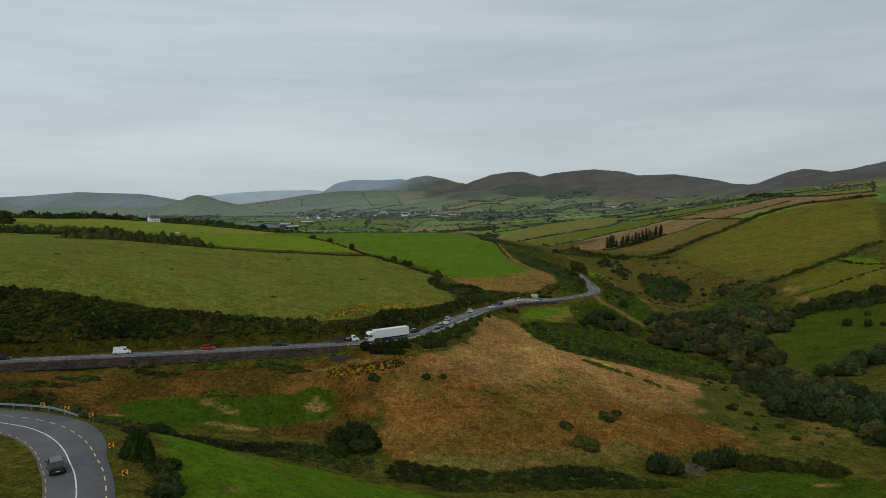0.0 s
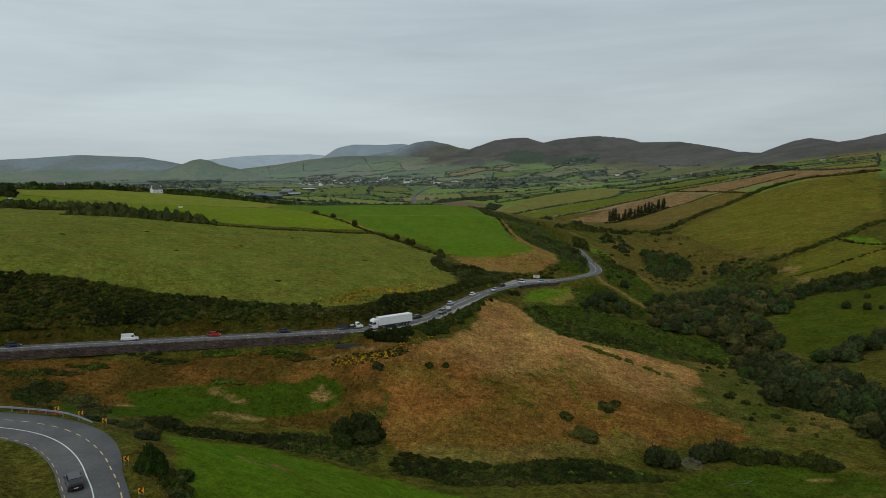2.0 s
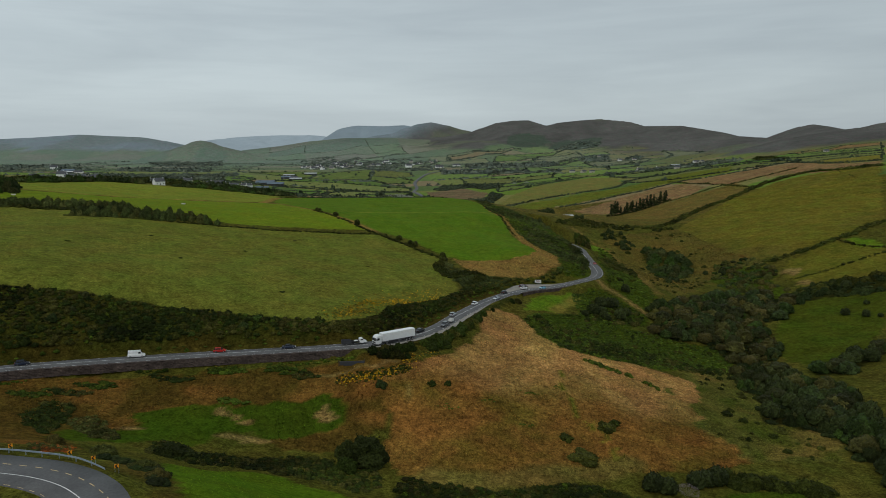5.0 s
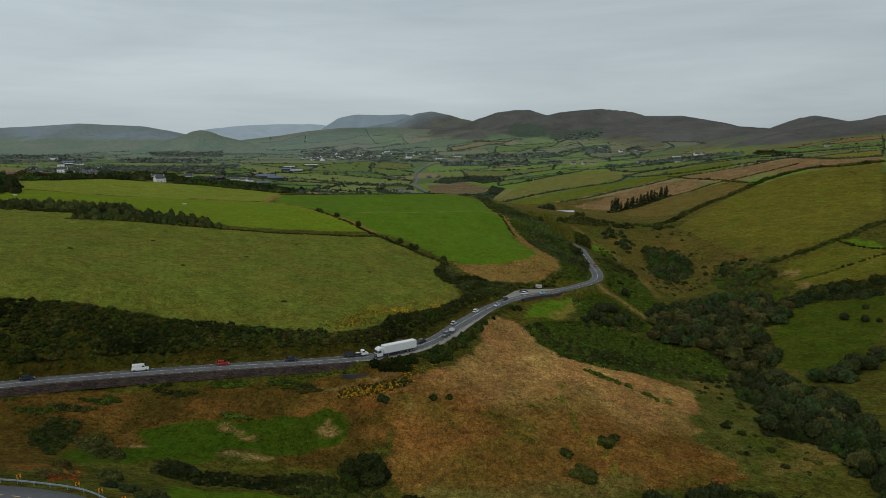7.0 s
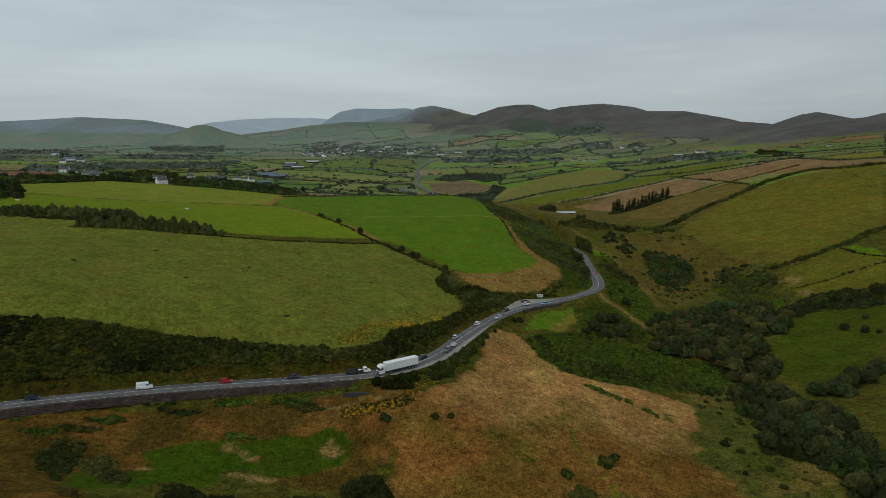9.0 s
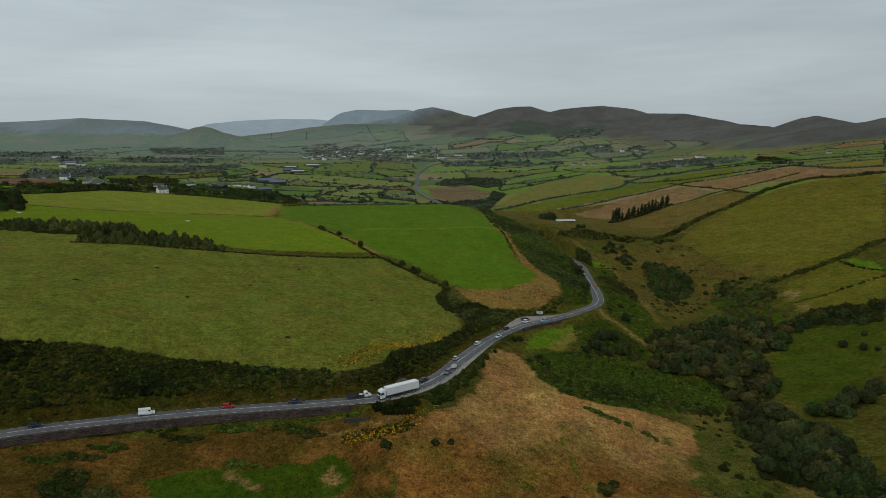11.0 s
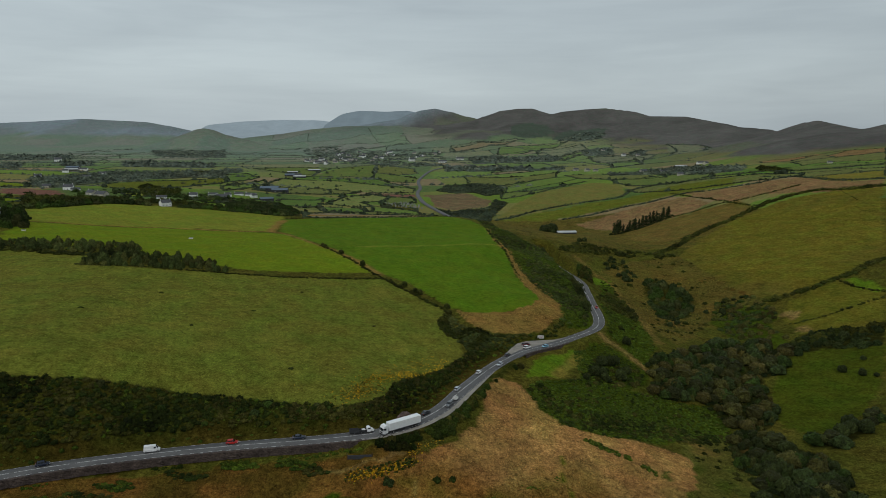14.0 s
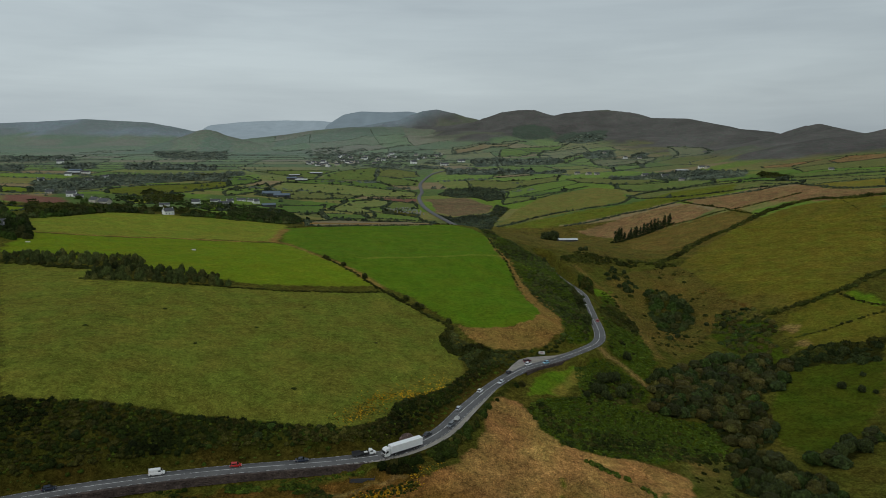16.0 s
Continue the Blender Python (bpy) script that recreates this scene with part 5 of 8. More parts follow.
scrub("roadside_scrub", P["lowerbush"], 1.9, (1.4, 2.4), (1.0, 1.4), "gorse", 5, "thick dark bushes below the road edge", templates=DOMES, gap=7.4)
scrub("roadside_scrub", P["lowerbush2"], 1.9, (1.2, 2.3), (0.9, 1.3), "gorse", 6, "dark green bushes along the lower road verge", templates=DOMES, gap=7.4)
scrub("bracken", P["fern"], 1.35, (0.6, 1.2), (0.35, 0.7), "bramble", 7, "low bright green bracken on the valley side", "bracken", 0.9, BRUSH)
scrub("bracken", P["fern_slope"], 1.6, (0.6, 1.3), (0.4, 0.8), "bramble", 24, "dark green bracken below the lay-by", "bracken", 0.9, BRUSH)
scrub("gorse_scrub", P["fern"], 2.6, (0.7, 1.6), (0.5, 0.9), "gorse", 13, "dark gorse clumps among the green bracken", keep=0.32, templates=BRUSH, open_=1.0)
scrub("valley_scrub", P["fern_edge"], 1.6, (0.7, 1.7), (0.6, 1.0), "gorse", 27, "dark brambles between the bracken and the dry field", "brambles", 0.75, BRUSH)
scrub("valley_scrub", P["slopeR"], 1.9, (0.6, 1.5), (0.4, 0.8), "bramble", 8, "green bracken and bushes falling to the stream", keep=0.6, templates=BRUSH)
scrub("valley_scrub", P["midscrub"], 3.2, (1.2, 2.4), (0.7, 1.0), "gorse", 9, "dark rounded thorn bushes on the valley side")
scrub("valley_scrub", P["slopeR"], 8.0, (1.2, 2.6), (0.6, 0.9), "hedge", 17, "dark rounded bushes on the bracken slope", "bushes", 0.5, DOMES)
scrub("valley_scrub", P["fern"], 9.0, (1.0, 2.2), (0.5, 0.8), "hedge", 18, "dark low bushes among the bracken", "bushes", 0.45, DOMES)
scrub("stream_scrub", P["damp"], 5.5, (0.8, 2.2), (0.5, 0.9), "hedge", 21, "low dark bushes spread over the pale rough grass", "bushes", 0.4, DOMES)
scrub("valley_scrub", P["valleyfloor"], 7.0, (1.0, 2.8), (0.6, 1.0), "hedge", 22, "dark uneven bushes strewn over the brown valley floor", "bushes", 0.10, DOMES)
scrub("ditch_scrub", P["fg_scrub"], 1.3, (0.7, 1.7), (0.45, 0.8), "gorse", 10, "dark bramble scrub along the hollow", templates=BRUSH)
scrub("ditch_scrub", P["fg_scrub"], 3.0, (0.6, 1.2), (0.8, 1.3), "bramble", 14, "green brambles along the hollow", "brambles", 0.5, BRUSH)
scrub("far_scrub", P["far_scrub"], 4.5, (1.8, 4.0), (0.6, 1.0), "far", 11, "dark scrub along the distant stream", templates=SMALL)
scrub("far_scrub", P["far_scrub_upper"], 5.5, (2.4, 5.0), (0.7, 1.1), "far", 19, "dark thickets beside the far stream", templates=SMALL)
scrub("slope_scrub", P["slopebush"], 3.0, (1.4, 2.8), (0.7, 1.0), "hedge", 20, "dark thorn bushes on the bracken slope", "bushes", 0.85, DOMES)
scrub("road_thicket", [(98, 512), (99, 530), (101, 552), (110, 552), (109, 530), (104, 508)], 2.6, (1.6, 3.0), (1.2, 1.8), "gorse", 23, "tall dark bushes beside the upper road", "bushes", 0.9, DOMES)


foot = curve(ROAD, 1.1)
foot = foot[foot[:, 0] < -34]
fd = np.gradient(foot[:, :2], axis=0)
fd /= np.linalg.norm(fd, axis=1)[:, None]
fo = 5.3 + 1.6 * np.random.RandomState(15).rand(len(foot))
fx_, fy_ = foot[:, 0] + fd[:, 1] * fo, foot[:, 1] - fd[:, 0] * fo
ok = wave(fx_, fy_, 11, 2) + 0.4 * wave(fx_, fy_, 4, 1) > -0.05
stuff("wall_foot_brambles", places(fx_[ok], fy_[ok], (0.5, 1.2), (0.7, 1.2), "bramble", 15), BRUSH, "green brambles growing along the foot of the wall", "brambles", seed=15)


# ---------------------------------------------------------------- hedges, each a thing of its own
def hedge(line, width, height, tint, label, seed, step=1.3, gaps=0.1, templates=None):
    q = curve([(*p, 0) for p in line], step)
    r = np.random.RandomState(seed)
    n = len(q)
    x = q[:, 0] + r.normal(0, width * 0.28, n)
    y = q[:, 1] + r.normal(0, width * 0.28, n)
    ok = r.rand(n) > gaps
    p = places(x[ok], y[ok], (width * 0.45, width * 0.8), (height * 0.7 / width * 1.3, height * 1.2 / width * 1.3), tint, seed)
    v, f, t = joined(p, templates or BRUSH, seed)
    c = np.array([q[n // 2, 0], q[n // 2, 1], level_at(q[n // 2, 0], q[n // 2, 1])])
    ob = mesh_object("hedge", v - c, f, LEAF, {"tint": t})
    ob.location = c
    return tagged(ob, label, "hedge", "field hedges")


hedge([(-282, 412), (-255, 409), (-222, 404)], 5.0, 3.2, "hedge", "tall dark hedge between two pastures", 30, 1.6, 0.0)
hedge([(-216, 381), (-183, 385), (-136, 394), (-88, 403), (-45, 418)], 1.7, 1.2, "hedge", "low clipped dark hedge along the rough pasture", 31, 1.0, 0.03)
hedge([(-96, 489), (-83, 472), (-66, 450), (-45, 420)], 1.8, 1.3, "hedge", "gappy hedge with thorn bushes between green fields", 32, 1.2, 0.15)
hedge([(-45, 420), (-29, 400), (-15, 383), (-6, 375), (-3, 360)], 2.2, 1.6, "hedge", "dark thorn hedge below the bright crop field", 33, 1.1, 0.05)
hedge([(-4, 360), (-6, 345), (1, 330), (9, 345), (16, 338), (8, 318)], 3.2, 2.4, "hedge", "thick gorse hedge at the field corner", 34, 0.6, 0.0)
hedge([(17, 341), (26, 344), (34, 348), (44, 354), (54, 363), (60, 374)], 2.4, 1.5, "gorse", "bushy bank behind the gravel lay-by", 35, 0.8, 0.05)
hedge(P["R1"], 5.0, 3.4, "hedge", "broad dark hedge climbing the hillside pasture", 36, 1.3, 0.02, BRUSH)
hedge(P["R2"], 3.4, 2.6, "far", "long thin hedge across the brown hillside", 37, 1.5, 0.04, SMALL)
hedge(P["R3"], 3.6, 3.0, "far", "long hedge between the upper hillside fields", 38, 1.7, 0.06, SMALL)
hedge(P["R4"], 2.4, 1.8, "hedge", "thin hedge through the rough hill grazing", 39, 1.5, 0.15, SMALL)
hedge(P["R5"], 2.6, 2.0, "hedge", "short hedge joining two hillside hedges", 40, 1.5, 0.15, SMALL)
hedge(P["R7"], 4.2, 3.2, "hedge", "bushy hedge with small trees above the wood", 41, 1.6, 0.05)
hedge(P["R8"], 2.2, 1.8, "hedge", "low hedge round a small hillside paddock", 42, 1.4, 0.1)
hedge(P["R9"], 1.9, 1.4, "hedge", "thin scrubby field boundary on the slope", 43, 1.5, 0.12)
hedge(P["R10"], 6.0, 4.6, "hedge", "dense dark tree belt between two pastures", 44, 2.0, 0.0, DOMES)
hedge(P["R12"], 1.2, 0.8, "hedge", "low sod boundary across the hill pasture", 46, 2.5, 0.3, SMALL)
hedge([(-160, 655), (-137, 675), (-94, 692), (-49, 703), (-3, 722)], 2.4, 1.5, "hedge", "low hedge along the crest of the crop field", 47, 1.8, 0.1, SMALL)
hedge([(-360, 566), (-343, 600), (-320, 634), (-291, 646)], 8.0, 6.5, "willow", "tall overgrown hedge at the head of the pastures", 48, 1.5, 0.02)
hedge([(-258, 656), (-222, 664), (-166, 682)], 7.0, 5.0, "willow", "overgrown hedge between a white house and the crop", 54, 1.5, 0.02)
hedge([(32, 640), (36, 560), (41, 505), (44, 465)], 2.0, 1.2, "gorse", "scattered gorse along the crop field margin", 49, 2.4, 0.4)
hedge([(84, 420), (86.5, 445), (89, 475), (90.5, 505), (84, 545), (76, 590)], 4.2, 4.8, "belt", "tall gorse along the cutting beside the road", 55, 0.9, 0.0)
hedge(P["br_hedge"], 5.2, 3.6, "hedge", "tall dark hedge beside the marshy meadow", 51, 0.9, 0.0, DOMES)
hedge([(-40.5, 96), (-38.5, 91), (-36, 85), (-33, 78)], 2.6, 1.3, "willow", "rough brown-green brambles beside the bend", 52, 0.8, 0.0, FINE_DOMES)
hedge([(-70, 129), (-64, 126), (-57, 120), (-51, 112)], 2.6, 1.0, "willow", "low brambles behind the bend signs", 53, 0.9, 0.05, FINE_DOMES)

x, y = fill(P["valleyfloor"], 11, 64, keep=0.15)
stuff("valley_bushes", places(x, y, (0.9, 2.2), (0.6, 1.0), "hedge", 64), CLUMPS, "scattered dark bushes over the damp valley floor", "bushes", seed=64)
x, y = fill([(128, 392), (170, 440), (150, 452), (132, 440), (124, 420)], 6, 65, keep=0.5)
stuff("valley_bushes", places(x, y, (1.0, 2.4), (0.6, 1.0), "hedge", 65), CLUMPS, "scattered dark bushes beside the stream", "bushes", seed=65)

# wooded belt between the pastures
x, y = fill(P["belt"], 4.2, 60)
stuff("thorn_belt", places(x, y, (1.5, 3.0), (1.5, 2.3), "belt", 60), DOMES, "dense dark belt of thorn trees between pastures", "thicket", seed=60)
x, y = fill(P["beltL"], 4.2, 61)
stuff("thorn_belt", places(x, y, (1.5, 2.8), (1.4, 2.1), "belt", 61), DOMES, "low thicket along the top of the rough pasture", "thicket", seed=61)
x, y = fill(P["topscrub"], 3.6, 62)
stuff("far_thicket", places(x, y, (1.6, 3.4), (0.6, 1.0), "willow", 62), BRUSH, "dark thicket behind the crest of the fields", "thicket", seed=62)
x, y = fill([(-316, 472), (-304, 479), (-318, 503), (-348, 548), (-390, 585), (-392, 560), (-350, 500)], 5.0, 63)
stuff("far_thicket", places(x, y, (2.8, 5.0), (1.3, 2.0), "willow", 63), DOMES, "dark trees sheltering a white house", "thicket", seed=63)


# ---------------------------------------------------------------- trees
def limb(bm, a, b, r0, r1, sides=6):
    a, b = Vector(a), Vector(b)
    m = (b - a).to_track_quat("Z", "Y").to_matrix().to_4x4()
    m.translation = (a + b) / 2
    bmesh.ops.create_cone(bm, cap_ends=True, segments=sides, radius1=r0, radius2=r1, depth=(b - a).length, matrix=m)


def tree(seed, height, spread_r, tint, label, category="tree", lobes=8, templates=None, at=None):
    """A tapered trunk with limbs, and an uneven crown of many sprays."""
    r = np.random.RandomState(seed)
    top = new("tree")
    bm = bmesh.new()
    knee = (0.15 * spread_r * r.normal(), 0.15 * spread_r * r.normal(), height * 0.38)
    limb(bm, (0, 0, -0.4), knee, height * 0.035, height * 0.024, 7)
    pts = []
    for k in range(lobes):
        a = 6.283 * k / lobes + r.rand()
        d = spread_r * (0.25 + 0.5 * r.rand())
        tip = (knee[0] + math.cos(a) * d, knee[1] + math.sin(a) * d, height * (0.30 + 0.45 * r.rand()))
        if k % 2 == 0:
            limb(bm, knee, tip, height * 0.018, height * 0.006, 5)
        pts.append(tip)
    pts.append((knee[0], knee[1], height * 0.78))
    part("trunk", bm, BARK, top)
    pal = np.array(TINTS[tint])
    base = pal[r.randint(len(pal))]
    rows = []
    if templates:
        for p in pts:
            rad = spread_r * (0.50 + 0.25 * r.rand())
            rows.append((*p, rad, rad * (0.75 + 0.3 * r.rand()), *(pal[r.randint(len(pal))] * (0.8 + 0.4 * r.rand()))))
    else:
        rows.append((knee[0], knee[1], height * 0.22, spread_r * 0.92, height * 0.64, *base))
        for k in range(5):
            a, d = 1.257 * k + r.rand(), spread_r * (0.40 + 0.22 * r.rand())
            rad = spread_r * (0.42 + 0.20 * r.rand())
            rows.append((knee[0] + math.cos(a) * d, knee[1] + math.sin(a) * d, height * (0.12 + 0.22 * r.rand()), rad, height * (0.36 + 0.16 * r.rand()), *((0.7 * base + 0.3 * pal[r.randint(len(pal))]) * (0.85 + 0.3 * r.rand()))))
    v, f, t = joined(rows, templates or LEAFY, seed)
    mesh_object("crown", v, f, CROWN, {"tint": t}, parent=top)
    if at is not None:
        top.location = (*at, level_at(*at))
    return tagged(top, label, category, "trees of the stream wood" if lobes > 5 else "thorn trees")


def stand(model, x, y, size, seed, group):
    """Copies of model trees, each at its own turn and size."""
    r = np.random.RandomState(seed)
    z = ground_level(x, y)
    for k in range(len(x)):
        s = size[0] + (size[1] - size[0]) * r.rand()
        m = Matrix.Translation((x[k], y[k], z[k])) @ Matrix.Rotation(r.rand() * 6.283, 4, "Z") @ Matrix.Diagonal((s, s, s * (0.85 + 0.3 * r.rand()), 1))
        tagged(copy_thing(model[r.randint(len(model))], m), group=group)


WILLOWS = [tree(100 + k, 6.0, 4.2, "willow", "grey-green willow tree in the valley bottom", at=((128, 345), (150, 370), (140, 262))[k]) for k in range(3)]
BROWNS = [tree(110 + k, 6.2, 4.4, "brownish", "brownish rounded alder tree in the stream wood", at=((136, 335), (158, 350), (146, 318))[k]) for k in range(3)]
DARKS = [tree(120 + k, 5.6, 3.2, "dark", "dark green rounded tree beside the fields", at=((160, 490), (230, 392))[k]) for k in range(2)]
THORNS = [tree(130 + k, 3.2, 1.7, "hedge", "small dark hawthorn tree on a field bank", lobes=5, at=((-92, 484), (-23, 397))[k]) for k in range(2)]
for name, step, seed, tint, low, label in (
    ("woodA", 3.6, 71, "dark", (1.4, 2.4), "dark green undergrowth of the thorn thicket"),
    ("woodE", 3.6, 73, "hedge", (1.6, 3.0), "dark bushes along the foot of the hillside"),
    ("woodF", 4.0, 74, "hedge", (1.6, 2.8), "small dark thicket on the valley floor"),
    # woodB and woodC take the dark tint as painted shade in the gaps
    ("woodB", 3.4, 75, "dark", (1.4, 2.2), "low willow scrub in the valley bottom, darkened for shade"),
    ("woodB2", 4.2, 79, "willow", (1.6, 3.0), "grey-green bushes strewn along the stream"),
    ("woodC", 3.4, 76, "dark", (1.4, 2.4), "low green scrub darkened for shade beneath the stream wood"),
    ("woodD", 3.6, 78, "dark", (1.4, 2.4), "dark undergrowth of the tree belt"),
):
    x, y = fill(P[name], step, seed, keep=0.85)
    loose = {"woodA": -0.1, "woodB2": 0.0, "woodE": -0.1, "woodF": -0.3}.get(name, -0.45)
    ok = wave(x, y, 17, seed) + 0.5 * wave(x, y, 7, 1) > loose
    x, y = x[ok], y[ok]
    stuff("willow_thicket", places(x, y, low, (0.6, 0.95), tint, seed), BRUSH, label, "thicket", seed=seed)
for name, seed, tint in (("woodB", 175, "brownish"), ("woodB", 176, "willow"), ("woodC", 177, "willow"), ("woodC", 178, "dark")):
    x, y = fill(P[name], 5.0, seed, keep=0.4)
    stuff("sallow_bushes", places(x, y, (1.2, 2.4), (1.5, 2.3), tint, seed), DOMES, "leafy sallow bushes between the trees of the stream wood", "bushes", seed=seed)
for name, models, step, size, seed, keep in (
    ("woodB", BROWNS + WILLOWS + WILLOWS[:1], 5.8, (0.5, 1.12), 3, 0.9), ("woodC", WILLOWS + DARKS + BROWNS[:1] + DARKS, 6.8, (0.55, 1.3), 4, 0.85),
    ("woodG", DARKS + WILLOWS, 6.4, (0.7, 1.2), 10, 0.9), ("midscrub", DARKS, 6.2, (0.55, 1.05), 7, 0.8),
):
    x, y = fill(P[name], step, 200 + seed, keep=keep)
    stand(models, x, y, size, seed, "trees of the stream wood")
for name, step, radius, seed, tint, label in (
    ("woodA", 5.6, (2.4, 4.8), 1, "willow", "dark green rounded thorn trees in a dense thicket"), ("woodA2", 6.0, (2.0, 3.8), 2, "dark", "dark green thorn trees on the valley floor"),
    ("woodB2", 6.2, (1.6, 3.2), 8, "brownish", "grey-green willows strewn along the stream"), ("woodD", 4.8, (2.2, 4.2), 6, "dark", "dark green trees of a field belt"),
    ("woodH", 5.0, (2.0, 4.0), 12, "dark", "dark green trees at the foot of the stream wood"),
    ("woodF", 6.0, (1.8, 3.4), 9, "dark", "dark green thorn trees in a small group"), ("woodE", 6.5, (1.6, 3.2), 11, "hedge", "dark thorn trees along the foot of the hillside"),
):
    x, y = fill(P[name], step, 200 + seed, keep=0.85)
    ok = wave(x, y, 19, seed) + 0.4 * wave(x, y, 8, 2) > -0.32
    x, y = x[ok], y[ok]
    stuff("thorn_trees", places(x, y, radius, (0.9, 1.25), tint, 200 + seed), DOMES, label, "trees", seed=200 + seed)


def spots(models, at, size, seed, group):
    p = np.array(at, float)
    stand(models, p[:, 0], p[:, 1], size, seed, group)


spots(DARKS, [(138, 590), (146, 581), (134, 548), (128, 560), (139, 540), (186, 462), (178, 470), (148, 440), (140, 430), (108, 356), (112, 362), (97, 372)], (0.5, 0.9), 27, "valley bushes")
spots(THORNS, [(-95, 490), (-78, 468), (-30, 407), (-20, 394), (-4, 376), (-3, 366), (-60, 444), (318, 848), (303, 905), (262, 700), (238, 676)], (0.8, 1.3), 21, "thorn trees")
spots(DARKS, [(224, 362), (207, 352), (214, 345), (219, 341), (222, 318), (232, 341), (196, 303), (122, 655), (128, 660), (98, 372), (114, 338), (104, 352)], (0.4, 0.8), 22, "field trees")
spots(DARKS, [(53.5, 170), (57, 169), (66, 172.5), (69, 173.5), (72, 174), (122, 181), (124, 177), (119, 172), (127, 186)], (0.75, 1.05), 23, "hollow trees")
headtrees = curve([(-362, 566, 0), (-343, 602, 0), (-320, 636, 0), (-273, 655, 0), (-222, 667, 0), (-168, 684, 0)], 9.0)
hx_, hy_ = (headtrees[:, :2] + np.random.RandomState(5).normal(0, 3, (len(headtrees), 2))).T
ok = np.hypot(hx_ + 275, hy_ - 650) > 17
hx_, hy_ = hx_[ok], hy_[ok]
stuff("shelter_trees", places(hx_, hy_, (3.0, 5.4), (1.3, 1.8), "willow", 26), DOMES, "dark trees at the head of the pastures", "trees", seed=26)
hedge([(174, 742), (200, 765), (222, 785), (246, 805), (262, 818)], 3.6, 2.2, "dark", "dark undergrowth beneath the hillside pines", 56, 1.5, 0.1)


def pine(seed, height, label, at):
    """A slim trunk with a ragged, tapering crown of flat sprays over most of its height."""
    r = np.random.RandomState(seed)
    top = new("tree")
    bm = bmesh.new()
    lean = r.normal(0, 0.3, 2)
    limb(bm, (0, 0, -0.5), (*lean, height * 0.92), 0.30, 0.08, 7)
    rows, pal = [], np.array(TINTS["dark"])
    for k in range(30):
        z = height * (0.14 + 0.82 * (k + r.rand()) / 30)
        a, d = 2.4 * k + r.rand(), (0.35 + 2.9 * r.rand()) * (1.15 - 0.85 * z / height)
        tip = (lean[0] * z / height + math.cos(a) * d, lean[1] * z / height + math.sin(a) * d, z)
        limb(bm, (lean[0] * z / height, lean[1] * z / height, z - 0.5), tip, 0.07, 0.03, 4)
        rad = (1.1 + 1.0 * r.rand()) * (1.2 - 0.7 * z / height)
        rows.append((*tip, rad, rad * 0.8, *(pal[r.randint(len(pal))] * (0.8 + 0.5 * r.rand()))))
    part("trunk", bm, BARK, top)
    v, f, t = joined(rows, SMALL, seed)
    mesh_object("crown", v, f, CROWN, {"tint": t}, parent=top)
    top.location = (*at, level_at(*at))
    return tagged(top, label, "pine", "row of pines")


PINES = [pine(140 + k, 14.0, "tall dark pine in a hillside row", at) for k, at in enumerate(((176, 741), (238, 799), (206, 770)))]
spots(PINES, [(180, 745), (184, 750), (189, 755), (194, 758), (198, 763), (203, 767), (212, 776), (217, 780), (222, 784), (228, 791), (233, 795), (243, 804), (247, 808), (250, 812), (255, 814), (258, 818)], (0.6, 1.05), 24, "row of pines")
spots(DARKS, [(112, 806), (119, 812), (115, 802)], (1.8, 2.3), 29, "trees beside the shed")


def bush(seed, radius, height, tint, label, at, lobes=9, group="", cone=0.0):
    """A large single bush: a short stem and a broad uneven crown down to the ground; cone narrows it upwards."""
    r = np.random.RandomState(seed)
    top = new("bush")
    top.location = (*at, level_at(*at))
    bm = bmesh.new()
    pal = np.array(TINTS[tint])
    base = pal[r.randint(len(pal))]
    rows = [(0, 0, height * 0.02, radius * (0.74 - 0.1 * cone), height * 0.98, *base)]
    for k in range(max(4, lobes // 2)):
        a = 6.283 * k / max(4, lobes // 2) + 0.7 * r.rand()
        d = radius * (0.40 + 0.24 * r.rand()) * (1 - 0.35 * cone)
        rad = radius * (0.36 + 0.20 * r.rand())
        tip = (math.cos(a) * d, math.sin(a) * d, height * (0.02 + 0.08 * r.rand()))
        rows.append((*tip, rad, height * (0.5 + 0.3 * r.rand()), *((0.7 * base + 0.3 * pal[r.randint(len(pal))]) * (0.8 + 0.4 * r.rand()))))
        limb(bm, (0, 0, -0.3), (tip[0], tip[1], tip[2] + 0.3 * height), 0.07, 0.02, 5)
    part("stem", bm, BARK, top)
    # the outer sprays follow the slope of the ground
    lie = np.array(rows)
    away = np.hypot(lie[:, 0], lie[:, 1]) / radius
    lie[:, 2] += (ground_level(lie[:, 0] + at[0], lie[:, 1] + at[1]) - top.location.z) * np.clip(away, 0, 1) - 0.10 * height
    v, f, t = joined(lie, FINE_DOMES if at[1] < 182 else DOMES, seed)
    mesh_object("crown", v, f, LEAF, {"tint": t}, parent=top)
    return tagged(top, label, "bush", group)


bush(301, 7.2, 6.2, "deep", "large dark round bush in the brown hollow", (-24, 176), 16)
bush(302, 4.0, 3.2, "gorse", "grey-green bush beside the large dark bush", (-27.5, 170.5), 9)
scrub("bramble_patch", P["hollow_scrub"], 1.15, (0.6, 1.5), (0.45, 0.8), "gorse", 306, "dark brambles filling the hollow below the bushes", "brambles", templates=BRUSH)
scrub("bramble_patch", P["hollow_scrub"], 2.6, (0.5, 1.1), (0.5, 0.8), "brownish", 307, "dull brown-green brambles filling the hollow", "brambles", 0.7, BRUSH)
scrub("bramble_patch", P["rail_scrub"], 1.2, (0.8, 1.7), (0.5, 0.9), "gorse", 308, "low dark brambles in the brown grass", "brambles", 0.9, BRUSH)
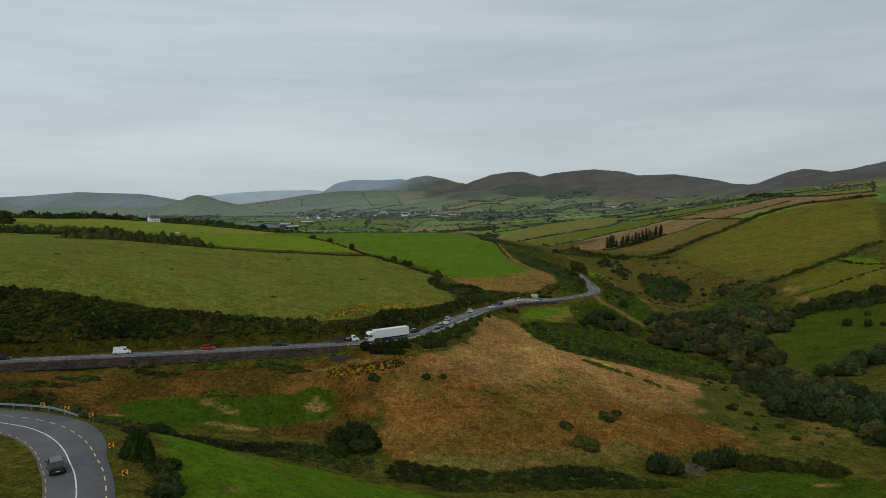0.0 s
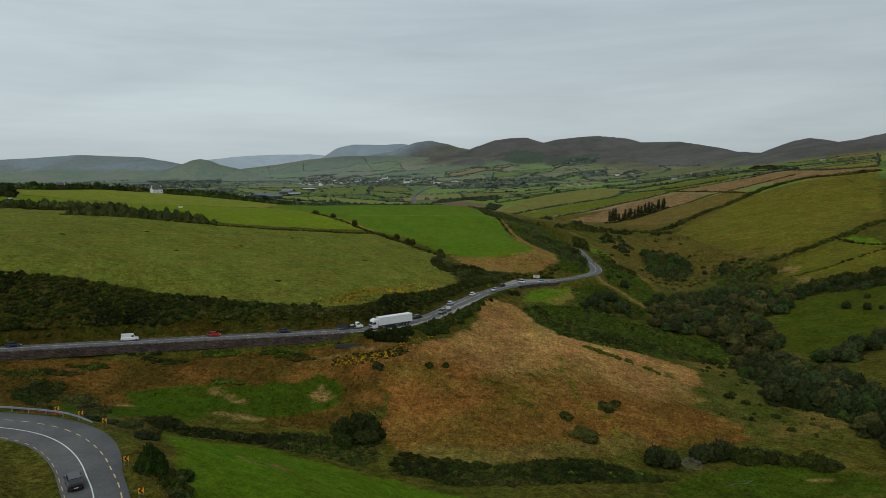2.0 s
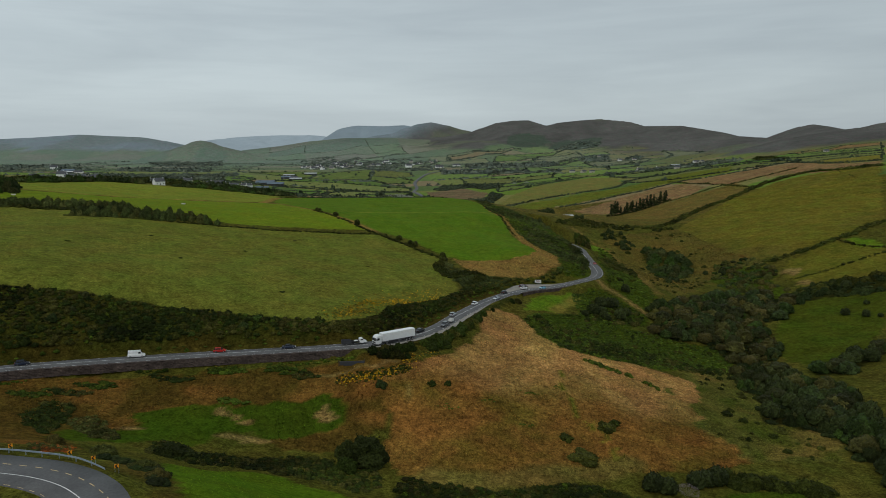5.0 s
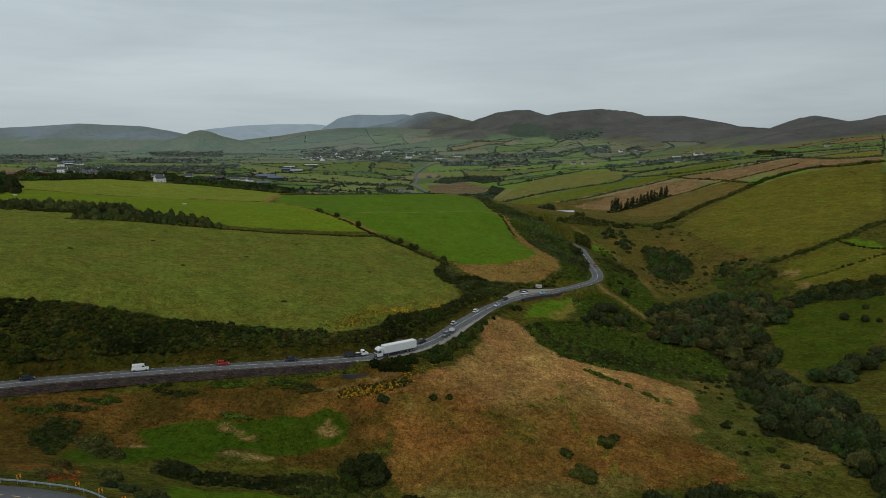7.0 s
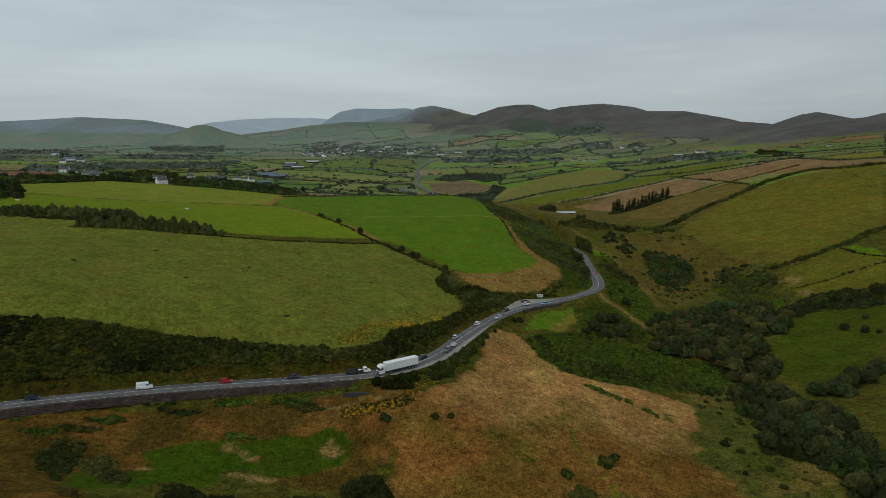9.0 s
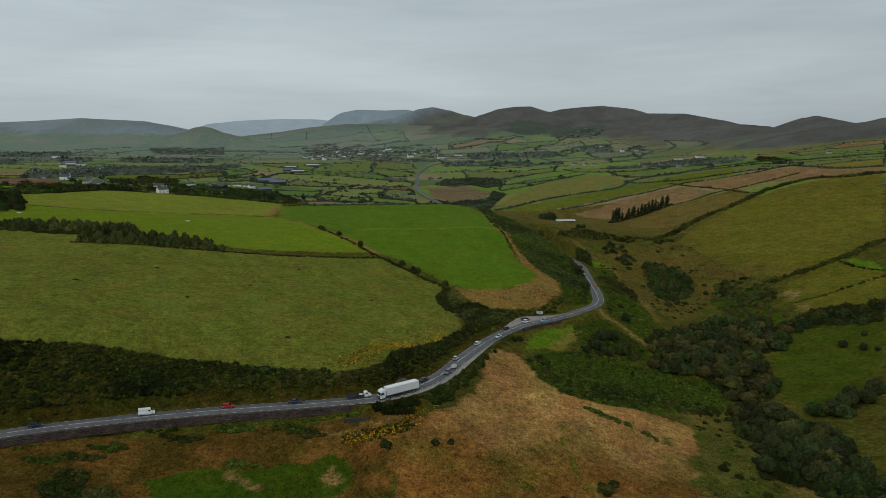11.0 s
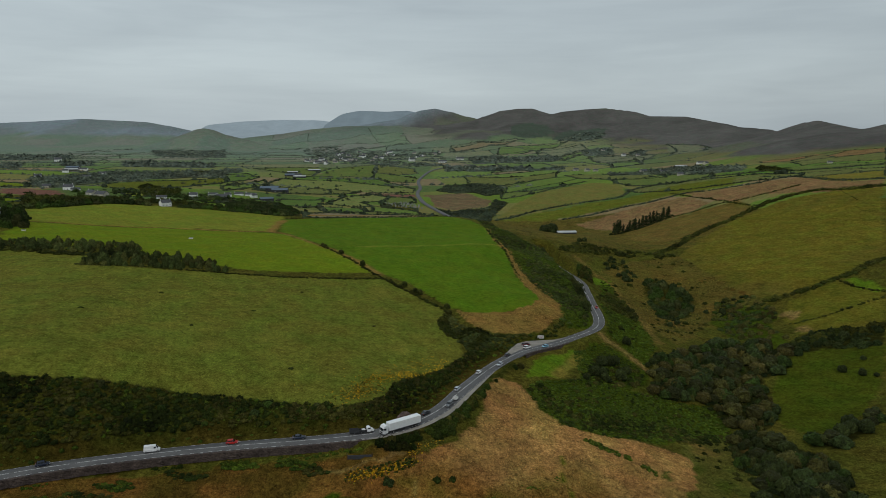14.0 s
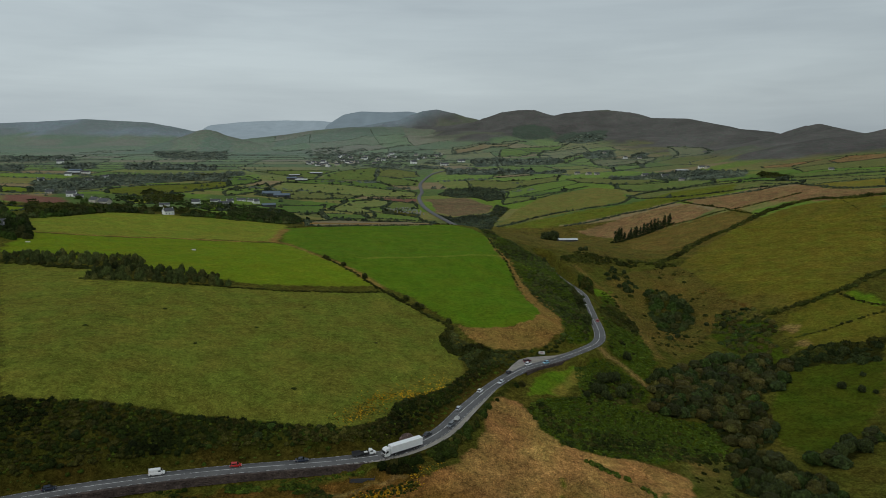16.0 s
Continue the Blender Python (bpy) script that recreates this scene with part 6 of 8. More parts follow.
scrub("bramble_patch", P["rail_scrub_low"], 1.2, (0.7, 1.5), (0.5, 0.9), "brownish", 309, "dull brown brambles behind the guard rail", "brambles", 0.9, BRUSH)
bush(330, 5.0, 3.0, "deep", "dense dark round bush above the pasture corner", (-68.5, 158), 14)
bush(333, 2.4, 2.2, "brownish", "small dull bush behind the guard rail", (-88, 142.5), 7)
bush(334, 3.4, 2.2, "brownish", "brown-green shrub behind the bend signs", (-75, 137), 10)
bush(335, 3.0, 2.0, "brownish", "brown-green shrub beside the bend signs", (-60, 124), 9)
bush(336, 2.6, 1.8, "brownish", "brown-green shrub below the bend", (-54, 117), 8)
bush(337, 2.2, 1.6, "gorse", "dull dark shrub beside the conifer bush", (-41.5, 95), 8)
bush(304, 2.5, 4.8, "conifer", "dense dark green conifer bush beside the bend", (-42.8, 93.2), 16, cone=0.35)
bush(305, 2.8, 1.9, "gorse", "bramble bush on the rough slope beside the bend", (-39.2, 91), 10)
bush(306, 2.2, 1.5, "brownish", "dull bramble bush beside the bend", (-36.4, 86.5), 8)
bush(307, 3.2, 2.6, "dark", "small dark bush on the inside of the bend", (-66, 88), 8)
for k, (bx_, by_, w_, d_) in enumerate([(27, 214.5, 5, 2), (23, 196, 3, 1.4), (-1, 201, 4, 1.6), (12, 206, 3, 1.2), (36, 222, 3, 1.2)]):
    blob = [(bx_ + w_ * math.cos(a) * (0.8 + 0.25 * math.sin(3 * a + k)), by_ + d_ * math.sin(a) * (0.8 + 0.25 * math.cos(2 * a + k))) for a in np.linspace(0, 6.0, 14)]
    scrub("bramble_patch", blob, 0.8, (0.3, 0.6), (0.4, 0.7), "bramble", 350 + k, "sparse green bracken patch in the dry field", "brambles", 0.6, BRUSH)
bush(308, 3.8, 1.7, "hedge", "dark bush on the dry field", (48, 200), 8)
bush(309, 2.2, 1.2, "hedge", "small dark bush on the dry field", (51, 203), 6)
bush(310, 5.2, 1.6, "hedge", "spreading dark bush on the dry field", (38, 183), 9)
bush(311, 2.8, 1.3, "hedge", "small round bush on the dry field", (34, 192), 6)
bush(312, 2.4, 2.0, "dark", "small dark bush under the gorse", (-22, 208), 6)
bush(313, 1.8, 1.5, "gorse", "pair of small bushes on the dry slope", (-6, 211), 5)
bush(314, 1.6, 1.4, "gorse", "pair of small bushes on the dry slope", (-1, 212), 5)
for k, line in enumerate([[(52, 254), (56, 252), (60, 249.5), (64, 247.5)], [(66, 247), (68, 245.5)], [(71, 243), (74, 240), (76, 237)]]):
    q = curve([(*p, 0) for p in line], 0.5)
    scrub("bramble_patch", [(p[0], p[1] + 1.3) for p in q] + [(p[0] - 0.6, p[1] - 1.6) for p in q[::-1]], 1.0, (0.7, 1.3), (0.6, 0.9), "bramble", 320 + k, "dark low brambles in a line on the dry field", "brambles", templates=DOMES)
for k, (bx_, by_, w_, d_) in enumerate([(-88, 205, 7, 3), (-73, 212, 8, 2.5), (-55, 214, 8, 3), (-47, 211, 5, 2.5), (-106, 197, 7, 3), (-120, 186, 7, 3), (-112, 190, 8, 3), (-66, 196, 6, 2)]):
    blob = [(bx_ + w_ * math.cos(a) * (0.8 + 0.25 * math.sin(3 * a + k)), by_ + d_ * math.sin(a) * (0.8 + 0.25 * math.cos(2 * a + k))) for a in np.linspace(0, 6.0, 14)]
    scrub("bramble_patch", blob, 1.1, (0.8, 1.6), (0.35, 0.6), "bramble" if k % 3 else "gorse", 340 + k, "low green bramble patch in the brown grass", "brambles", templates=BRUSH)
for k, at in enumerate([(-119, 298), (-67, 266), (-100, 330), (-150, 340), (-40, 330), (-85, 372), (-170, 300)]):
    bush(360 + k, 1.3, 0.5, "gorse", "small dark rush clump in the pasture", at, 4, "rush clumps")

# leafless grey shrub in the hollow
bare = new("bare_shrub")
bare.location = (61.5, 167.0, level_at(61.5, 167.0))
bm = bmesh.new()
rb = np.random.RandomState(77)


def twigs(a, way, length, thick, depth):
    b = a + way * length
    limb(bm, a, b, thick, thick * 0.6, 4)
    if depth:
        for _ in range(4):
            w = way + Vector(rb.normal(0, 0.42, 3))
            w.z = abs(w.z) * 0.8 + 0.1
            twigs(b, w.normalized(), length * 0.78, thick * 0.6, depth - 1)


for k in range(5):
    twigs(Vector((0.3 * math.cos(k * 1.26), 0.3 * math.sin(k * 1.26), -0.2)), Vector((0.7 * math.cos(k * 1.26), 0.7 * math.sin(k * 1.26), 0.9)).normalized(), 1.15, 0.045, 4)
part("branches", bm, plain("grey_dead_wood", (0.20, 0.165, 0.15), 0.9), bare)
tagged(bare, "leafless pale grey shrub among dark bushes", "shrub")

# yellow gorse in bloom, rusty bracken, tussocks
FLOWER = leaf_material("gorse_flower", 0.5, 1.6)


def bloom(name, line, width, step, seed, radius, keep=0.7):
    q = curve([(*p, 0) for p in line], step)
    r = np.random.RandomState(seed)
    n = len(q)
    x, y = q[:, 0] + r.normal(0, width, n), q[:, 1] + r.normal(0, width, n)
    ok = r.rand(n) < keep
    return stuff(name, places(x[ok], y[ok], radius, (0.5, 0.9), "yellow", seed), SMALL, "gorse bushes in bright yellow flower", "gorse", seed=seed, mat=FLOWER)


scrub("gorse_scrub", [(-37, 207), (-30, 208), (-23, 210), (-12, 217), (-15, 220), (-26, 214.5), (-36, 211)], 1.1, (0.4, 0.9), (0.7, 1.0), "gorse", 16, "low gorse bushes below the road", templates=BRUSH)
bloom("flowering_gorse", [(-35, 208.6), (-29, 210.5), (-23, 213), (-18, 216), (-13, 219)], 1.1, 0.035, 1, (0.20, 0.46), 0.8)
bloom("flowering_gorse", [(-15, 223), (-10, 227), (-5, 231)], 1.1, 0.03, 2, (0.20, 0.44), 0.8)
bloom("flowering_gorse", [(-46, 245), (-40, 251), (-34, 256), (-26, 259.5)], 2.0, 0.045, 3, (0.20, 0.44))
bloom("flowering_gorse", [(-40, 254), (-36, 262), (-32, 270), (-22, 277), (-10, 285), (-3, 299)], 2.0, 0.055, 4, (0.20, 0.44))
bloom("flowering_gorse", [(-62, 250), (-50, 252), (-40, 256)], 3.0, 0.4, 5, (0.15, 0.32))
bloom("flowering_gorse", [(-40, 262), (-32, 274), (-20, 284), (-12, 296), (-10, 312)], 5.5, 0.11, 6, (0.14, 0.32))


def tussocks(name, poly, step, height, seed, label, keep=1.0):
    x, y = fill(poly, step, seed, keep=keep)
    ok = clear_of_road(x, y, 4.5)
    x, y = x[ok], y[ok]
    r = np.random.RandomState(seed)
    n = len(x)
    col = cover(x, y)[0] * (1.15 + 0.6 * r.rand(n))[:, None]
    s = height * (0.6 + 0.8 * r.rand(n))
    return stuff(name, np.c_[x, y, ground_level(x, y) - 0.05, s * 0.9, s, col], TUFTS, label, "grass", seed=seed)


tussocks("dry_grass", P["tan"], 0.95, 0.55, 401, "dry tan grass tussocks over the hill field", 0.5)
tussocks("moor_grass", P["brown"], 1.0, 0.6, 402, "brown and rusty rough grass below the road", 0.5)
tussocks("verge_grass", P["margin"], 1.3, 0.6, 403, "straw-coloured rough grass round the crop")
tussocks("pasture_grass", P["bigfield"], 2.6, 0.4, 404, "rough pale grass tufts in the pasture")
tussocks("valley_grass", P["valleyfloor"], 2.4, 0.9, 405, "brown rushes over the damp valley floor")
tussocks("damp_grass", P["damp"], 1.2, 0.5, 407, "pale rough grass beside the stream wood")
tussocks("verge_grass", [(-52, 110), (-46, 104), (-37, 92), (-30, 76), (-24, 66), (-33, 64), (-38, 76), (-44, 90)], 0.5, 0.30, 409, "rough brown-green grass on the slope beside the bend")
tussocks("near_grass", [(-72, 164), (-45, 164), (-19, 160), (9, 147), (20, 120), (-20, 75), (-36, 92), (-43, 104)], 1.1, 0.24, 408, "green grass tufts in the near pasture")
x, y = fill([(-84, 126), (-79, 125), (-76, 128), (-83, 141), (-89, 135)], 0.9, 406, keep=0.7)
stuff("rusty_bracken", places(x, y, (0.5, 0.9), (0.5, 0.8), "rust", 406), SMALL, "rust-coloured bracken behind the guard rail", "bracken", seed=406)

# distant hedgerows, trees and woods
TINY = [spray_clump(70 + s, 1, 5, 0.5) for s in range(4)]
DASHES = [spray_clump(80 + s, 1, 1, 0.4) for s in range(4)]
fr = np.random.RandomState(9)
rows, groves = [], []
for i in range(-16, 15):
    for j in range(-2, 26):
        for du, dv, count in ((1, 0, 36), (0, 1, 13 + int(0.9 * max(j, 0)))):
            if fr.rand() < (0.10 if du or j < 15 else 0.45):
                continue
            t = (np.arange(count) + fr.rand(count) * 0.8) / count
            px, py = quilt_place(i + du * t, j + dv * t)
            rows.append(np.stack([px, py], 1)[fr.rand(count) > 0.06])
            if du and fr.rand() < 0.34:
                t = fr.rand(34)
                px, py = quilt_place(i + t, np.full(34, j + 0.0) + 0.22 * fr.rand(34))
                groves.append(np.stack([px, py], 1))
q = np.vstack(rows)
x, y = q[:, 0], q[:, 1]
ok = ((y > 1900) | ((x < -480) & (y > 800)) | ((x > 250) & (y > 1600))) & (np.abs(x) < 0.72 * y + 60) & (y < 3900) & ~((x < -860) & (y > 2650)) & ~((x > 40) & (x < 330) & (y < 900)) & ~((x > 250) & (y < 1000))
for name in ("e_brown", "e_heath", "e_tan", "e_pale", "e_green", "e_yellow", "far_brown", *(name for name in VALLEY_FIELDS if name[0] != "t"), *FAR_WOODS):
    ok &= ~inside(P[name], x, y)
d, _ = along(FAR, x, y)
ok &= d > 9
x, y = x[ok], y[ok]
ok = hills(x, y, np.full(x.shape, 10.0))[1] < 0.35
x, y = x[ok], y[ok]
big = fr.rand(len(x)) < 0.10
# hedgerow foliage in tints with haze painted in
p = places(x[big], y[big], (2.2, 4.2), (0.9, 1.5), "remote_haze", 500)
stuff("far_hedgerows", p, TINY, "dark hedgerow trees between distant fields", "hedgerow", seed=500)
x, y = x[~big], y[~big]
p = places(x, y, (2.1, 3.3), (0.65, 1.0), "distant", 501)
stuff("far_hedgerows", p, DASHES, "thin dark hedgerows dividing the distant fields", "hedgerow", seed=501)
q = np.vstack(groves)
x, y = q[:, 0], q[:, 1]
ok = (x < 150) & (y > 1150) & (y < 3000) & (np.abs(x) < 0.72 * y + 60) & ~inside(P["town"], x, y)
ok &= (along(FAR, x, y)[0] > 25) & (hills(x, y, np.full(x.shape, 10.0))[1] < 0.1)
stuff("far_wood", places(x[ok], y[ok], (3.5, 7.5), (0.6, 1.0), "remote_haze", 530, 0.3), SMALL, "dark shelter belts between the distant fields", "woodland", seed=530)
for k, name in enumerate(FAR_WOODS):
    if name in ("farwood16", "farwood18", "farwood19"):
        continue
    deep = np.array(P[name])[:, 1].mean()
    step = 6.5 if deep < 1000 else 9.0 if deep < 1700 else 12.0
    x, y = fill(P[name], step, 510 + k, keep=0.9)
    if name in ("farwood16", "farwood17"):
        ok = wave(x, y, 60, k) + 0.5 * wave(x, y, 25, k + 1) > 0.05
    else:
        ok = wave(x, y, 70, k) + 0.5 * wave(x, y, 25, k + 1) > -0.5
    ok &= np.hypot(x + 272, y - 650) > 20
    x, y = x[ok], y[ok]
    # the farther wood, the paler its tint: haze put into the leaf colour
    p = places(x, y, (step * 0.42, step * 0.8), (0.7, 1.1) if deep < 2200 else (0.3, 0.5), "hedge" if deep < 1000 else "distant" if deep < 1600 else "remote_haze", 510 + k, 0.2)
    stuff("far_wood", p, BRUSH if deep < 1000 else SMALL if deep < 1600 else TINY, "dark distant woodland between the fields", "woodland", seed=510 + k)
used = set()


def field_hedges(name, seed):
    """The hedges round one far field, but for those that a neighbour already has, with a tree here and there."""
    r = np.random.RandomState(seed)
    poly, rows = P[name], []
    high = name[0] in "ue"
    for a, b in zip(poly, poly[1:] + poly[:1]):
        mid = (round((a[0] + b[0]) / 40), round((a[1] + b[1]) / 40))
        if mid in used:
            continue
        used.add(mid)
        n = max(3, int(math.dist(a, b) / 2.2))
        t = (np.arange(n) + r.rand(n)) / n
        bow = 0.03 * r.normal() * np.sin(t * np.pi)
        x = a[0] + (b[0] - a[0]) * t - (b[1] - a[1]) * bow + r.normal(0, 0.7, n)
        y = a[1] + (b[1] - a[1]) * t + (b[0] - a[0]) * bow + r.normal(0, 0.7, n)
        ok = (wave(x, y, 22, seed) > -0.7) & (along(FAR, x, y)[0] > 8)
        # leaf tint carries the haze, more of it on farther fields
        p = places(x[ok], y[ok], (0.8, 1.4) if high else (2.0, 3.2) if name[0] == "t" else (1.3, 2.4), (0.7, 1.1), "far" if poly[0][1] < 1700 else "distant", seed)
        if len(p):
            grown = r.rand(len(p)) < (0.03 if high else 0.09)
            p[grown, 3:5] *= (1.5 + 1.1 * r.rand(grown.sum()))[:, None]
            rows.append(p)
    if rows:
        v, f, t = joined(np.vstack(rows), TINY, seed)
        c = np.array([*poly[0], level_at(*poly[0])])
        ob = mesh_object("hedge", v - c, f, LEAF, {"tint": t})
        ob.location = c
        tagged(ob, "dark hedgerow with small trees round a valley field", "hedge", "field hedges")


for k, name in enumerate([*VALLEY_FIELDS, "e_bright", "e_pink", "e_yellow"]):
    field_hedges(name, 800 + k)
# single trees and bushes in the far hedges and gardens
x, y = fill([(-480, 1500), (-300, 1740), (-100, 1800), (-70, 1300), (-120, 900), (-200, 760), (-420, 800)], 34, 560, keep=0.55)
stuff("far_trees", places(x, y, (2.0, 4.6), (0.9, 1.3), "far", 560), SMALL, "dark single trees among the valley fields", "trees", seed=560)
x, y = fill(P["town"], 24, 540, keep=0.7)
stuff("town_trees", places(x, y, (3, 6.5), (0.8, 1.2), "remote_haze", 540), SMALL, "dark garden trees among the town houses", "trees", seed=540)
gx_, gy_ = fill(P["graves"], 5.5, 709, keep=0.8)
bm = bmesh.new()
for k in range(len(gx_)):
    box(bm, (1.6, 0.5, 1.8), (gx_[k], gy_[k], level_at(gx_[k], gy_[k]) + 0.7), 0.2)
tagged(part("gravestones", bm, plain("weathered_stone", (0.26, 0.26, 0.25), 0.9)), "rows of grey stones in a valley graveyard", "gravestones", kind="stuff")
x, y = fill([(-470, 660), (-360, 640), (-300, 690), (-240, 700), (-190, 720), (-200, 830), (-330, 860), (-480, 760)], 12, 520, keep=0.6)
ok = ~inside(P["ploughed"], x, y) & ~inside(P["ploughed"], x, y - 14) & ~inside(P["ploughed"], x, y + 14)
x, y = x[ok], y[ok]
stuff("far_trees", places(x, y, (2.5, 5), (0.8, 1.3), "willow", 520), BRUSH, "garden trees and thickets round the farmhouses", "trees", seed=520)


# ---------------------------------------------------------------- roadside: walls, lay-by, rail, signs
def stone_wall(line, offset, top, depth, thick, seed, label):
    """A rough retaining wall that follows a road's edge: uneven courses of stones, the face leaning a little."""
    r = np.random.RandomState(seed)
    d = np.gradient(line[:, :2], axis=0)
    d /= np.linalg.norm(d, axis=1)[:, None]
    side = np.stack([d[:, 1], -d[:, 0]], 1)
    levels = 6
    verts = []
    for k in range(len(line)):
        for a in range(levels + 2):
            if a == 0:
                o, z = offset - thick, top + 0.08 * r.normal()
            else:
                o, z = offset + 0.09 * r.normal() + (a - 1) * 0.07, top - (a - 1) * depth / levels + 0.05 * r.normal()
            verts.append((*(line[k, :2] + side[k] * o), line[k, 2] + z))
    n = levels + 2
    faces = [(k * n + a, k * n + a + 1, (k + 1) * n + a + 1, (k + 1) * n + a) for k in range(len(line) - 1) for a in range(n - 1)]
    back = len(verts)
    for k in range(len(line)):
        verts.append((*(line[k, :2] + side[k] * (offset - thick)), line[k, 2] + top - depth))
    faces += [(k * n, (k + 1) * n, back + k + 1, back + k) for k in range(len(line) - 1)]
    ob = mesh_object("stone_wall", verts, faces, STONE)
    return tagged(ob, label, "wall", kind="structure")


def stretch(line, x0, x1):
    return line[(line[:, 0] > x0) & (line[:, 0] < x1)]


stone_wall(curve(ROAD, 0.7)[(curve(ROAD, 0.7)[:, 0] < -32)], 4.6, 0.0, 2.5, 1.05, 601, "dark rough stone retaining wall under the road")
wall_b = curve(ROAD, 0.7)
wall_b = wall_b[(wall_b[:, 0] > 31) & (wall_b[:, 0] < 58) & (wall_b[:, 1] < 355)]
stone_wall(wall_b, 4.7, 0.1, 2.4, 1.1, 602, "dark stone retaining wall below the lay-by")

# gravel lay-by and pale road shoulder
rim = [(24.0, 319.5), (28.6, 331.5), (33.0, 341.5), (38.5, 347.2), (46, 351), (54, 354.5), (62, 361)]
kerb = [(25.5, 318.0), (29.6, 324.6), (34.2, 331.5), (38.9, 337.0), (44.5, 343.0), (52.0, 350.8), (62.5, 361.5)]
bm = bmesh.new()
rz = lambda px, py: float(along(MAIN, np.array([float(px)]), np.array([float(py)]))[1][0])  # noqa: E731
rings = []
for a_, b_ in zip(rim, kerb):
    row = [bm.verts.new((a_[0] + (b_[0] - a_[0]) * t, a_[1] + (b_[1] - a_[1]) * t, rz(*b_) + 0.10 - 0.13 * t)) for t in (0, 0.5, 1)]
    rings.append([bm.verts.new((a_[0] - 0.1, a_[1] + 0.1, rz(*b_) - 0.8))] + row)
for q0, q1 in zip(rings, rings[1:]):
    for t in range(3):
        bm.faces.new((q0[t], q0[t + 1], q1[t + 1], q1[t]))
bmesh.ops.recalc_face_normals(bm, faces=bm.faces)
tagged(part("pavement", bm, GRAVEL), "pale gravel lay-by beside the road", "lay-by", kind="structure")
seg = MAIN[(MAIN[:, 0] > -42) & (MAIN[:, 0] < 16)]
w = np.sin(np.linspace(0, np.pi, len(seg))) * 2.3
mesh_object("shoulder", *ribbon(seg, 3.52, 3.6 + w, 0.0), GRAVEL, parent=main_road, label="pale gravel road shoulder")

# concrete cattle pen wall below the road
CONCRETE = plain("grey_concrete", (0.050, 0.052, 0.056), 0.9, 0, (0.5, 5), (0.75, 0.8), (1.2, 1.15), 0.3, 15)
pen = new("pen_wall")
pen.location = (-32.5, 217.0, level_at(-32.5, 217.0) + 0.25)
bm = bmesh.new()
box(bm, (8.0, 0.25, 1.5), (0, 0, 0.55), 0.10, 0.03)
part("panel", bm, CONCRETE, pen)
for k in (-4.2, 4.2):
    bm = bmesh.new()
    box(bm, (0.22, 0.22, 2.2), (k, 0.42 * k / 4.2, 0.8), 0.1, 0.02)
    part("post", bm, BARK, pen, "dark timber post")
tagged(pen, "low grey concrete pen wall below the road", "wall")

# guard rail round the bend
STEEL = plain("galvanised_steel", (0.24, 0.29, 0.33), 0.6, 0.3, (0.8, 6), (0.8, 0.85), (1.1, 1.1))
rail = new("guard_rail")
rl = NEAR[(NEAR[:, 0] < -64.5) & (NEAR[:, 0] > -128)]
dr = np.gradient(rl[:, :2], axis=0)
dr /= np.linalg.norm(dr, axis=1)[:, None]
out = np.stack([dr[:, 1], -dr[:, 0]], 1)
prof = [(0.0, 0.82), (0.07, 0.76), (0.07, 0.70), (0.0, 0.64), (0.07, 0.58), (0.07, 0.52), (0.0, 0.46), (-0.03, 0.46), (-0.03, 0.82)]
vr = [(*(rl[k, :2] + out[k] * (7.5 - o)), rl[k, 2] + z - 0.1 - (0.5 * max(0, 1 - k / 7))) for k in range(len(rl)) for o, z in prof]
n = len(prof)
mesh_object("beam", vr, [(k * n + a, k * n + (a + 1) % n, (k + 1) * n + (a + 1) % n, (k + 1) * n + a) for k in range(len(rl) - 1) for a in range(n)], STEEL, parent=rail)
for k in range(4, len(rl), 4):
    bm = bmesh.new()
    c = rl[k, :2] + out[k] * 7.62
    box(bm, (0.12, 0.14, 1.5), (*c, rl[k, 2] - 0.05), math.atan2(dr[k, 1], dr[k, 0]), 0.01)
    part("post", bm, STEEL, rail)
tagged(rail, "grey galvanised steel guard rail round the bend", "guard rail")

# yellow chevron boards
AMBER = plain("amber_sign_face", (0.90, 0.36, 0.012), 0.5, 0, (1.5, 9), (0.9, 0.92), (1.05, 1.05))
BLACK = plain("black_sign_paint", (0.015, 0.015, 0.015), 0.5)


def chevron_sign(at, turn, high):
    top = new("chevron_sign")
    top.matrix_basis = Matrix.Translation((*at, level_at(*at))) @ Matrix.Rotation(turn, 4, "Z")
    bm = bmesh.new()
    box(bm, (0.72, 0.04, 0.72), (0, 0, high), 0, 0.02)
    part("board", bm, AMBER, top)
    for k in (-0.3, 0.3):
        bm = bmesh.new()
        bmesh.ops.create_cone(bm, cap_ends=True, segments=10, radius1=0.035, radius2=0.035, depth=high + 0.75, matrix=Matrix.Translation((k, 0.06, (high - 0.05) / 2)))
        part("post", bm, STEEL, top)
    bm = bmesh.new()
    shape = [(0.26, 0.34), (-0.02, 0.34), (-0.31, 0.0), (-0.02, -0.34), (0.26, -0.34), (-0.03, 0.0)]
    f = [bm.verts.new((px, -0.026, high + pz)) for px, pz in shape]
    g = [bm.verts.new((px, -0.019, high + pz)) for px, pz in shape]
    bm.faces.new((f[0], f[1], f[2], f[5]))
    bm.faces.new((f[5], f[2], f[3], f[4]))
    for k in range(6):
        bm.faces.new((f[k], g[k], g[(k + 1) % 6], f[(k + 1) % 6]))
    part("arrow", bm, BLACK, top, "black chevron arrow")
    return tagged(top, "amber square bend sign with a black chevron", "road sign", "bend signs")


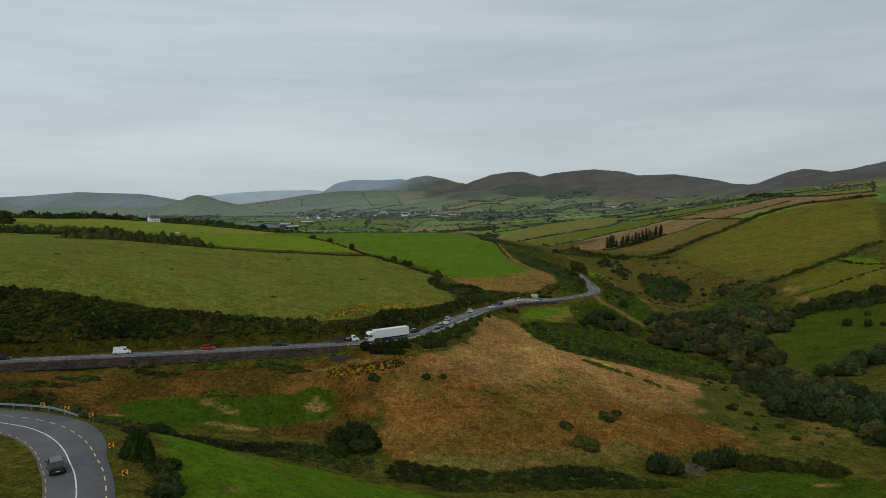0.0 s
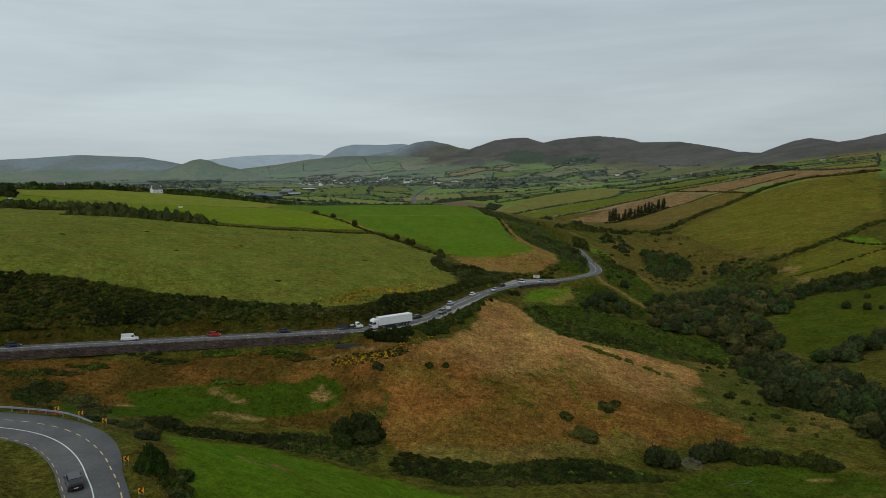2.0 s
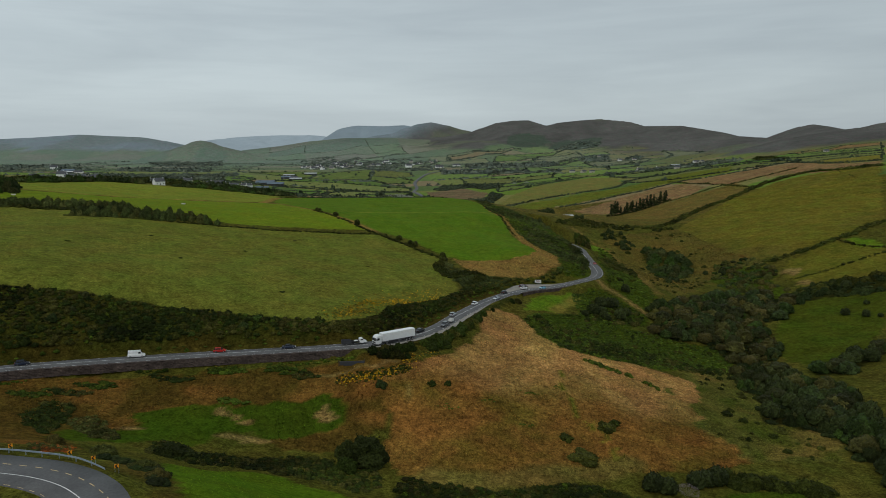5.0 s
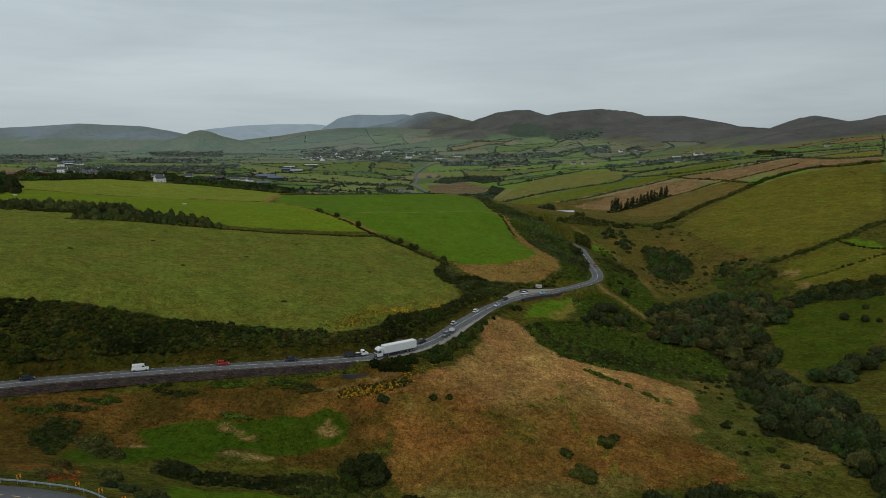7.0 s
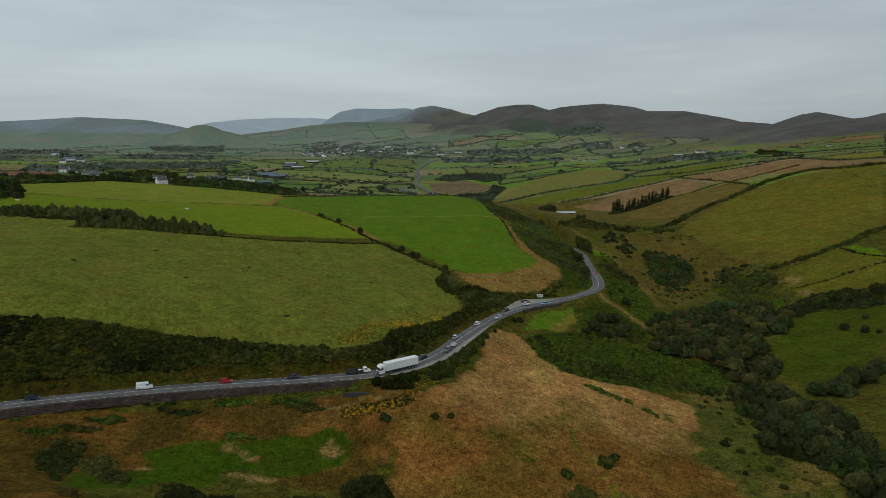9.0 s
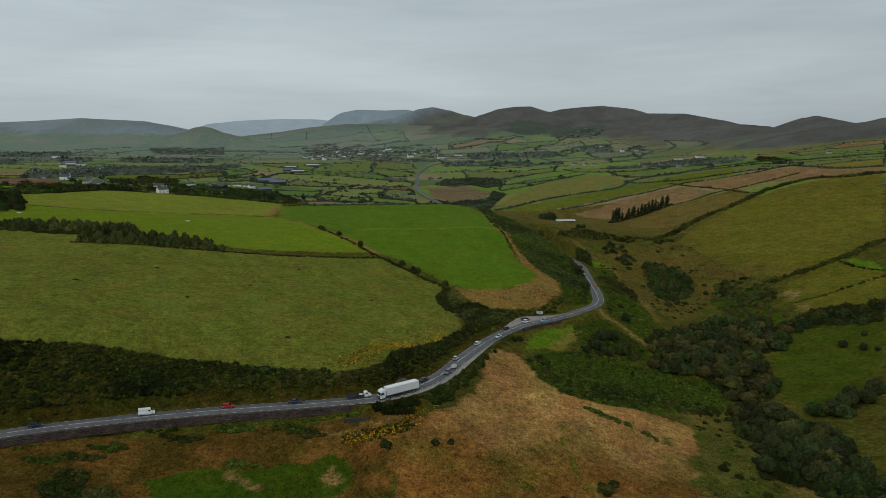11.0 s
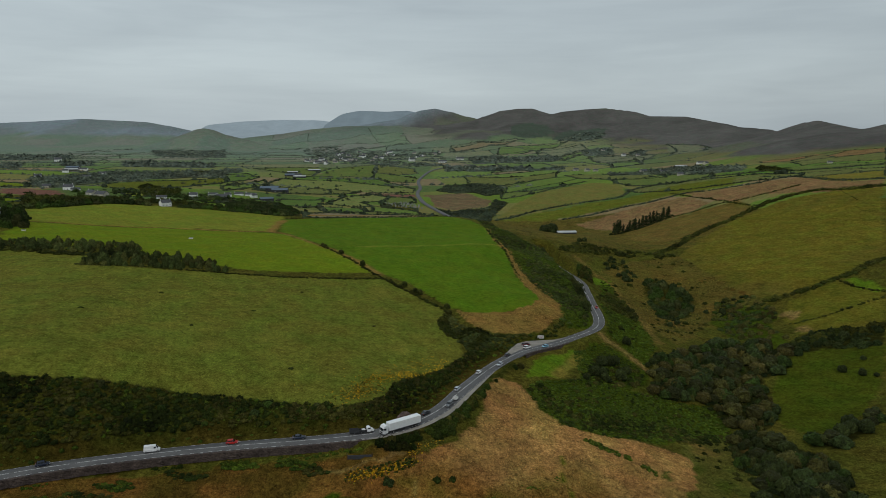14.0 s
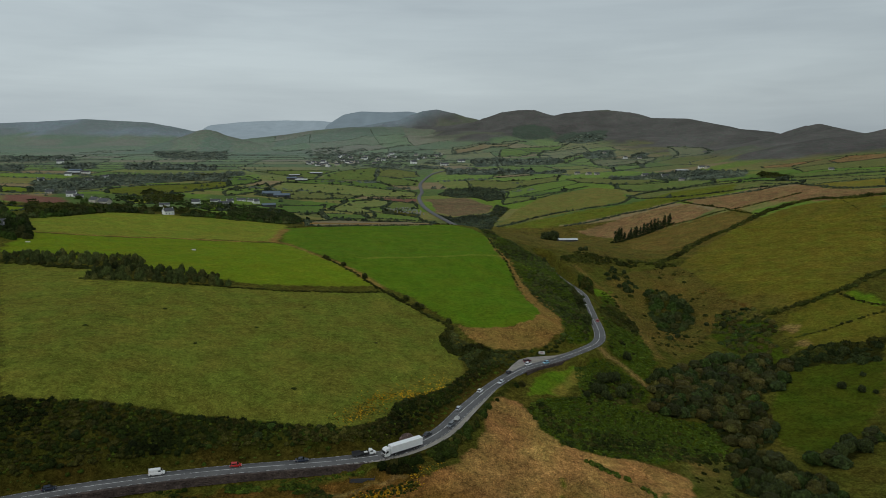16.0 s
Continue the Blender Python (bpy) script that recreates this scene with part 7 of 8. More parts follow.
for at, turn in (((-82.0, 118.9), 0.62), ((-70.2, 117.5), 0.56), ((-64.8, 115.4), 0.52), ((-59.7, 113.5), 0.48), ((-46.9, 94.3), 0.46), ((-40.4, 84.5), 0.45)):
    chevron_sign(at, turn, 1.35 if at[1] > 100 else 1.1)

# rock face in the road bank
def outcrop(x, y, long, high, turn, seed, label):
    r = np.random.RandomState(seed)
    n, m = 22, 8
    rows = []
    for a in range(m + 1):
        for b in range(n + 1):
            u, v = b / n - 0.5, a / m
            swell = math.cos(u * 3.0)
            rows.append((u * long + 0.12 * r.normal(), v * 1.5 * (1.1 - v * 0.3) + 0.22 * r.normal() + 0.4 * math.sin(9 * u + 3 * v), -0.5 + v * (high * swell + 0.5) + 0.10 * r.normal()))
    faces = [(a * (n + 1) + b, a * (n + 1) + b + 1, (a + 1) * (n + 1) + b + 1, (a + 1) * (n + 1) + b) for a in range(m) for b in range(n)]
    back = len(rows)
    rows += [(p[0], p[1] + 1.2, p[2] - high) for p in rows[m * (n + 1) : back]]
    faces += [(m * (n + 1) + b, m * (n + 1) + b + 1, back + b + 1, back + b) for b in range(n)]
    mat = plain("reddish_rock", (0.150, 0.108, 0.092), 0.95, 0, (0.5, 2.5), (0.6, 0.6), (1.4, 1.4), 0.8, 3)
    ob = mesh_object("rock_face", rows, faces, mat)
    ob.matrix_basis = Matrix.Translation((x, y, level_at(x, y))) @ Matrix.Rotation(turn, 4, "Z")
    return tagged(ob, label, "rock")


outcrop(-18.6, 243.8, 7.0, 2.4, 0.62, 611, "reddish bare rock face in the scrubby road bank")

# white notice board behind the lay-by
BOARD = plain("white_board", (0.70, 0.70, 0.68), 0.5, 0, (0.8, 6), (0.85, 0.9), (1.05, 1.05))
MAROON = plain("dark_red_print", (0.20, 0.03, 0.03), 0.6)
notice = new("notice_board")
notice.matrix_basis = Matrix.Translation((46.5, 354, level_at(46.5, 354))) @ Matrix.Rotation(-0.1, 4, "Z")
bm = bmesh.new()
box(bm, (3.2, 0.08, 1.7), (0, 0, 1.75), 0, 0.02)
part("board", bm, BOARD, notice)
for k in (-1.2, 1.2):
    bm = bmesh.new()
    box(bm, (0.12, 0.12, 2.6), (k, 0.11, 1.0), 0, 0.01)
    part("post", bm, BARK, notice)
for k, (wd, z) in enumerate(((2.4, 2.25), (2.0, 1.85), (2.5, 1.5))):
    bm = bmesh.new()
    box(bm, (wd, 0.012, 0.16), (0, -0.047, z))
    part("print", bm, MAROON, notice)
tagged(notice, "white notice board on two posts by the lay-by", "sign")

# shallow stream water in the marshy meadow
WATER = plain("still_water", (0.05, 0.055, 0.05), 0.45, 0, (0.5, 3), (0.8, 0.9), (1.2, 1.1))
sw = curve([(68, 158.0, 0), (70, 159.2, 0), (72.5, 159.3, 0), (75, 161.2, 0)], 0.4)
sw[:, 2] = ground_level(sw[:, 0], sw[:, 1]).max() * 0.4 + ground_level(sw[:, 0], sw[:, 1]) * 0.6 + 0.12
wide = 0.06 + 0.14 * np.abs(np.sin(np.linspace(0.3, 7.5, len(sw))))
tagged(mesh_object("water", *ribbon(sw, -wide, wide * 0.8, 0.0), WATER), "shallow stream water glinting in the meadow", "stream", kind="structure")

# ---------------------------------------------------------------- vehicles
GLASS = plain("dark_car_glass", (0.02, 0.024, 0.028), 0.12)
GLASS.node_tree.nodes["Principled BSDF"].inputs["Specular IOR Level"].default_value = 0.8
RUBBER = plain("tyre_rubber", (0.018, 0.018, 0.018), 0.9)
ALLOY = plain("wheel_alloy", (0.40, 0.40, 0.42), 0.35, 0.8)
LAMP_RED = plain("red_lamp", (0.35, 0.01, 0.01), 0.3)
LAMP_CLEAR = plain("clear_lamp", (0.75, 0.75, 0.72), 0.2)
PLASTIC = plain("black_plastic", (0.025, 0.025, 0.026), 0.6)
PLATE = plain("plate", (0.6, 0.6, 0.58), 0.5)


def paint(name, colour, metal=0.0):
    m = plain(name, colour, 0.28, metal, (1.2, 6), (0.94, 0.95), (1.05, 1.04))
    m.node_tree.nodes["Principled BSDF"].inputs["Coat Weight"].default_value = 0.3
    return m


PAINTS = {"white": paint("white_car_paint", (0.76, 0.77, 0.77)), "silver": paint("silver_car_paint", (0.50, 0.53, 0.56), 0.4), "black": paint("black_car_paint", (0.016, 0.017, 0.020)), "navy": paint("navy_car_paint", (0.020, 0.028, 0.050)), "red": paint("red_car_paint", (0.42, 0.018, 0.014)), "maroon": paint("dark_red_car_paint", (0.085, 0.012, 0.012)), "blue": paint("pale_blue_car_paint", (0.20, 0.42, 0.55)), "grey": paint("grey_car_paint", (0.13, 0.14, 0.15), 0.4)}


def loft(sections):
    """A closed skin through rings of points, each ring the same length."""
    bm = bmesh.new()
    rings = [[bm.verts.new(p) for p in ring] for ring in sections]
    for a, b in zip(rings, rings[1:]):
        for k in range(len(a)):
            bm.faces.new((a[k], a[(k + 1) % len(a)], b[(k + 1) % len(b)], b[k]))
    bm.faces.new(rings[0][::-1])
    bm.faces.new(rings[-1])
    bmesh.ops.recalc_face_normals(bm, faces=bm.faces)
    return bm


def ring(x, half, z0, z1, round_=0.16):
    """A rounded upright section across the vehicle at x."""
    r = min(round_, (z1 - z0) * 0.45)
    return [(x, -half + r * 0.4, z0), (x, -half, z0 + r), (x, -half * 0.99, z1 - r), (x, -half + r, z1), (x, half - r, z1), (x, half * 0.99, z1 - r), (x, half, z0 + r), (x, half - r * 0.4, z0)]


def wheel(parent, x, y, r, width):
    bm = bmesh.new()
    turn = Matrix.Translation((x, y, r)) @ Matrix.Rotation(radians(90), 4, "X")
    bmesh.ops.create_cone(bm, cap_ends=True, segments=18, radius1=r, radius2=r, depth=width, matrix=turn)
    bmesh.ops.bevel(bm, geom=[e for e in bm.edges if len(e.link_faces) == 2 and any(len(f.verts) > 4 for f in e.link_faces)], offset=0.04, segments=1, affect="EDGES")
    tyre = part("wheel", bm, RUBBER, parent)
    bm = bmesh.new()
    bmesh.ops.create_cone(bm, cap_ends=True, segments=12, radius1=r * 0.62, radius2=r * 0.55, depth=width + 0.03, matrix=turn)
    part("rim", bm, ALLOY, tyre)


SHAPES = {
    # length, half width, bonnet, sill, waist and roof levels; x of windscreen foot, roof front, roof back, rear window foot
    "hatchback": (4.1, 0.88, 0.92, 0.22, 0.98, 1.48, 1.05, 0.35, -1.45, -1.95),
    "saloon": (4.6, 0.90, 0.92, 0.22, 0.96, 1.44, 0.95, 0.25, -1.05, -1.75),
    "suv": (4.6, 0.95, 1.08, 0.30, 1.12, 1.72, 1.15, 0.55, -1.75, -2.15),
    "van": (5.2, 0.98, 1.15, 0.28, 1.25, 2.15, 1.85, 1.15, -2.45, -2.52),
}


def car(shape, colour, label):
    length, half, bonnet, sill, waist, roof, wf, rf, rb_, wb = SHAPES[shape]
    top, h = new("van" if shape == "van" else "car"), length / 2
    skin = PAINTS[colour]
    boot = waist if shape != "saloon" else waist - 0.02
    part("body", loft([ring(-h, half * 0.86, sill + 0.12, boot - 0.16), ring(-h + 0.12, half * 0.95, sill + 0.04, boot - 0.03), ring(-h + 0.5, half, sill, boot), ring(0, half, sill, waist), ring(wf, half, sill, waist - 0.01), ring(h - 0.7, half * 0.97, sill, bonnet - 0.08), ring(h - 0.2, half * 0.90, sill + 0.05, bonnet - 0.18), ring(h, half * 0.78, sill + 0.14, bonnet - 0.32)]), skin, top)
    hw = half * 0.80
    cabin_mat = GLASS if shape != "van" else skin
    glass = part("cabin", loft([ring(wb, half * 0.90, waist - 0.06, waist + 0.01, 0.05), ring(rb_, hw, waist - 0.06, roof - 0.03, 0.12), ring(rf, hw, waist - 0.06, roof - 0.03, 0.12), ring(wf, half * 0.90, waist - 0.06, waist + 0.01, 0.05)]), cabin_mat, top, "" if shape == "van" else "dark tinted windows")
    bm = bmesh.new()
    box(bm, (rf - rb_ + 0.1, hw * 1.9, 0.05), ((rf + rb_) / 2, 0, roof - 0.01), 0, 0.02)
    part("roof", bm, skin, top)
    if shape == "van":
        bm = bmesh.new()
        mid_ = Matrix.Translation(((wf + rf) / 2 + 0.05, 0, (waist + roof) / 2)) @ Matrix.Rotation(-math.atan2(wf - rf, roof - waist), 4, "Y") @ Matrix.Diagonal((0.03, hw * 1.75, (roof - waist) * 1.02, 1))
        bmesh.ops.create_cube(bm, size=1.0, matrix=mid_)
        part("windscreen", bm, GLASS, top)
        for s in (-1, 1):
            bm = bmesh.new()
            box(bm, (0.75, 0.03, 0.48), (0.95, s * (half * 0.86), waist + 0.32))
            part("side_window", bm, GLASS, top)
    else:
        for s in (-1, 1):
            for px in (rf - 0.05, (rf + rb_) / 2, rb_ + 0.1):
                bm = bmesh.new()
                box(bm, (0.09, 0.03, roof - waist), (px, s * (hw * 0.995 + 0.012), (roof + waist) / 2 - 0.02))
                part("pillar", bm, skin, glass)
    for px in (h - 0.82, -h + 0.80):
        for s in (-1, 1):
            wheel(top, px, s * (half - 0.10), 0.33 if shape != "suv" else 0.38, 0.22)
    for s in (-1, 1):
        bm = bmesh.new()
        box(bm, (0.22, 0.36, 0.16), (h - 0.16, s * half * 0.62, bonnet - 0.30), 0, 0.03)
        part("headlight", bm, LAMP_CLEAR, top)
        bm = bmesh.new()
        box(bm, (0.10, 0.22, 0.30), (-h + 0.06, s * half * 0.74, waist - 0.22), 0, 0.03)
        part("tail_light", bm, LAMP_RED, top)
        bm = bmesh.new()
        box(bm, (0.14, 0.20, 0.14), (wf - 0.15, s * (half + 0.08), waist + 0.06), 0, 0.03)
        part("mirror", bm, skin, top)
    for px in (-h - 0.01, h + 0.0):
        bm = bmesh.new()
        box(bm, (0.12, half * 1.5, 0.20), (px, 0, sill + 0.20), 0, 0.04)
        bumper = part("bumper", bm, PLASTIC, top)
        bm = bmesh.new()
        box(bm, (0.02, 0.52, 0.11), (px + math.copysign(0.07, px), 0, sill + 0.30))
        part("plate", bm, PLATE, bumper)
    return tagged(top, label, "van" if shape == "van" else "car", "vehicles on the road")


def lorry(label):
    top, white = new("lorry"), PAINTS["white"]
    part("cab", loft([ring(5.9, 1.22, 0.9, 3.3, 0.2), ring(6.4, 1.25, 0.5, 3.75, 0.25), ring(7.6, 1.25, 0.45, 3.6, 0.3), ring(8.05, 1.22, 0.45, 2.9, 0.3), ring(8.2, 1.15, 0.5, 1.6, 0.2)]), white, top)
    bm = bmesh.new()
    m = Matrix.Translation((8.15, 0, 2.30)) @ Matrix.Rotation(radians(-6.6), 4, "Y") @ Matrix.Diagonal((0.10, 2.16, 0.98, 1))
    bmesh.ops.create_cube(bm, size=1.0, matrix=m)
    part("windscreen", bm, GLASS, top)
    for s in (-1, 1):
        bm = bmesh.new()
        box(bm, (0.85, 0.03, 0.75), (7.2, s * 1.26, 2.3), 0, 0.01)
        part("side_window", bm, GLASS, top)
        bm = bmesh.new()
        box(bm, (0.18, 0.28, 0.8), (7.95, s * 1.42, 2.3), 0, 0.05)
        part("mirror", bm, PLASTIC, top)
        bm = bmesh.new()
        box(bm, (0.10, 0.45, 0.24), (8.2, s * 0.9, 0.85), 0, 0.04)
        part("headlight", bm, LAMP_CLEAR, top)
        bm = bmesh.new()
        box(bm, (4.2, 0.06, 0.75), (1.0, s * 1.2, 0.85), 0, 0.02)
        part("side_skirt", bm, PLASTIC, top)
        bm = bmesh.new()
        box(bm, (0.06, 0.4, 0.16), (-8.24, s * 0.95, 0.95), 0, 0.02)
        part("tail_light", bm, LAMP_RED, top)
    bm = bmesh.new()
    box(bm, (0.10, 1.9, 0.55), (8.22, 0, 1.2), 0, 0.03)
    part("grille", bm, PLASTIC, top)
    bm = bmesh.new()
    box(bm, (0.5, 2.4, 0.4), (8.05, 0, 0.55), 0, 0.08)
    part("bumper", bm, PLASTIC, top)
    bm = bmesh.new()
    box(bm, (13.6, 2.52, 2.75), (-1.4, 0, 2.62), 0, 0.06)
    trailer = part("trailer", bm, white, top, "long white box trailer")
    bm = bmesh.new()
    box(bm, (13.5, 2.56, 0.10), (-1.4, 0, 1.28), 0, 0.02)
    part("lower_rail", bm, ALLOY, trailer)
    bm = bmesh.new()
    box(bm, (15.6, 0.9, 0.30), (-0.3, 0, 0.95), 0, 0.03)
    part("chassis", bm, PLASTIC, top)
    for px in (7.1, 3.7, -4.4, -5.7, -7.0):
        for s in (-1, 1):
            wheel(top, px, s * 1.06, 0.50, 0.34)
    return tagged(top, label, "lorry", "vehicles on the road")


def pickup(label):
    top, white = new("pickup"), PAINTS["white"]
    part("cab", loft([ring(0.2, 0.92, 0.5, 1.9, 0.1), ring(0.5, 0.96, 0.4, 2.1, 0.15), ring(1.3, 0.96, 0.4, 2.08, 0.15), ring(1.9, 0.95, 0.4, 1.3, 0.15), ring(2.7, 0.88, 0.45, 1.0, 0.15)]), white, top)
    bm = bmesh.new()
    box(bm, (0.9, 1.95, 0.5), (1.0, 0, 1.65), 0, 0.02)
    part("side_window", bm, GLASS, top)
    bm = bmesh.new()
    box(bm, (3.0, 1.9, 0.12), (-1.3, 0, 0.85), 0, 0.02)
    for s in (-1, 1):
        box(bm, (3.0, 0.06, 0.4), (-1.3, s * 0.93, 1.1), 0, 0.01)
    box(bm, (0.06, 1.9, 0.4), (-2.8, 0, 1.1), 0, 0.01)
    part("load_bed", bm, PLASTIC, top)
    bm = bmesh.new()
    box(bm, (1.2, 1.2, 0.35), (-0.9, 0.1, 1.08), 0.2, 0.05)
    part("load", bm, BOARD, top)
    for px in (1.9, -1.8):
        for s in (-1, 1):
            wheel(top, px, s * 0.85, 0.36, 0.24)
    return tagged(top, label, "pickup", "vehicles on the road")


def box_trailer(mat, label, high, length):
    top = new("trailer")
    bm = bmesh.new()
    box(bm, (length, 1.7, 0.1), (0, 0, 0.55), 0, 0.02)
    part("floor", bm, PLASTIC, top)
    for s in (-1, 1):
        bm = bmesh.new()
        box(bm, (length, 0.05, high), (0, s * 0.84, 0.6 + high / 2), 0, 0.01)
        part("side_panel", bm, mat, top)
        bm = bmesh.new()
        box(bm, (0.05, 1.6, high), (s * (length / 2 - 0.03), 0, 0.6 + high / 2), 0, 0.01)
        part("end_panel", bm, mat, top)
        wheel(top, 0, s * 0.86, 0.3, 0.2)
    bm = bmesh.new()
    box(bm, (1.2, 0.1, 0.1), (length / 2 + 0.55, 0, 0.5))
    part("drawbar", bm, PLASTIC, top)
    return tagged(top, label, "trailer", "vehicles on the road")


def drive(ob, line, x, y, offset, back):
    """Sets a vehicle on its lane, at the road's place nearest to (x, y)."""
    k = int(np.argmin(np.hypot(line[:, 0] - x, line[:, 1] - y)))
    k = min(max(k, 2), len(line) - 3)
    d = line[k + 2] - line[k - 2]
    d /= np.linalg.norm(d[:2])
    p = line[k, :2] + np.array([d[1], -d[0]]) * offset
    yaw, pitch = math.atan2(d[1], d[0]), -math.atan2(d[2], 1)
    turn = Matrix.Rotation(yaw, 4, "Z") @ Matrix.Rotation(pitch, 4, "Y")
    if back:
        turn = turn @ Matrix.Rotation(math.pi, 4, "Z")
    ob.matrix_basis = Matrix.Translation((*p, line[k, 2] + 0.005)) @ turn


N, S = -1.75, 1.75
drive(lorry("long white articulated lorry in the near lane"), MAIN, -21.5, 235, S, True)
for ob, x, y, off, back in (
    (car("hatchback", "navy", "dark blue hatchback following the van"), -129, 197, N, False), (car("van", "white", "white panel van on the straight road"), -101, 212, N, False),
    (car("hatchback", "red", "small bright red hatchback on the straight"), -76, 219, N, False), (car("saloon", "navy", "dark saloon car passing above the wall"), -55, 223, N, False),
    (pickup("white pickup with a loaded bed"), -31, 230, N, False), (box_trailer(CONCRETE, "grey mesh-sided trailer behind the pickup", 1.1, 3.2), -36, 228.5, N, False),
    (car("saloon", "black", "black saloon beside the scrub bank"), -10, 247, N, False), (car("suv", "grey", "dark grey estate car pulling a trailer"), -4, 258, S, True),
    (box_trailer(BOARD, "small white box trailer behind the car", 0.9, 2.0), -1.3, 262.5, S, True), (car("hatchback", "silver", "silver hatchback climbing the hill road"), 3, 273, N, False),
    (car("hatchback", "white", "white hatchback climbing the hill road"), 13, 293, N, False), (car("saloon", "silver", "silver saloon coming down the hill road"), 20, 305, S, True),
    (car("hatchback", "black", "black hatchback near the lay-by"), 28, 318, N, False), (car("suv", "white", "white off-roader beside the lay-by"), 39, 333, N, False),
    (car("hatchback", "blue", "pale blue hatchback beside the lay-by"), 46, 341, S, True), (car("saloon", "red", "red saloon on the upper bend"), 89.5, 428, S, True), (car("hatchback", "white", "white hatchback on the upper road"), 93, 470, N, False),
):
    drive(ob, MAIN, x, y, off, back)
parked = car("suv", "maroon", "dark red car parked in the lay-by")
parked.matrix_basis = Matrix.Translation((37.2, 340, rz(37.2, 340) + 0.01)) @ Matrix.Rotation(0.5, 4, "Z")
drive(car("suv", "black", "black off-road car rounding the near bend"), NEAR, -50.9, 88.0, -1.85, False)

# ---------------------------------------------------------------- houses and farm buildings
PLASTER_WHITE = plain("white_plaster", (0.82, 0.82, 0.80), 0.9, 0, (0.3, 3), (0.85, 0.9), (1.06, 1.06))
PLASTER_CREAM = plain("cream_plaster", (0.50, 0.46, 0.38), 0.9, 0, (0.3, 3), (0.85, 0.9), (1.06, 1.06))
SLATE = plain("grey_slate", (0.075, 0.078, 0.085), 0.7, 0, (0.4, 4), (0.75, 0.8), (1.2, 1.2))
TIN_BLUE = plain("blue_grey_sheet_roof", (0.10, 0.14, 0.18), 0.5, 0.2, (0.3, 3), (0.8, 0.85), (1.15, 1.1))
TIN_PALE = plain("pale_sheet_roof", (0.52, 0.54, 0.54), 0.5, 0.2, (0.3, 3), (0.8, 0.85), (1.1, 1.1))


def house(width, deep, eaves, ridge, wall_mat, roof_mat, label, kind="house", openings=3, chimneys=1):
    top = new(kind)
    bm = bmesh.new()
    w, d = width / 2, deep / 2
    lo = [bm.verts.new(p) for p in ((-w, -d, -1.5), (w, -d, -1.5), (w, d, -1.5), (-w, d, -1.5))]
    hi = [bm.verts.new(p) for p in ((-w, -d, eaves), (w, -d, eaves), (w, d, eaves), (-w, d, eaves))]
    ra, rb2 = bm.verts.new((-w, 0, ridge)), bm.verts.new((w, 0, ridge))
    bm.faces.new((lo[0], lo[1], hi[1], hi[0]))
    bm.faces.new((lo[2], lo[3], hi[3], hi[2]))
    bm.faces.new((lo[1], lo[2], hi[2], rb2, hi[1]))
    bm.faces.new((lo[3], lo[0], hi[0], ra, hi[3]))
    bm.faces.new(lo[::-1])
    part("wall", bm, wall_mat, top)
    rise = math.atan2(ridge - eaves, d)
    for s in (-1, 1):
        bm = bmesh.new()
        m = Matrix.Translation((0, s * (d + 0.3) / 2, (ridge + eaves) / 2 + 0.02)) @ Matrix.Rotation(-s * rise, 4, "X") @ Matrix.Diagonal((width + 0.7, math.hypot(d, ridge - eaves) + 0.5, 0.16, 1))
        bmesh.ops.create_cube(bm, size=1.0, matrix=m)
        part("roof", bm, roof_mat, top)
    for k in range(chimneys):
        bm = bmesh.new()
        box(bm, (0.6, 0.9, 1.6), ((w - 0.5) * (1 if k else -1), 0, ridge + 0.3), 0, 0.04)
        part("chimney", bm, wall_mat, top)
    for k in range(openings):
        px = -w + width * (k + 0.5) / openings
        bm = bmesh.new()
        if k == openings // 2:
            box(bm, (1.0, 0.10, 2.0), (px, -d - 0.02, 1.0), 0, 0.02)
            part("door", bm, BARK, top)
        else:
            box(bm, (1.25, 0.10, 1.2), (px, -d - 0.02, 1.6), 0, 0.02)
            win = part("window", bm, BOARD, top)
            bm = bmesh.new()
            box(bm, (1.0, 0.04, 0.95), (px, -d - 0.06, 1.6))
            part("pane", bm, GLASS, win)
    return tagged(top, label, "farm building" if kind != "house" else "house", "houses of the valley")


def put(ob, x, y, turn, s=1.0):
    ob.matrix_basis = Matrix.Translation((x, y, level_at(x, y))) @ Matrix.Rotation(turn, 4, "Z") @ Matrix.Diagonal((s, s, s, 1))
    return ob


dwelling = put(house(13, 8, 4.6, 8.2, PLASTER_WHITE, SLATE, "white plastered house with a dark slate roof", chimneys=2), -275, 650, 0.9, 0.74)
low_house = put(house(16, 7.5, 2.9, 5.6, PLASTER_WHITE, SLATE, "long low white bungalow with a slate roof"), -270, 800, 0.3, 0.9)
cream = put(house(12, 8, 3.2, 6.2, PLASTER_CREAM, SLATE, "cream farmhouse with a dark roof"), -372, 722, -0.3, 1.0)
barn = put(house(24, 14, 4.0, 6.5, CONCRETE, TIN_BLUE, "large farm shed with a blue-grey sheet roof", "barn", 2, 0), -262, 1040, 0.1)
shed = put(house(22, 8, 2.4, 3.8, CONCRETE, TIN_PALE, "long low shed with a pale sheet roof", "shed", 2, 0), 132, 790, 0.12)
gr = np.random.RandomState(31)
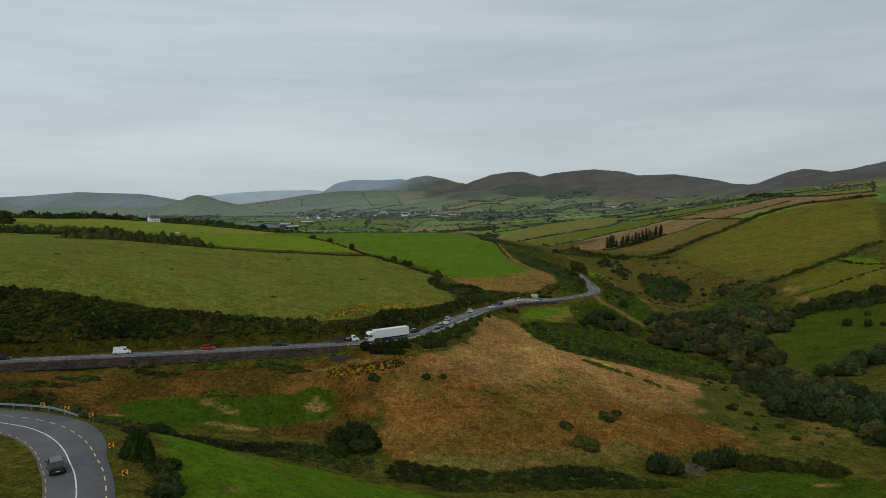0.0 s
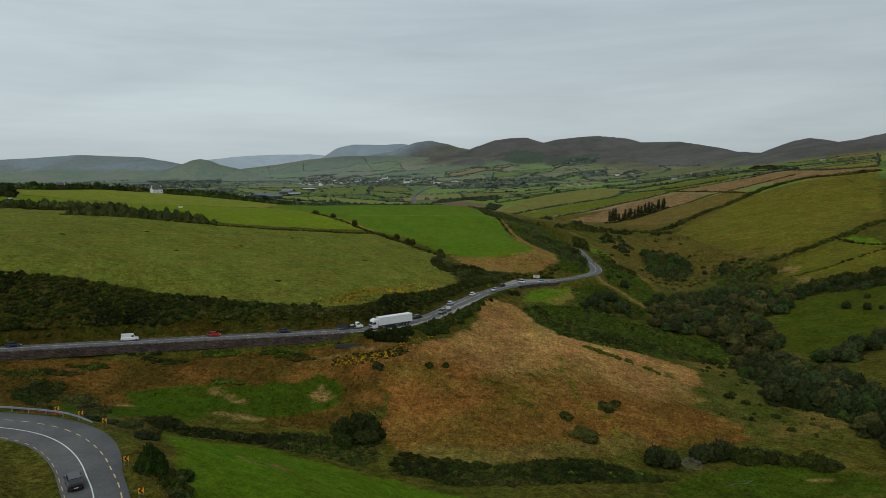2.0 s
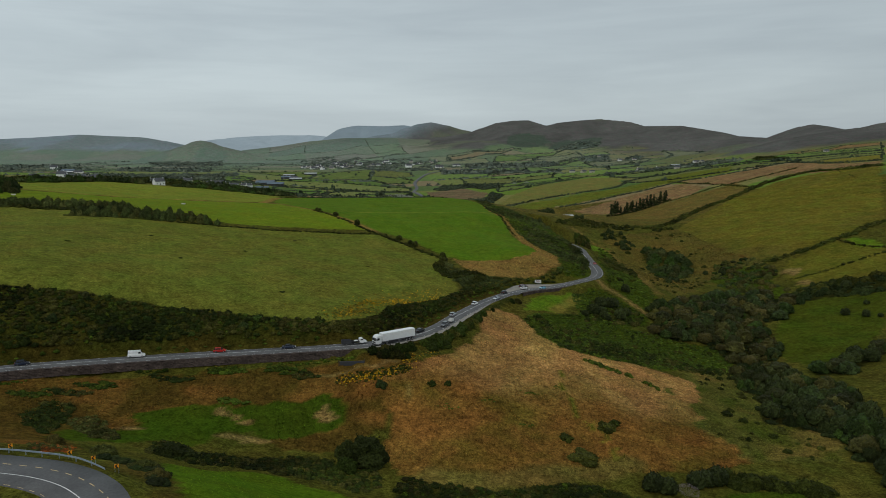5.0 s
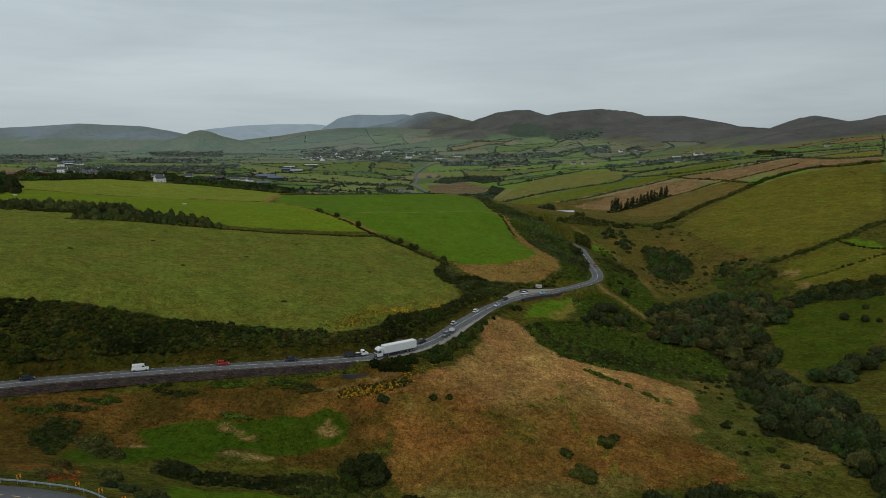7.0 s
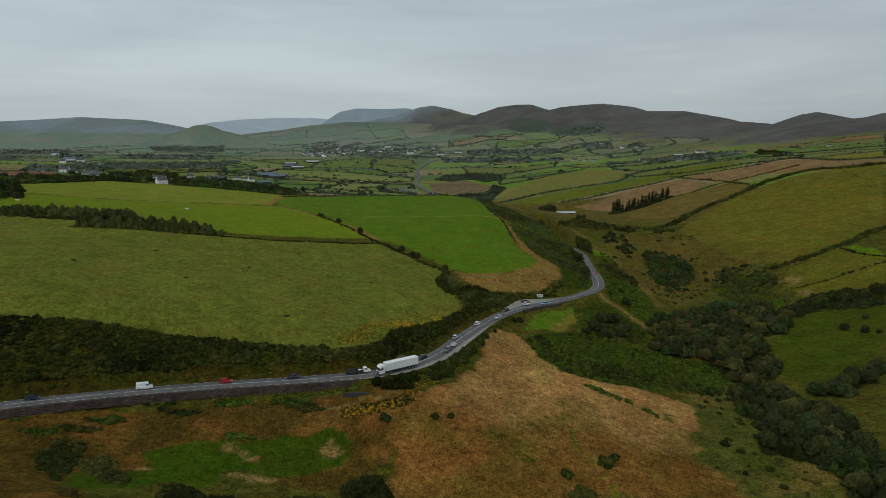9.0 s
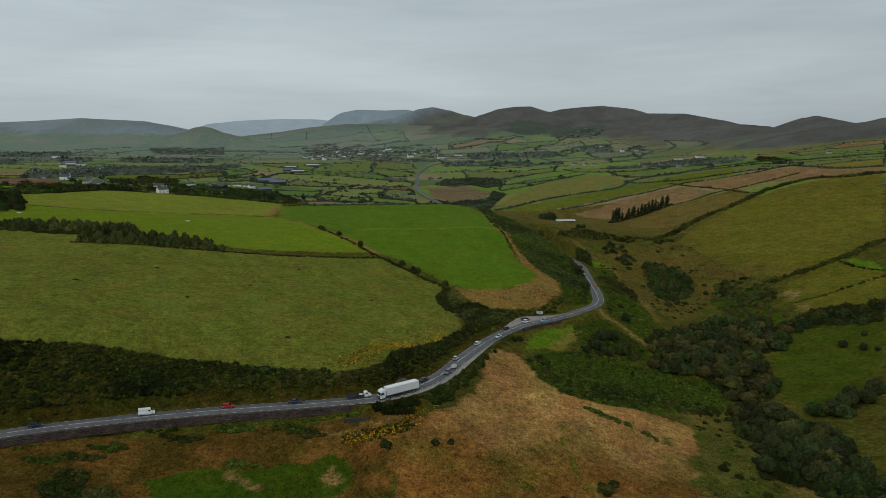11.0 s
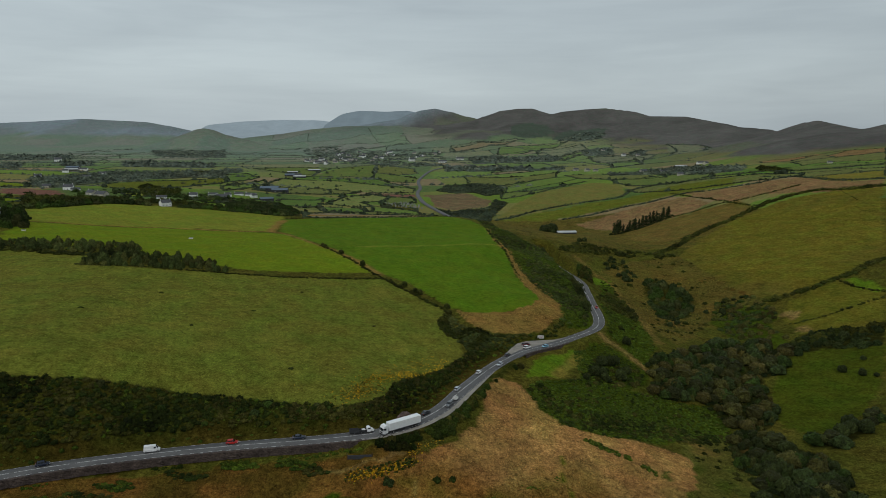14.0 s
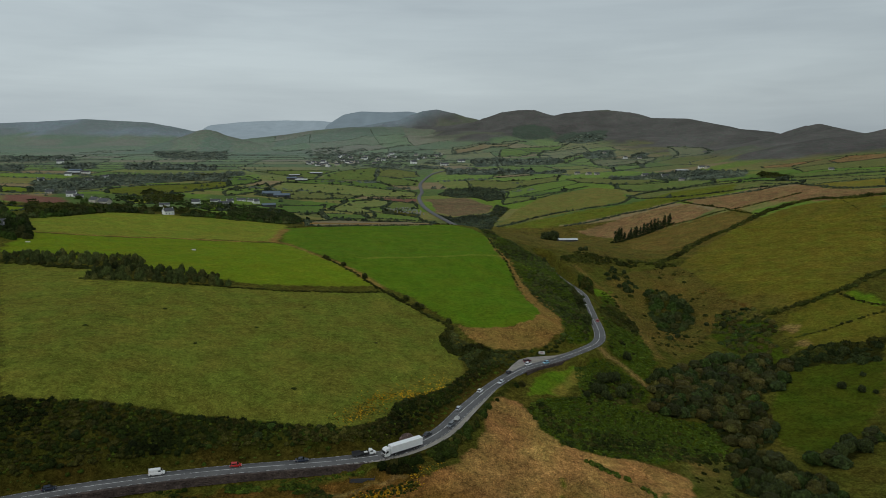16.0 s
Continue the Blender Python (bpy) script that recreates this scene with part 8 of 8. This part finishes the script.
# farmhouses and cottages: place, which model, turn and size
for x, y, which, turn, size in (
    (-306, 716, 1, 0.4, 0.64), (-448, 795, 0, 0.2, 0.80), (-436, 788, 1, 0.5, 0.64), (-390, 736, 2, -0.5, 0.92), (-378, 730, 1, 0.3, 0.56), (-524, 880, 2, 0.6, 0.80),
    (-295, 776, 0, 0.2, 0.68), (-299, 852, 1, 0.1, 0.72), (-286, 868, 0, 0.7, 0.64), (-286, 915, 1, 0.3, 0.72), (-271, 915, 1, -0.3, 0.80), (-262, 900, 0, 0.9, 0.64),
    (-343, 506, 1, 0.2, 0.72), (-352, 520, 0, 0.5, 0.64), (-775, 1373, 0, 0.3, 0.88), (-783, 1456, 1, 0.1, 1.04), (-746, 1232, 0, 0.5, 0.88),
    (-710, 1389, 1, 0.2, 0.96), (-681, 1273, 1, 0.0, 0.96), (-1101, 1920, 0, 0.4, 1.40), (-346, 1538, 1, 0.2, 1.10), (291, 1629, 2, 0.2, 1.00), (313, 1605, 2, 0.6, 1.00), (330, 1593, 2, 0.1, 0.90),
    (514, 2082, 0, 0.3, 0.90), (523, 1956, 2, 0.1, 0.90), (487, 2249, 2, 0.5, 0.90), (526, 1473, 1, 0.2, 0.90), (525, 1439, 2, 0.7, 0.90), (402, 1319, 1, 0.1, 0.90), (374, 1135, 2, -0.2, 0.80),
    (395, 1429, 2, 0.3, 1.20), (534, 985, 2, -0.2, 0.55), (24, 2144, 1, 0.1, 1.40), (-26, 1944, 1, 0.2, 1.40), (-118, 2033, 0, 0.5, 1.30),
):
    put(copy_thing((dwelling, low_house, cream)[which], Matrix()), x, y, turn, size)
for x, y, which, turn, size in ((-282, 1057, 0, 0.1, 1.15), (-362, 1533, 0, 0.2, 0.9), (-337, 1518, 1, 0.15, 1.2), (-370, 1597, 1, 0.1, 1.1), (-330, 1650, 1, 0.05, 1.3), (-815, 1475, 0, 0.1, 1.1), (-800, 1440, 1, 0.2, 1.2), (-240, 880, 0, 0.5, 0.7), (480, 1460, 1, 0.2, 1.2)):
    put(copy_thing((barn, shed)[which], Matrix()), x, y, turn, size)
tx, ty = fill(P["town"], 40, 700, keep=0.30)
vx, vy = fill(P["village"], 30, 701, keep=0.5)
for x, y in zip(np.r_[tx, vx], np.r_[ty, vy]):
    put(copy_thing((cream, low_house, cream, dwelling)[gr.randint(4)], Matrix()), x, y, gr.rand() * 3.1, 0.8 + 0.4 * gr.rand())
x, y = fill(P["town"], 38, 702, keep=0.5)
stuff("far_trees", places(x, y, (4, 8), (0.8, 1.2), "remote_haze", 703), TINY, "dark garden trees among the distant town houses", "trees", seed=703)

# small white troughs in the pastures
for x, y in ((-300, 470), (-190, 488)):
    trough = new("trough")
    trough.location = (x, y, level_at(x, y))
    bm = bmesh.new()
    box(bm, (2.6, 1.2, 0.8), (0, 0, 0.4), 0, 0.05, (1.08, 1.15))
    part("basin", bm, BOARD, trough)
    bm = bmesh.new()
    box(bm, (2.4, 1.0, 0.02), (0, 0, 0.81))
    part("water", bm, GLASS, trough)
    tagged(trough, "small white cattle trough in the pasture", "trough")
